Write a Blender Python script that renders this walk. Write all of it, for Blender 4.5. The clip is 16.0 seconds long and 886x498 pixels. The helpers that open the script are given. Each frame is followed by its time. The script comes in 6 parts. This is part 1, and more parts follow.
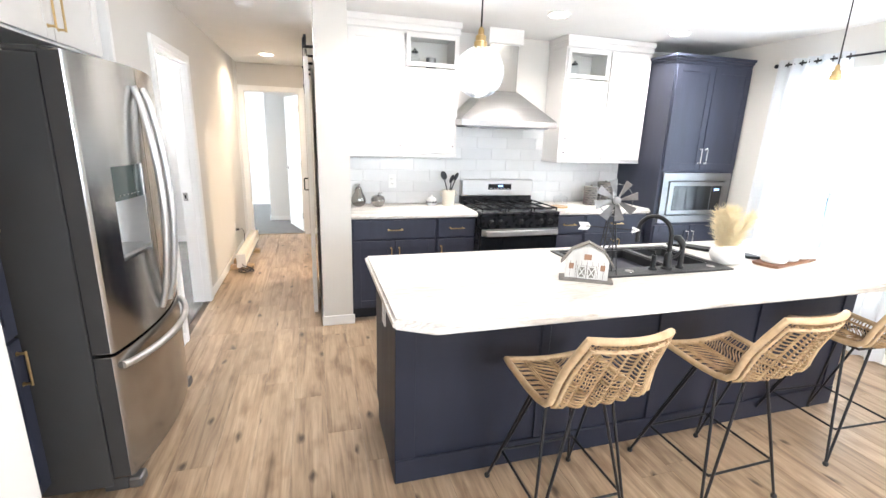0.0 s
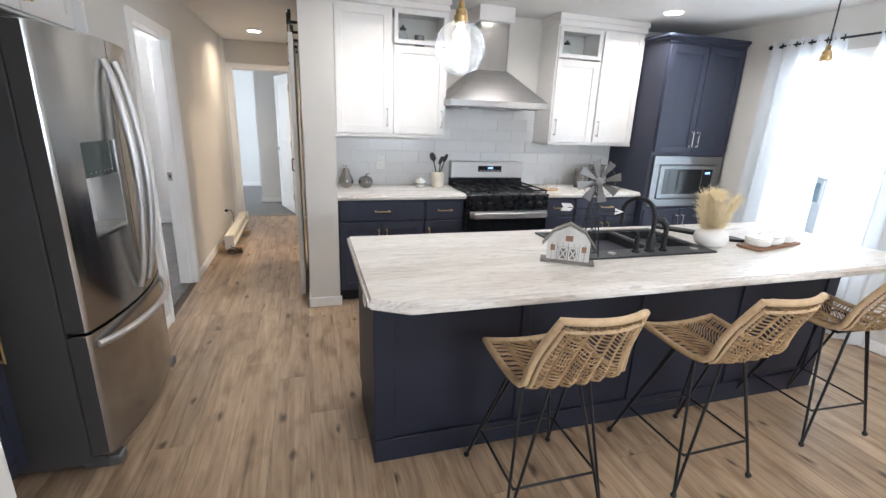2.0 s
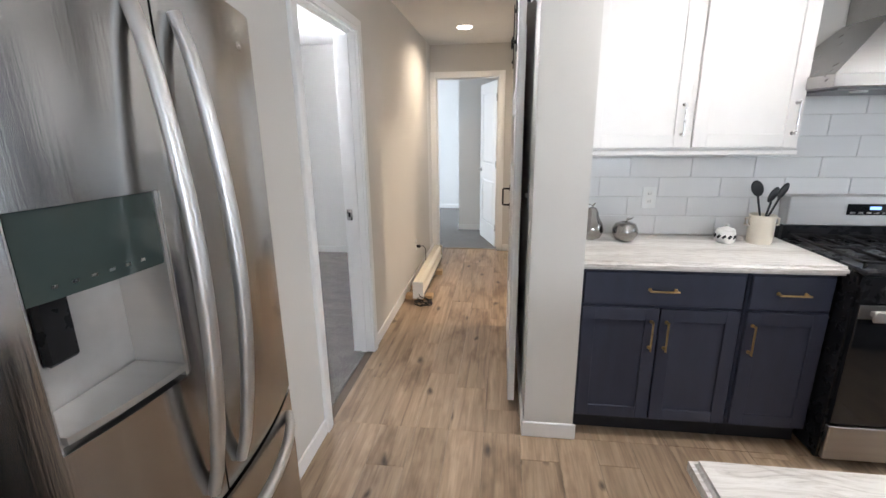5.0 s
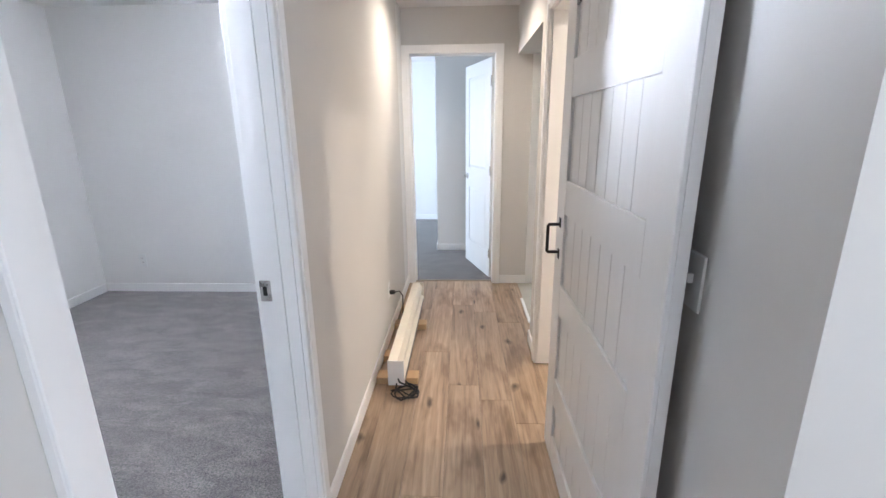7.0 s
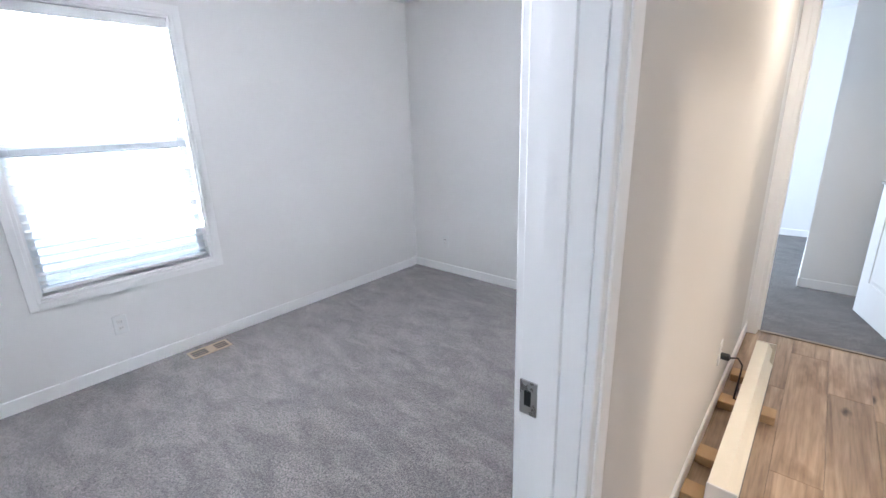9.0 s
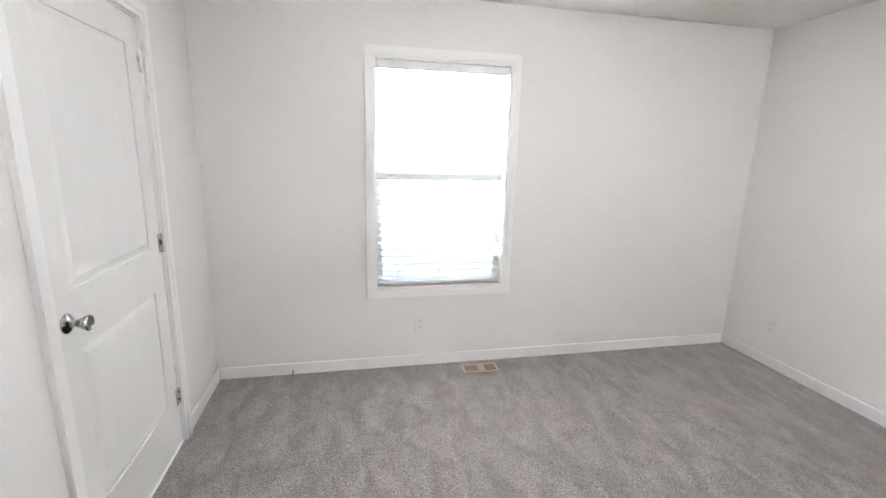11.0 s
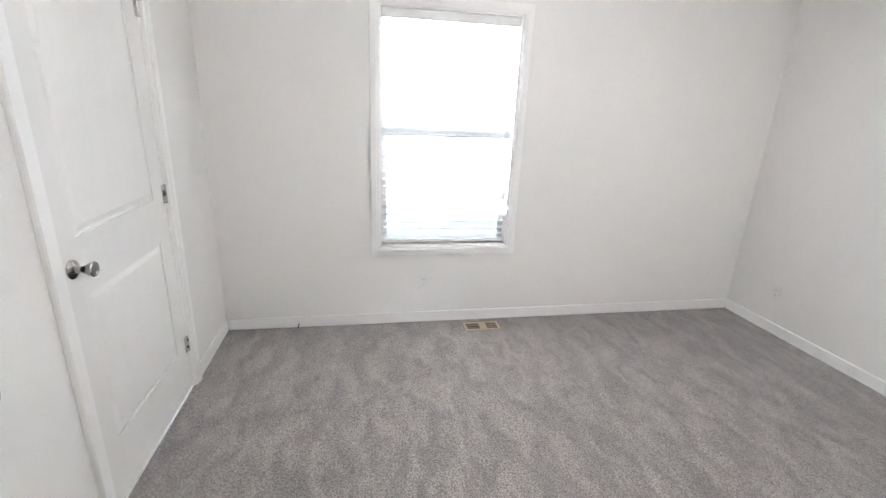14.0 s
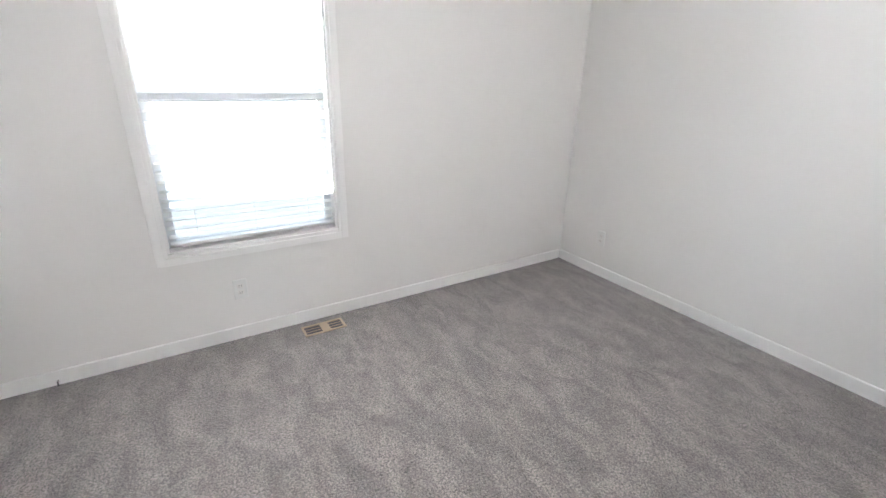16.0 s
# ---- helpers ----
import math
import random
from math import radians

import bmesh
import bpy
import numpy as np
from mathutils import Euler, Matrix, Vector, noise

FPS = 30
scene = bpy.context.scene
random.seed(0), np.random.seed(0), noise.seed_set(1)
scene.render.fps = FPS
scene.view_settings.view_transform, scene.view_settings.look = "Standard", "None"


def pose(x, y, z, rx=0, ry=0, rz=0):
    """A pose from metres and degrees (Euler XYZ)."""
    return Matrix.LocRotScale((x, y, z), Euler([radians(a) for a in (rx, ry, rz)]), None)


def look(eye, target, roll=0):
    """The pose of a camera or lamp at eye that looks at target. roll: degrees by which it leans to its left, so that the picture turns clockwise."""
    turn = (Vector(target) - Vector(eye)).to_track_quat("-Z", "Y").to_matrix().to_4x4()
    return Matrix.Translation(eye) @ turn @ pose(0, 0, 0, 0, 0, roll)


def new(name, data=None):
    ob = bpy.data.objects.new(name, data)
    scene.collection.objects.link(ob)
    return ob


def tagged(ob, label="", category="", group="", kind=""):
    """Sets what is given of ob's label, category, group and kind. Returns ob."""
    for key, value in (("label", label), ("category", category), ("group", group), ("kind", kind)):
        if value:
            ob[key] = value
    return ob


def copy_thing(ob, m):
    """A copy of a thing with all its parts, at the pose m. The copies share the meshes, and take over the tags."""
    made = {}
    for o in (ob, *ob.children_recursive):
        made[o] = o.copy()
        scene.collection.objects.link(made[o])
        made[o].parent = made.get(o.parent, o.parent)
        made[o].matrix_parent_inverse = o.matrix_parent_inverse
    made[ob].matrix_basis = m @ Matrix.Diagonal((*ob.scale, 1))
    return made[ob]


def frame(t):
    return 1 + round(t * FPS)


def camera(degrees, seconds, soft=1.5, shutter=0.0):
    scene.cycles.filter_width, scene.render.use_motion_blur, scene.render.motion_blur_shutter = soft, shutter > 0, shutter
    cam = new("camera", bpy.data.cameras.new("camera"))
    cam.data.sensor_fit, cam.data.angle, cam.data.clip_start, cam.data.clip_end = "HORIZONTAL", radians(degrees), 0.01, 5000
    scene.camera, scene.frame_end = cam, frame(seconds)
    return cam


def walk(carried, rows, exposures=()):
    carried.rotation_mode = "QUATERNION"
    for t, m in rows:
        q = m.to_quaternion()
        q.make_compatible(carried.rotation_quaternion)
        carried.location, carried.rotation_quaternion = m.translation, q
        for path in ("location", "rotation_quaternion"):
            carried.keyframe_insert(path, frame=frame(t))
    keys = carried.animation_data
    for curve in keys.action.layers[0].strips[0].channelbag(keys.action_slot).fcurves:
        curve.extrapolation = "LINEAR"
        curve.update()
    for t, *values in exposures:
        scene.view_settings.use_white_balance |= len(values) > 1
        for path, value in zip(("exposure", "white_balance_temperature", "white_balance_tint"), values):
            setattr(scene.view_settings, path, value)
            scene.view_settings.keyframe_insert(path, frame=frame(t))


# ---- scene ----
cam = camera(90.1, 16.0)
PATH = [
    (0, (0.359, 0.281, 1.545), (0.91, 2.138, 1.049), 1.8),
    (0.5, (0.357, 0.279, 1.543), (0.95, 2.128, 1.064), 2.2),
    (1, (0.365, 0.279, 1.544), (0.994, 2.119, 1.075), 2.4),
    (1.5, (0.398, 0.272, 1.543), (1.039, 2.105, 1.064), 2.4),
    (2, (0.434, 0.276, 1.527), (0.997, 2.11, 0.962), 2.3),
    (2.5, (0.407, 0.434, 1.501), (0.873, 2.262, 0.837), 2.4),
    (3, (0.357, 0.663, 1.517), (0.748, 2.507, 0.847), 1.8),
    (3.5, (0.369, 0.896, 1.511), (0.469, 2.798, 0.902), 0.1),
    (4, (0.426, 1.181, 1.525), (0.213, 3.091, 0.969), -1.2),
    (4.2, (0.412, 1.292, 1.518), (0.132, 3.197, 0.976), -1.2),
    (6.3, (-0.024, 2.834, 1.469), (-0.102, 4.767, 0.961), 0.3),
    (6.5, (-0.049, 2.967, 1.472), (-0.09, 4.897, 0.949), 0.1),
    (7, (-0.071, 3.23, 1.465), (-0.16, 5.157, 0.936), -0.7),
    (7.5, (-0.086, 3.468, 1.465), (-0.373, 5.364, 0.894), -1.8),
    (8, (-0.157, 3.67, 1.439), (-0.478, 5.534, 0.789), -1.0),
    (8.5, (-0.286, 3.819, 1.455), (-0.871, 5.623, 0.819), 0.2),
    (9, (-0.357, 3.912, 1.46), (-1.614, 5.359, 0.891), -1.7),
    (9.2, (-0.392, 3.972, 1.49), (-1.881, 5.194, 0.952), -0.8),
    (9.5, (-0.391, 4.002, 1.481), (-2.070, 4.978, 1.005), -1.2),
    (9.7, (-0.404, 4.018, 1.477), (-2.148, 4.891, 1.037), -0.8),
    (11.8, (-0.561, 3.998, 1.537), (-2.489, 4.157, 1.029), 0.6),
    (12, (-0.545, 4.009, 1.535), (-2.472, 4.102, 1.006), 0.3),
    (12.5, (-0.507, 4.04, 1.51), (-2.421, 4.056, 0.932), 0.3),
    (13, (-0.494, 4.046, 1.488), (-2.393, 4.112, 0.861), 0.8),
    (13.5, (-0.485, 4.052, 1.493), (-2.372, 4.235, 0.855), 1.9),
    (14, (-0.521, 4.041, 1.497), (-2.394, 4.404, 0.897), 2.4),
    (14.5, (-0.556, 4.068, 1.509), (-2.376, 4.698, 0.971), 2.1),
    (15, (-0.627, 4.086, 1.504), (-2.300, 5.06, 1.001), 1.7),
    (15.5, (-0.725, 4.165, 1.486), (-2.243, 5.326, 0.898), 1.4),
    (16, (-0.935, 4.235, 1.471), (-2.507, 5.234, 0.743), 1.5),
]
EXPOSURES = [
    (0.0, 1.05, 6100, 10), (0.5, 0.92, 6100, 10), (1.0, 0.27, 6000, 10), (1.5, 0.1, 5950, 10), (2.5, 0.12, 5950, 10), (3.0, 0.15, 5950, 10), (3.5, 0.18, 5950, 10), (4.0, 0.14, 5950, 10), (6.5, 0.2, 5600, 11),
    (7.0, 0.42, 5400, 11), (7.5, 0.4, 5300, 11), (8.5, 0.4, 5300, 11), (9.0, 0.48, 5450, 11), (9.5, 0.62, 5750, 12), (12.0, 0.64, 6200, 10), (14.0, 0.64, 6100, 10), (15.0, 0.63, 5950, 10), (16.0, 0.58, 6050, 10),
]
walk(cam, [(t, look(eye, target, roll)) for t, eye, target, roll in PATH], EXPOSURES)

# ---- world, sun, window light, lamps ----
world = bpy.data.worlds.new("world")
scene.world = world
world.use_nodes = True
wn, wl = world.node_tree.nodes, world.node_tree.links
sky = wn.new("ShaderNodeTexSky")
sky.sky_type = "NISHITA"
sky.sun_disc = False
sky.sun_elevation = radians(42)
sky.sun_rotation = radians(180)
sky.air_density, sky.dust_density = 1.0, 3.0
wl.new(sky.outputs["Color"], wn["Background"].inputs["Color"])
wn["Background"].inputs["Strength"].default_value = 0.15


def lamp(name, kind, m, watts, colour=(1, 1, 1), **more):
    data = bpy.data.lights.new(name, kind)
    data.energy, data.color = watts, colour
    if kind == "AREA":
        data.shape = more.get("shape", "RECTANGLE")
        data.size, data.size_y = more.get("size", (1, 1))
        data.spread = radians(more.get("spread", 180))
    elif kind == "SUN":
        data.angle = radians(more.get("angle", 1))
    else:
        data.shadow_soft_size = more.get("soft", 0.03)
    ob = new(name, data)
    ob.matrix_world = m
    return ob


CEIL = 2.44
DAY = (0.86, 0.94, 1.0)
ROOM_DAY = (0.97, 0.955, 0.96)
WARM = (1.0, 0.79, 0.56)
NEUTRAL = (1.0, 0.93, 0.85)
lamp("sun", "SUN", look((0, -10, 9), (0, 0, 0)), 1.2, (1, 0.96, 0.9), angle=10)
lamp("kitchen_window_sky", "AREA", look((4.50, 2.82, 1.3), (0, 2.5, 0.7)), 28, DAY, size=(0.78, 1.55))
# unseen fill inside the closed south wall, added to brighten island front and floor
lamp("unseen_living_fill", "AREA", look((2.0, -3.40, 1.5), (1.6, 2, 0.5)), 128, DAY, size=(2.4, 1.4))
lamp("bedroom_window_sky", "AREA", look((-3.86, 4.61, 1.25), (-1.868, 5.04, 3.34)), 1060, ROOM_DAY, size=(0.84, 1.25), spread=86)
lamp("far_bedroom_window_sky", "AREA", look((-3.620, 9.1, 1.35), (0, 9.1, 1.2)), 95, DAY, size=(0.84, 1.4))
# the two at y 0.2 are unseen, added to brighten the floor by the stools
DOWNLIGHTS = [(1.08, 3.42), (2.15, 3.50), (3.36, 3.62), (-0.12, 6.43), (1.6, 0.2), (3.2, 0.2)]
for lx, ly in DOWNLIGHTS:
    lamp("downlight_lamp", "AREA", look((lx, ly, CEIL - 0.022), (lx, ly, 0)), 17 if ly < 1 else 8.5 if ly < 5 else 13, NEUTRAL if ly < 5 else WARM, size=(0.13, 0.13), shape="DISK", spread=150)
lamp("laundry_lamp", "AREA", look((1.5, 5.2, CEIL - 0.03), (1.5, 5.2, 0)), 32, WARM, size=(0.25, 0.25), shape="DISK")
lamp("bathroom_lamp", "AREA", look((1.15, 7.95, CEIL - 0.03), (1.15, 7.95, 0)), 14, (1, 0.97, 0.93), size=(0.3, 0.3), shape="DISK")
PENDANTS = [(1.03, 2.10), (3.03, 2.10)]
for lx, ly in PENDANTS:
    lamp("pendant_bulb_lamp", "POINT", pose(lx, ly, 1.80), 7, NEUTRAL, soft=0.03)


# ---- materials ----
def material(name, base, second=None, scale=8.0, rough=0.5, metal=0.0, bump=0.0, bump_scale=60.0, stretch=(1, 1, 1), vary=0.0, rough_vary=0.08, contrast=0.25, spec=0.5):
    m = bpy.data.materials.new(name)
    m.use_nodes = True
    n, l = m.node_tree.nodes, m.node_tree.links
    b = n["Principled BSDF"]
    b.inputs["Metallic"].default_value = metal
    b.inputs["Specular IOR Level"].default_value = spec
    tc = n.new("ShaderNodeTexCoord")
    mp = n.new("ShaderNodeMapping")
    mp.inputs["Scale"].default_value = stretch
    l.new(tc.outputs["Object"], mp.inputs["Vector"])
    nz = n.new("ShaderNodeTexNoise")
    nz.inputs["Scale"].default_value, nz.inputs["Detail"].default_value = scale, 6
    l.new(mp.outputs["Vector"], nz.inputs["Vector"])
    rp = n.new("ShaderNodeValToRGB")
    rp.color_ramp.elements[0].position, rp.color_ramp.elements[1].position = 0.5 - contrast, 0.5 + contrast
    second = second or tuple(c * 0.9 for c in base)
    rp.color_ramp.elements[0].color, rp.color_ramp.elements[1].color = (*second, 1), (*base, 1)
    l.new(nz.outputs["Fac"], rp.inputs["Fac"])
    out = rp.outputs["Color"]
    if vary:
        oi = n.new("ShaderNodeObjectInfo")
        mr = n.new("ShaderNodeMapRange")
        mr.inputs["To Min"].default_value, mr.inputs["To Max"].default_value = 1 - vary, 1 + vary
        l.new(oi.outputs["Random"], mr.inputs["Value"])
        mul = n.new("ShaderNodeVectorMath")
        mul.operation = "SCALE"
        l.new(out, mul.inputs[0])
        l.new(mr.outputs["Result"], mul.inputs["Scale"])
        out = mul.outputs["Vector"]
    l.new(out, b.inputs["Base Color"])
    rr = n.new("ShaderNodeMapRange")
    rr.inputs["To Min"].default_value, rr.inputs["To Max"].default_value = max(0.02, rough - rough_vary), min(1, rough + rough_vary)
    l.new(nz.outputs["Fac"], rr.inputs["Value"])
    l.new(rr.outputs["Result"], b.inputs["Roughness"])
    if bump:
        fine = n.new("ShaderNodeTexNoise")
        fine.inputs["Scale"].default_value, fine.inputs["Detail"].default_value = bump_scale, 4
        l.new(mp.outputs["Vector"], fine.inputs["Vector"])
        bp = n.new("ShaderNodeBump")
        bp.inputs["Strength"].default_value, bp.inputs["Distance"].default_value = bump, 0.004
        l.new(fine.outputs["Fac"], bp.inputs["Height"])
        l.new(bp.outputs["Normal"], b.inputs["Normal"])
    return m


def glass(name, tint=(1, 1, 1), rough=0.0, dimpled=False):
    m = bpy.data.materials.new(name)
    m.use_nodes = True
    n, l = m.node_tree.nodes, m.node_tree.links
    n.remove(n["Principled BSDF"])
    tr, gl, mx, lw = n.new("ShaderNodeBsdfTransparent"), n.new("ShaderNodeBsdfGlossy"), n.new("ShaderNodeMixShader"), n.new("ShaderNodeLayerWeight")
    tr.inputs["Color"].default_value = (*tint, 1)
    gl.inputs["Roughness"].default_value = rough + 0.02
    lw.inputs["Blend"].default_value = 0.12
    mr = n.new("ShaderNodeMapRange")
    mr.inputs["To Min"].default_value, mr.inputs["To Max"].default_value = 0.03, 0.55
    l.new(lw.outputs["Facing"], mr.inputs["Value"])
    l.new(mr.outputs["Result"], mx.inputs["Fac"])
    l.new(tr.outputs["BSDF"], mx.inputs[1])
    l.new(gl.outputs["BSDF"], mx.inputs[2])
    last = mx
    if dimpled:
        nz, bp = n.new("ShaderNodeTexNoise"), n.new("ShaderNodeBump")
        nz.inputs["Scale"].default_value = 22
        bp.inputs["Strength"].default_value, bp.inputs["Distance"].default_value = 0.8, 0.01
        tc = n.new("ShaderNodeTexCoord")
        l.new(tc.outputs["Object"], nz.inputs["Vector"])
        l.new(nz.outputs["Fac"], bp.inputs["Height"])
        l.new(bp.outputs["Normal"], gl.inputs["Normal"])
        l.new(bp.outputs["Normal"], lw.inputs["Normal"])
        tl, m2 = n.new("ShaderNodeBsdfTranslucent"), n.new("ShaderNodeMixShader")
        m2.inputs["Fac"].default_value = 0.035
        lw.inputs["Blend"].default_value = 0.35
        mr.inputs["To Max"].default_value = 0.85
        gl.inputs["Color"].default_value = (0.72, 0.80, 0.90, 1)
        l.new(mx.outputs["Shader"], m2.inputs[1])
        l.new(tl.outputs["BSDF"], m2.inputs[2])
        last = m2
    l.new(last.outputs["Shader"], n["Material Output"].inputs["Surface"])
    return m


def glow(name, colour, strength):
    m = bpy.data.materials.new(name)
    m.use_nodes = True
    b = m.node_tree.nodes["Principled BSDF"]
    b.inputs["Base Color"].default_value = (*colour, 1)
    b.inputs["Emission Color"].default_value = (*colour, 1)
    b.inputs["Emission Strength"].default_value = strength
    return m


def sheer(name):
    m = bpy.data.materials.new(name)
    m.use_nodes = True
    n, l = m.node_tree.nodes, m.node_tree.links
    n.remove(n["Principled BSDF"])
    di, tl, tp = n.new("ShaderNodeBsdfDiffuse"), n.new("ShaderNodeBsdfTranslucent"), n.new("ShaderNodeBsdfTransparent")
    a, c = n.new("ShaderNodeMixShader"), n.new("ShaderNodeMixShader")
    tc, wv = n.new("ShaderNodeTexCoord"), n.new("ShaderNodeTexNoise")
    wv.inputs["Scale"].default_value = 220
    l.new(tc.outputs["Object"], wv.inputs["Vector"])
    mr = n.new("ShaderNodeMapRange")
    mr.inputs["To Min"].default_value, mr.inputs["To Max"].default_value = 0.16, 0.36
    l.new(wv.outputs["Fac"], mr.inputs["Value"])
    for s in (di, tl):
        s.inputs["Color"].default_value = (0.9, 0.92, 0.95, 1)
    a.inputs["Fac"].default_value = 0.6
    l.new(di.outputs["BSDF"], a.inputs[1])
    l.new(tl.outputs["BSDF"], a.inputs[2])
    l.new(mr.outputs["Result"], c.inputs["Fac"])
    l.new(a.outputs["Shader"], c.inputs[1])
    l.new(tp.outputs["BSDF"], c.inputs[2])
    l.new(c.outputs["Shader"], n["Material Output"].inputs["Surface"])
    return m


def plank_material():
    m = bpy.data.materials.new("vinyl_plank")
    m.use_nodes = True
    n, l = m.node_tree.nodes, m.node_tree.links
    b = n["Principled BSDF"]
    tc, oi, add = n.new("ShaderNodeTexCoord"), n.new("ShaderNodeObjectInfo"), n.new("ShaderNodeVectorMath")
    sc = n.new("ShaderNodeVectorMath")
    sc.operation = "SCALE"
    cb = n.new("ShaderNodeCombineXYZ")
    for k in ("X", "Y", "Z"):
        l.new(oi.outputs["Random"], cb.inputs[k])
    l.new(cb.outputs["Vector"], sc.inputs[0])
    sc.inputs["Scale"].default_value = 37.0
    l.new(tc.outputs["Object"], add.inputs[0])
    l.new(sc.outputs["Vector"], add.inputs[1])
    mp = n.new("ShaderNodeMapping")
    mp.inputs["Scale"].default_value = (1, 0.06, 1)
    l.new(add.outputs["Vector"], mp.inputs["Vector"])
    g1, g2, g3 = n.new("ShaderNodeTexNoise"), n.new("ShaderNodeTexNoise"), n.new("ShaderNodeTexNoise")
    for g, s, d in ((g1, 22, 8), (g2, 120, 4)):
        g.inputs["Scale"].default_value, g.inputs["Detail"].default_value = s, d
        l.new(mp.outputs["Vector"], g.inputs["Vector"])
    g1.inputs["Distortion"].default_value = 1.2
    g3.inputs["Scale"].default_value, g3.inputs["Detail"].default_value = 5.5, 3
    mp3 = n.new("ShaderNodeMapping")
    mp3.inputs["Scale"].default_value = (1.6, 0.55, 1)
    l.new(add.outputs["Vector"], mp3.inputs["Vector"])
    l.new(mp3.outputs["Vector"], g3.inputs["Vector"])
    r1 = n.new("ShaderNodeValToRGB")
    e = r1.color_ramp.elements
    e[0].position, e[0].color = 0.26, (0.225, 0.153, 0.098, 1)
    e[1].position, e[1].color = 0.74, (0.50, 0.370, 0.25, 1)
    mid = e.new(0.48)
    mid.color = (0.380, 0.270, 0.175, 1)
    l.new(g1.outputs["Fac"], r1.inputs["Fac"])
    r3 = n.new("ShaderNodeValToRGB")
    r3.color_ramp.elements[0].position, r3.color_ramp.elements[0].color = 0.30, (0.46, 0.40, 0.35, 1)
    r3.color_ramp.elements[1].position, r3.color_ramp.elements[1].color = 0.48, (1, 1, 1, 1)
    l.new(g3.outputs["Fac"], r3.inputs["Fac"])
    mx = n.new("ShaderNodeMixRGB")
    mx.blend_type = "MULTIPLY"
    mx.inputs["Fac"].default_value = 0.8
    l.new(r1.outputs["Color"], mx.inputs[1])
    l.new(r3.outputs["Color"], mx.inputs[2])
    kn, mpk, rk = n.new("ShaderNodeTexVoronoi"), n.new("ShaderNodeMapping"), n.new("ShaderNodeValToRGB")
    mpk.inputs["Scale"].default_value = (2.6, 1.1, 1)
    l.new(add.outputs["Vector"], mpk.inputs["Vector"])
    wob = n.new("ShaderNodeVectorMath")
    wob.operation = "MULTIPLY_ADD"
    wob.inputs[1].default_value = (0.22, 0.22, 0.22)
    l.new(g3.outputs["Color"], wob.inputs[0])
    l.new(mpk.outputs["Vector"], wob.inputs[2])
    l.new(wob.outputs["Vector"], kn.inputs["Vector"])
    kn.voronoi_dimensions = "2D"
    kn.inputs["Scale"].default_value = 1.75
    rk.color_ramp.elements[0].position, rk.color_ramp.elements[0].color = 0.02, (0.10, 0.075, 0.055, 1)
    rk.color_ramp.elements[1].position, rk.color_ramp.elements[1].color = 0.095, (1, 1, 1, 1)
    some, far = n.new("ShaderNodeMath"), n.new("ShaderNodeMath")
    some.operation, far.operation = "GREATER_THAN", "ADD"
    some.inputs[1].default_value = 0.64
    l.new(kn.outputs["Color"], some.inputs[0])
    l.new(kn.outputs["Distance"], far.inputs[0])
    l.new(some.outputs["Value"], far.inputs[1])
    l.new(far.outputs["Value"], rk.inputs["Fac"])
    mk = n.new("ShaderNodeMixRGB")
    mk.blend_type = "MULTIPLY"
    mk.inputs["Fac"].default_value = 0.9
    l.new(mx.outputs["Color"], mk.inputs[1])
    l.new(rk.outputs["Color"], mk.inputs[2])
    mx = mk
    mr = n.new("ShaderNodeMapRange")
    mr.inputs["To Min"].default_value, mr.inputs["To Max"].default_value = 0.84, 1.08
    l.new(oi.outputs["Random"], mr.inputs["Value"])
    mul = n.new("ShaderNodeVectorMath")
    mul.operation = "SCALE"
    l.new(mx.outputs["Color"], mul.inputs[0])
    l.new(mr.outputs["Result"], mul.inputs["Scale"])
    pore = n.new("ShaderNodeMapRange")
    pore.inputs["From Min"].default_value, pore.inputs["From Max"].default_value = 0.32, 0.60
    pore.inputs["To Min"].default_value, pore.inputs["To Max"].default_value = 0.86, 1.05
    l.new(g2.outputs["Fac"], pore.inputs["Value"])
    mul2 = n.new("ShaderNodeVectorMath")
    mul2.operation = "SCALE"
    l.new(mul.outputs["Vector"], mul2.inputs[0])
    l.new(pore.outputs["Result"], mul2.inputs["Scale"])
    l.new(mul2.outputs["Vector"], b.inputs["Base Color"])
    b.inputs["Roughness"].default_value = 0.42
    bp = n.new("ShaderNodeBump")
    bp.inputs["Strength"].default_value, bp.inputs["Distance"].default_value = 0.25, 0.002
    l.new(g2.outputs["Fac"], bp.inputs["Height"])
    l.new(bp.outputs["Normal"], b.inputs["Normal"])
    return m


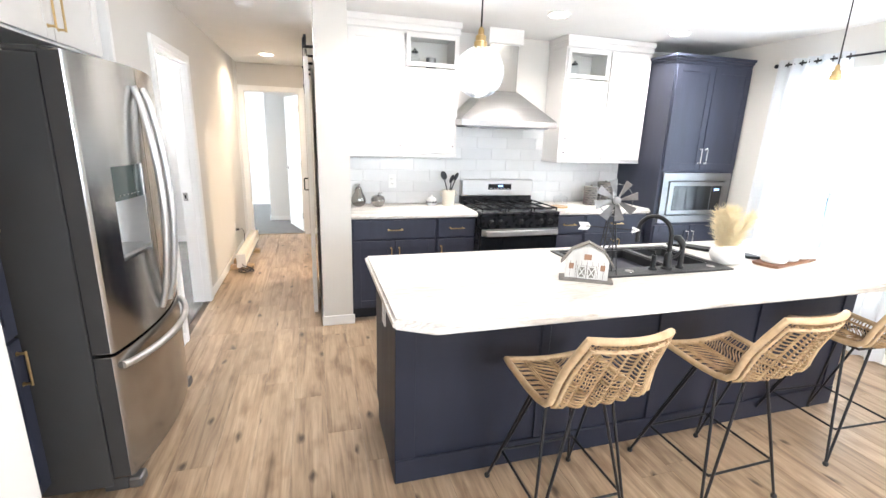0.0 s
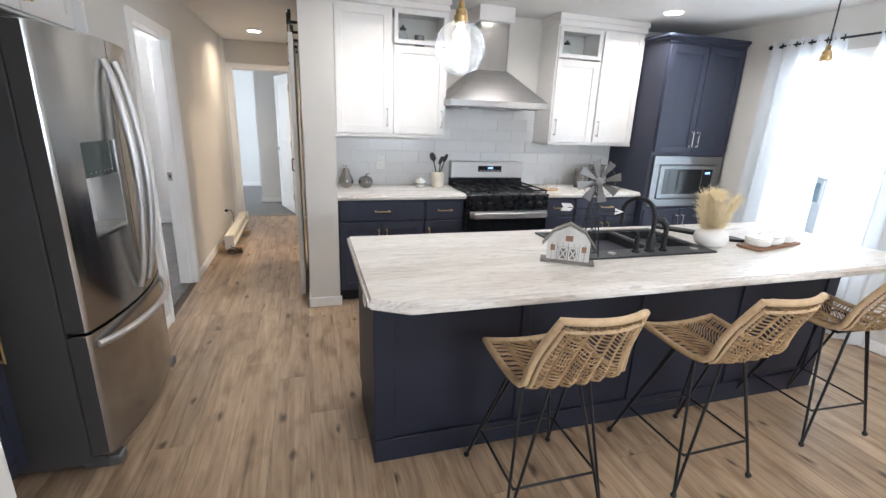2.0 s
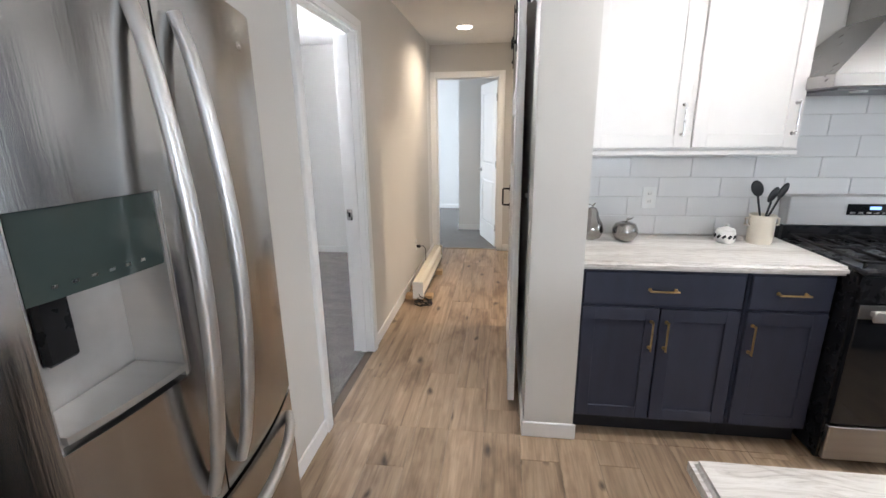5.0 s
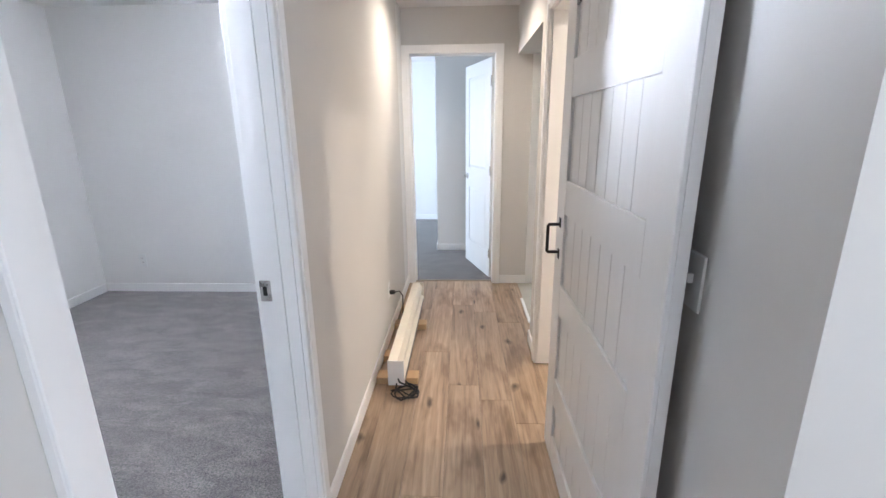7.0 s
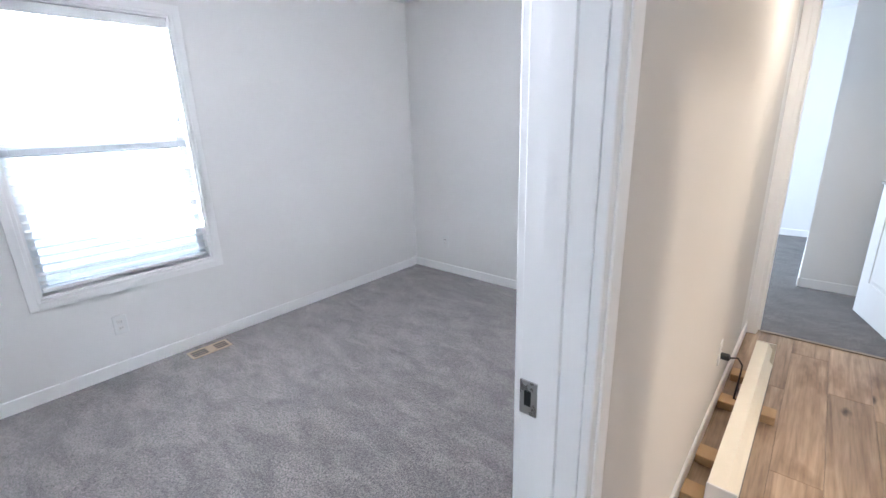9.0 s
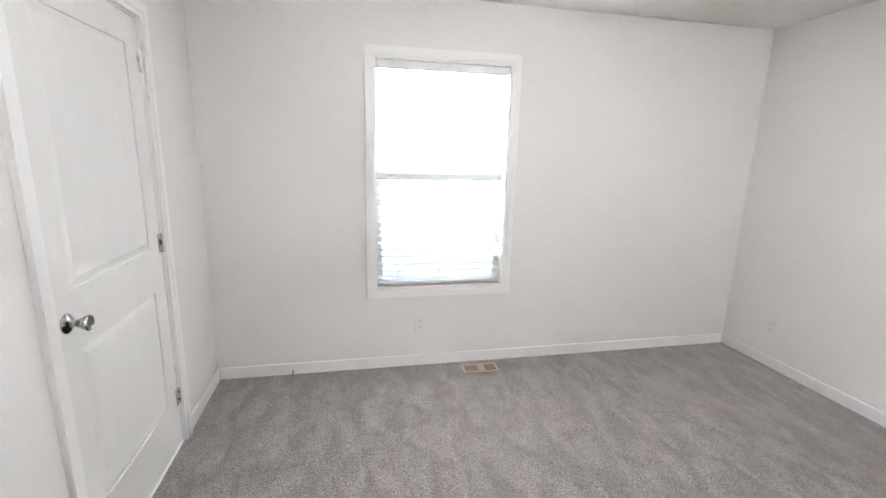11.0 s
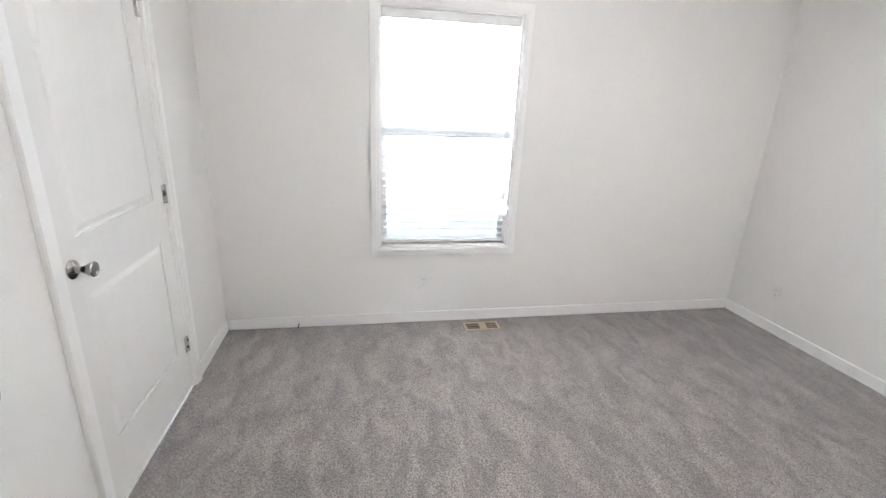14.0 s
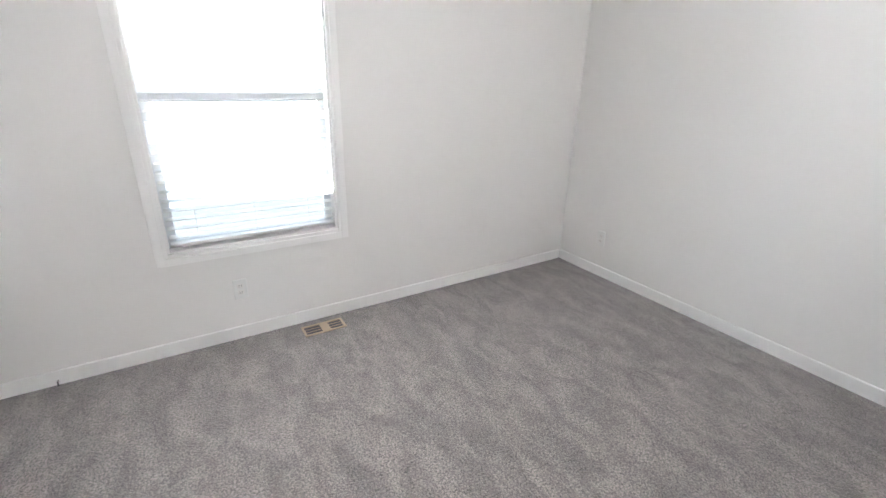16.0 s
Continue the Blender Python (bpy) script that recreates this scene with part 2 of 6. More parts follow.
def counter_material():
    m = bpy.data.materials.new("laminate_counter")
    m.use_nodes = True
    n, l = m.node_tree.nodes, m.node_tree.links
    b = n["Principled BSDF"]
    tc, mp = n.new("ShaderNodeTexCoord"), n.new("ShaderNodeMapping")
    mp.inputs["Scale"].default_value = (0.13, 1, 1)
    mp.inputs["Rotation"].default_value = (0, 0, radians(1.0))
    bend, warp = n.new("ShaderNodeTexNoise"), n.new("ShaderNodeVectorMath")
    bend.inputs["Scale"].default_value, bend.inputs["Detail"].default_value = 5.5, 2
    warp.operation = "MULTIPLY_ADD"
    warp.inputs[1].default_value = (0, 0.055, 0)
    l.new(tc.outputs["Object"], bend.inputs["Vector"])
    l.new(bend.outputs["Color"], warp.inputs[0])
    l.new(tc.outputs["Object"], warp.inputs[2])
    l.new(warp.outputs["Vector"], mp.inputs["Vector"])
    a, c, v = n.new("ShaderNodeTexNoise"), n.new("ShaderNodeTexNoise"), n.new("ShaderNodeTexNoise")
    v.inputs["Scale"].default_value, v.inputs["Detail"].default_value, v.inputs["Distortion"].default_value = 8, 6, 1.2
    l.new(mp.outputs["Vector"], v.inputs["Vector"])
    a.inputs["Scale"].default_value, a.inputs["Detail"].default_value, a.inputs["Distortion"].default_value = 32, 14, 3.0
    a.inputs["Roughness"].default_value = 0.72
    c.inputs["Scale"].default_value, c.inputs["Detail"].default_value = 8, 5
    l.new(mp.outputs["Vector"], a.inputs["Vector"])
    l.new(mp.outputs["Vector"], c.inputs["Vector"])
    r = n.new("ShaderNodeValToRGB")
    e = r.color_ramp.elements
    e[0].position, e[0].color = 0.28, (0.34, 0.305, 0.275, 1)
    e[1].position, e[1].color = 0.55, (0.77, 0.745, 0.71, 1)
    k = e.new(0.42)
    k.color = (0.62, 0.585, 0.545, 1)
    l.new(a.outputs["Fac"], r.inputs["Fac"])
    r2 = n.new("ShaderNodeValToRGB")
    r2.color_ramp.elements[0].position, r2.color_ramp.elements[0].color = 0.36, (0.80, 0.775, 0.745, 1)
    r2.color_ramp.elements[1].position, r2.color_ramp.elements[1].color = 0.6, (1, 1, 1, 1)
    l.new(c.outputs["Fac"], r2.inputs["Fac"])
    mx = n.new("ShaderNodeMixRGB")
    mx.blend_type = "MULTIPLY"
    mx.inputs["Fac"].default_value = 1
    l.new(r.outputs["Color"], mx.inputs[1])
    l.new(r2.outputs["Color"], mx.inputs[2])
    r3 = n.new("ShaderNodeValToRGB")
    r3.color_ramp.elements[0].position, r3.color_ramp.elements[0].color = 0.470, (1, 1, 1, 1)
    r3.color_ramp.elements[1].position, r3.color_ramp.elements[1].color = 0.494, (1, 1, 1, 1)
    line = r3.color_ramp.elements.new(0.485)
    line.color = (0.50, 0.46, 0.43, 1)
    l.new(v.outputs["Fac"], r3.inputs["Fac"])
    mv = n.new("ShaderNodeMixRGB")
    mv.blend_type = "MULTIPLY"
    mv.inputs["Fac"].default_value = 0.42
    l.new(mx.outputs["Color"], mv.inputs[1])
    l.new(r3.outputs["Color"], mv.inputs[2])
    l.new(mv.outputs["Color"], b.inputs["Base Color"])
    b.inputs["Roughness"].default_value = 0.36
    return m


def carpet_material():
    m = bpy.data.materials.new("carpet_pile")
    m.use_nodes = True
    n, l = m.node_tree.nodes, m.node_tree.links
    b = n["Principled BSDF"]
    tc, mp = n.new("ShaderNodeTexCoord"), n.new("ShaderNodeMapping")
    mp.inputs["Scale"].default_value = (0.7, 1.5, 1)
    mp.inputs["Rotation"].default_value = (0, 0, radians(12))
    l.new(tc.outputs["Object"], mp.inputs["Vector"])
    big, fine, mid = n.new("ShaderNodeTexNoise"), n.new("ShaderNodeTexNoise"), n.new("ShaderNodeTexNoise")
    big.inputs["Scale"].default_value, big.inputs["Detail"].default_value, big.inputs["Distortion"].default_value = 6.5, 6, 0.8
    mid.inputs["Scale"].default_value, mid.inputs["Detail"].default_value = 130, 4
    fine.inputs["Scale"].default_value, fine.inputs["Detail"].default_value = 290, 3
    l.new(mp.outputs["Vector"], big.inputs["Vector"])
    l.new(tc.outputs["Object"], fine.inputs["Vector"])
    l.new(tc.outputs["Object"], mid.inputs["Vector"])
    r = n.new("ShaderNodeValToRGB")
    r.color_ramp.elements[0].position, r.color_ramp.elements[0].color = 0.37, (0.082, 0.072, 0.066, 1)
    r.color_ramp.elements[1].position, r.color_ramp.elements[1].color = 0.65, (0.142, 0.124, 0.114, 1)
    l.new(big.outputs["Fac"], r.inputs["Fac"])
    f = n.new("ShaderNodeValToRGB")
    f.color_ramp.elements[0].position, f.color_ramp.elements[0].color = 0.38, (0.18, 0.176, 0.172, 1)
    f.color_ramp.elements[1].position, f.color_ramp.elements[1].color = 0.645, (1.7, 1.7, 1.7, 1)
    av = n.new("ShaderNodeMixRGB")
    av.inputs["Fac"].default_value = 0.55
    l.new(fine.outputs["Fac"], av.inputs[1])
    l.new(mid.outputs["Fac"], av.inputs[2])
    l.new(av.outputs["Color"], f.inputs["Fac"])
    mx = n.new("ShaderNodeMixRGB")
    mx.blend_type = "MULTIPLY"
    mx.inputs["Fac"].default_value = 1
    l.new(r.outputs["Color"], mx.inputs[1])
    l.new(f.outputs["Color"], mx.inputs[2])
    l.new(mx.outputs["Color"], b.inputs["Base Color"])
    b.inputs["Roughness"].default_value = 0.95
    b.inputs["Sheen Weight"].default_value = 0.25
    bp = n.new("ShaderNodeBump")
    bp.inputs["Strength"].default_value, bp.inputs["Distance"].default_value = 0.8, 0.008
    l.new(av.outputs["Color"], bp.inputs["Height"])
    l.new(bp.outputs["Normal"], b.inputs["Normal"])
    return m


WALL = material("painted_drywall", (0.67, 0.645, 0.605), (0.645, 0.618, 0.582), 2, 0.85, bump=0.03, bump_scale=180, spec=0.25)
WALL_WHITE = material("white_painted_drywall", (0.80, 0.786, 0.765), (0.785, 0.771, 0.75), 2, 0.85, bump=0.03, bump_scale=180, spec=0.25)
CEILING = material("ceiling_paint", (0.80, 0.79, 0.775), (0.77, 0.76, 0.745), 4, 0.9, bump=0.12, bump_scale=150, spec=0.2)
TRIM = material("white_trim_paint", (0.88, 0.87, 0.855), (0.865, 0.855, 0.84), 4, 0.38, bump=0.015, bump_scale=90)
DOOR_WHITE = material("white_door_paint", (0.80, 0.785, 0.765), (0.77, 0.755, 0.73), 14, 0.42, bump=0.08, bump_scale=120, stretch=(1, 1, 0.15))
CAB_WHITE = material("white_cabinet_paint", (0.765, 0.74, 0.715), (0.735, 0.71, 0.685), 10, 0.36, bump=0.03, bump_scale=80)
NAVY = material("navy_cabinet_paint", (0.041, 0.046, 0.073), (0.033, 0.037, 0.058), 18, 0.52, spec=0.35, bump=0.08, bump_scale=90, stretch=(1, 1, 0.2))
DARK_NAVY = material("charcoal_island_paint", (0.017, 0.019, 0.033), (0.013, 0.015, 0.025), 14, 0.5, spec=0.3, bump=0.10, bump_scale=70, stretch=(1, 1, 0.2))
TOE = material("dark_toe_kick", (0.02, 0.022, 0.03), None, 20, 0.7)
STEEL = material("brushed_stainless", (0.40, 0.39, 0.378), (0.35, 0.34, 0.33), 30, 0.19, 1.0, 0.05, 200, (1, 1, 0.03))
STEEL_H = material("brushed_stainless_level", (0.42, 0.41, 0.40), (0.36, 0.35, 0.34), 30, 0.30, 1.0, 0.04, 200, (0.03, 1, 1))
STEEL_BRIGHT = material("satin_stainless", (0.62, 0.61, 0.60), (0.56, 0.55, 0.54), 30, 0.40, 1.0, 0.04, 200, (0.03, 1, 1))
SILVER = material("silver_glaze", (0.36, 0.345, 0.33), (0.30, 0.285, 0.27), 30, 0.10, 1.0, rough_vary=0.03)
NICKEL = material("satin_nickel", (0.50, 0.48, 0.46), None, 30, 0.28, 1.0)
FRIDGE_SIDE = material("grey_fridge_side", (0.072, 0.069, 0.068), (0.062, 0.059, 0.058), 6, 0.45, 0.2, 0.1, 260)
BRASS = material("brushed_brass", (0.62, 0.45, 0.22), (0.52, 0.37, 0.17), 40, 0.30, 1.0)
BLACK = material("black_metal", (0.016, 0.016, 0.017), None, 30, 0.42, 0.3)
IRON = material("cast_iron", (0.012, 0.012, 0.013), None, 30, 0.68, spec=0.25)
BLACK_GLOSS = material("black_enamel", (0.012, 0.012, 0.014), None, 20, 0.28, spec=0.3)
EDGE = material("dark_door_edge", (0.05, 0.046, 0.044), None, 20, 0.55)
BLACK_GLASS = material("black_oven_glass", (0.010, 0.011, 0.013), None, 10, 0.06)
SINK_BLACK = material("black_composite_sink", (0.022, 0.022, 0.024), (0.015, 0.015, 0.017), 60, 0.45, bump=0.15, bump_scale=300)
RATTAN = material("rattan_cane", (0.46, 0.315, 0.170), (0.22, 0.13, 0.062), 26, 0.55, bump=0.3, bump_scale=120)
RATTAN_PALE = material("pale_rattan_binding", (0.54, 0.40, 0.245), (0.41, 0.285, 0.16), 40, 0.55, bump=0.35, bump_scale=160)
CERAMIC = material("cream_ceramic", (0.72, 0.66, 0.56), (0.66, 0.60, 0.50), 14, 0.35)
CERAMIC_W = material("white_ceramic", (0.80, 0.78, 0.75), None, 10, 0.3)
WOOD = material("bare_pine", (0.56, 0.38, 0.20), (0.44, 0.28, 0.14), 14, 0.6, bump=0.15, bump_scale=60, stretch=(1, 0.1, 1))
WOOD_DARK = material("walnut_board", (0.30, 0.155, 0.085), (0.21, 0.10, 0.055), 16, 0.5, stretch=(0.15, 1, 1))
IVORY = material("ivory_enamel", (0.80, 0.74, 0.62), (0.76, 0.70, 0.58), 10, 0.4)
RUBBER = material("black_rubber", (0.015, 0.015, 0.015), None, 30, 0.6)
PAMPAS = material("dried_pampas", (0.86, 0.76, 0.54), (0.78, 0.64, 0.40), 40, 0.9)
GALV = material("galvanised_tin", (0.27, 0.27, 0.275), (0.18, 0.18, 0.185), 25, 0.45, 0.85, 0.1, 60)
WEATHERED = material("weathered_white_wood", (0.66, 0.645, 0.62), (0.45, 0.44, 0.42), 28, 0.75, bump=0.3, bump_scale=80, stretch=(1, 1, 0.15), contrast=0.3)
GREY_WOOD = material("grey_stained_wood", (0.21, 0.19, 0.17), (0.13, 0.115, 0.10), 24, 0.7, bump=0.2, bump_scale=80)
RUST = material("rust_brown_paint", (0.28, 0.15, 0.09), None, 20, 0.6)
CANISTER = material("dark_patterned_tin", (0.13, 0.12, 0.115), (0.055, 0.05, 0.048), 60, 0.5, contrast=0.06)
PLASTIC = material("white_plastic", (0.80, 0.80, 0.78), None, 10, 0.35)
TILE = material("glazed_white_tile", (0.74, 0.735, 0.73), (0.70, 0.695, 0.69), 5, 0.12, bump=0.04, bump_scale=14, vary=0.03)
GROUT = material("grey_grout", (0.66, 0.65, 0.635), None, 40, 0.9)
VINYL = material("white_vinyl_sash", (0.84, 0.86, 0.88), None, 10, 0.35)
VENT_TAN = material("tan_register_paint", (0.30, 0.23, 0.155), None, 20, 0.4, 0.3)
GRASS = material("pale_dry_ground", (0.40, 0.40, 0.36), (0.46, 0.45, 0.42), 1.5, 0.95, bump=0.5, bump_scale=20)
SIDING = material("white_siding", (0.78, 0.79, 0.80), None, 4, 0.6)
DARK_PANE = material("dim_window_pane", (0.30, 0.42, 0.50), (0.16, 0.24, 0.30), 3, 0.15)
SUBFLOOR = material("subfloor", (0.10, 0.075, 0.055), None, 6, 0.9)
SMOKED = material("fridge_display", (0.045, 0.060, 0.056), None, 10, 0.07)
MW_STEEL = material("grey_stainless", (0.24, 0.24, 0.245), (0.21, 0.21, 0.215), 30, 0.38, 1.0, 0.04, 200, (0.03, 1, 1))
PLANK = plank_material()
COUNTER = counter_material()
CARPET = carpet_material()
SHEET_VINYL = material("pale_sheet_vinyl", (0.50, 0.48, 0.39), (0.40, 0.38, 0.32), 9, 0.35, bump=0.02, bump_scale=60)
GLASS = glass("window_glass", (0.97, 0.985, 0.98))
CLEAR = glass("clear_jar_glass", (0.97, 0.98, 0.985))
GLOBE = glass("dimpled_globe_glass", (0.97, 0.98, 0.985), dimpled=True)
SHEER = sheer("sheer_curtain_cloth")
BULB = glow("bulb_glow", (1, 0.95, 0.86), 16)
LENS = glow("downlight_lens", (1, 0.93, 0.82), 14)
HAZE = glow("bright_overcast_sky", (0.86, 0.94, 1.0), 1.5)
SCREEN = glow("clock_digits", (0.35, 0.55, 1.0), 1.2)


# ---- building helpers ----
SHIFT = {}


def thing(name, at, label, category, group="", kind=""):
    ob = new(name)
    ob.empty_display_size = 0.05
    ob.location = at
    SHIFT[ob.name] = Vector(at)
    return tagged(ob, label, category, group, kind)


def part(name, bm, mat, parent=None, label="", smooth=False):
    """One mesh from a bmesh given in world coordinates."""
    at = SHIFT.get(parent.name, Vector((0, 0, 0))) if parent else Vector((0, 0, 0))
    if at.length:
        bmesh.ops.translate(bm, verts=bm.verts, vec=-at)
    me = bpy.data.meshes.new(name)
    bm.to_mesh(me)
    bm.free()
    me.materials.append(mat)
    if smooth:
        me.shade_smooth() if smooth is True else me.set_sharp_from_angle(angle=radians(smooth))
        if smooth is not True:
            for p in me.polygons:
                p.use_smooth = True
    ob = new(name, me)
    if parent:
        ob.parent = parent
        SHIFT[ob.name] = at
    return tagged(ob, label)


def box(bm, x0, y0, z0, x1, y1, z1, bevel=0.0):
    lo, hi = Vector((min(x0, x1), min(y0, y1), min(z0, z1))), Vector((max(x0, x1), max(y0, y1), max(z0, z1)))
    geo = bmesh.ops.create_cube(bm, size=1.0, matrix=Matrix.Translation((lo + hi) / 2) @ Matrix.Diagonal((*(hi - lo), 1)))
    if bevel:
        edges = {e for v in geo["verts"] for e in v.link_edges}
        bmesh.ops.bevel(bm, geom=list(edges), offset=bevel, segments=1, affect="EDGES")
    return bm


def boxes(*rows, bevel=0.0):
    bm = bmesh.new()
    for r in rows:
        box(bm, *r, bevel=bevel)
    return bm


def tube(bm, pts, r, seg=8, closed=False, radii=None):
    """A round bar along points."""
    pts = [Vector(p) for p in pts]
    n = len(pts)
    rings = []
    up = Vector((0.13, 0.21, 1)).normalized()
    for i, p in enumerate(pts):
        a = pts[(i - 1) % n] if closed or i > 0 else p
        b = pts[(i + 1) % n] if closed or i < n - 1 else p
        d = (b - a).normalized()
        side = d.cross(up)
        if side.length < 1e-3:
            side = d.cross(Vector((1, 0, 0)))
        side.normalize()
        top = side.cross(d).normalized()
        rad = radii[i] if radii else r
        rings.append([bm.verts.new(p + rad * (math.cos(2 * math.pi * k / seg) * side + math.sin(2 * math.pi * k / seg) * top)) for k in range(seg)])
    for i in range(n if closed else n - 1):
        A, B = rings[i], rings[(i + 1) % n]
        for k in range(seg):
            bm.faces.new((A[k], A[(k + 1) % seg], B[(k + 1) % seg], B[k]))
    if not closed:
        bm.faces.new(rings[0][::-1])
        bm.faces.new(rings[-1])
    return bm


def lathe(bm, at, profile, seg=24):
    """A turned body from (radius, height) pairs."""
    at = Vector(at)
    rings = []
    for r, z in profile:
        rings.append([bm.verts.new(at + Vector((max(r, 1e-4) * math.cos(2 * math.pi * k / seg), max(r, 1e-4) * math.sin(2 * math.pi * k / seg), z))) for k in range(seg)])
    for A, B in zip(rings, rings[1:]):
        for k in range(seg):
            bm.faces.new((A[k], A[(k + 1) % seg], B[(k + 1) % seg], B[k]))
    bm.faces.new(rings[0][::-1])
    bm.faces.new(rings[-1])
    return bm


def prism(bm, pts, z0, z1, bevel=0.0):
    """An upright body over a plan outline (counter-clockwise)."""
    lo = [bm.verts.new((x, y, z0)) for x, y in pts]
    hi = [bm.verts.new((x, y, z1)) for x, y in pts]
    n = len(pts)
    top = bm.faces.new(hi)
    bot = bm.faces.new(lo[::-1])
    for i in range(n):
        bm.faces.new((lo[i], lo[(i + 1) % n], hi[(i + 1) % n], hi[i]))
    if bevel:
        bmesh.ops.bevel(bm, geom=list(top.edges) + list(bot.edges), offset=bevel, segments=2, affect="EDGES")
    return bm


def turned(bm, m):
    bmesh.ops.transform(bm, matrix=m, verts=bm.verts)
    return bm


def structure(name, bm, mat, label):
    return tagged(part(name, bm, mat), label, "", "", "structure")


# ---- walls, ceiling, floors ----
H = CEIL
structure("wall_kitchen", boxes((0.635, 4.36, 0, 4.36, 4.47, H)), WALL, "light grey painted kitchen wall behind the cabinets")
structure("wall_east", boxes((4.36, -3.5, 0, 4.48, 2.42, H), (4.36, 3.22, 0, 4.48, 4.47, H), (4.36, 2.42, 0, 4.48, 3.22, 0.5), (4.36, 2.42, 2.08, 4.48, 3.22, H)), WALL, "light grey painted wall with a tall window")
structure("wall_south", boxes((-0.56, -3.62, 0, 4.48, -3.5, H)), WALL, "plain light grey wall closing the living room")
structure("wall_west", boxes((-0.56, -3.5, 0, -0.447, 1.638, H)), WALL_WHITE, "pale painted wall ending beside the pantry")
structure("wall_pantry", boxes((-1.46, 1.54, 0, -0.56, 1.638, H), (-1.46, 1.638, 0, -1.35, 3.10, H)), WALL, "light grey walls round the fridge alcove")
structure("wall_closet", boxes((-3.450, 3.03, 0, -2.820, 3.13, H), (-1.963, 3.03, 0, -1.46, 3.13, H), (-1.46, 3.10, 0, -0.60, 3.13, H), (-2.820, 3.03, 2.055, -1.963, 3.13, H), (-2.820, 2.45, 0, -1.963, 2.5, H)), WALL_WHITE, "white painted bedroom wall with a closet door")
structure("wall_hall_west", boxes((-0.715, 3.13, 0, -0.60, 3.735, H), (-0.715, 4.545, 0, -0.60, 7.05, H), (-0.715, 3.735, 2.055, -0.60, 4.545, H)), WALL, "pale grey hallway wall with an open bedroom doorway")
structure("wall_bedroom_north", boxes((-3.450, 7.05, 0, -0.60, 7.43, H)), WALL_WHITE, "white painted bedroom end wall")
structure("wall_hall_end", boxes((-0.60, 7.32, 0, -0.545, 7.43, H), (0.225, 7.32, 0, 0.585, 7.43, H), (1.355, 7.32, 0, 2.6, 7.43, H), (-0.545, 7.32, 2.09, 0.225, 7.43, H), (0.585, 7.32, 2.09, 1.355, 7.43, H), (0.40, 7.43, 0, 0.50, 8.51, H)), WALL, "grey hallway end wall with two doorways")
structure("wall_exterior_west", boxes((-3.570, 2.4, 0, -3.450, 4.165, H), (-3.570, 5.065, 0, -3.450, 8.65, H), (-3.570, 9.55, 0, -3.450, 10.54, H), (-3.570, 4.165, 0, -3.450, 5.065, 0.585), (-3.570, 4.165, 2.08, -3.450, 5.065, H), (-3.570, 8.65, 0, -3.450, 9.55, 0.60), (-3.570, 8.65, 2.055, -3.450, 9.55, H)), WALL_WHITE, "white painted bedroom wall with a window")
structure("wall_far_bedroom", boxes((-3.450, 10.42, 0, -0.377, 10.54, H), (-0.377, 8.51, 0, 2.6, 10.54, H)), WALL_WHITE, "pale walls of the far bedroom with a closet block")
structure("wall_hall_east", boxes((0.40, 3.78, 0, 0.635, 4.47, H), (0.40, 4.47, 0, 0.60, 4.98, H), (0.40, 5.80, 0, 0.60, 6.10, H), (0.40, 4.98, 2.06, 0.60, 5.80, H), (0.40, 6.10, 2.06, 0.60, 7.32, H)), WALL, "light grey wall end between hallway and kitchen")
structure("wall_laundry", boxes((0.60, 5.88, 0, 2.6, 5.98, H), (2.6, 4.47, 0, 2.7, 8.51, H)), WALL_WHITE, "pale laundry room and bathroom walls")
structure("ceiling", boxes((-3.6, -3.7, H, 4.6, 10.6, H + 0.1)), CEILING, "white ceiling with a fine texture")
structure("floor", boxes((-1.46, -3.6, -0.10, 4.48, 7.38, -0.010)), SUBFLOOR, "dark seams beneath the wood-look floor planks")
structure("carpet_bedroom", boxes((-3.450, 3.13, -0.10, -0.715, 7.05, 0.006), (-0.715, 3.737, -0.009, -0.655, 4.543, 0.006)), CARPET, "soft mottled grey cut-pile carpet")
structure("carpet_far_bedroom", boxes((-3.450, 7.43, -0.10, 0.40, 10.42, 0.006), (-0.54, 7.38, -0.10, 0.22, 7.43, 0.006)), CARPET, "soft grey carpet in the far bedroom")
structure("floor_bathroom", boxes((0.462, 6.10, -0.009, 0.60, 7.32, 0.001), (0.60, 5.98, -0.009, 2.6, 7.32, 0.001), (0.60, 7.345, -0.10, 1.34, 7.43, 0.001), (0.50, 7.43, -0.10, 2.6, 8.51, 0.001)), SHEET_VINYL, "pale mottled sheet vinyl in the bathroom and alcove")
structure("threshold", boxes((0.60, 7.322, -0.009, 1.34, 7.344, 0.006)), GREY_WOOD, "dark strip in the bathroom doorway")
structure("floor_edging", boxes((0.436, 6.40, 0.0006, 0.460, 6.90, 0.012), bevel=0.004), TRIM, "white edging strip where planks meet vinyl")
structure("threshold", boxes((-0.54, 7.365, -0.009, 0.22, 7.39, 0.008)), VENT_TAN, "thin metal strip where planks meet carpet")

# skirting boards
BB = 0.085


def skirting(rows, label="white painted baseboard"):
    bm = bmesh.new()
    for x0, y0, x1, y1 in rows:
        box(bm, x0, y0, 0.002, x1, y1, BB, bevel=0.004)
    return structure("baseboard", bm, TRIM, label)


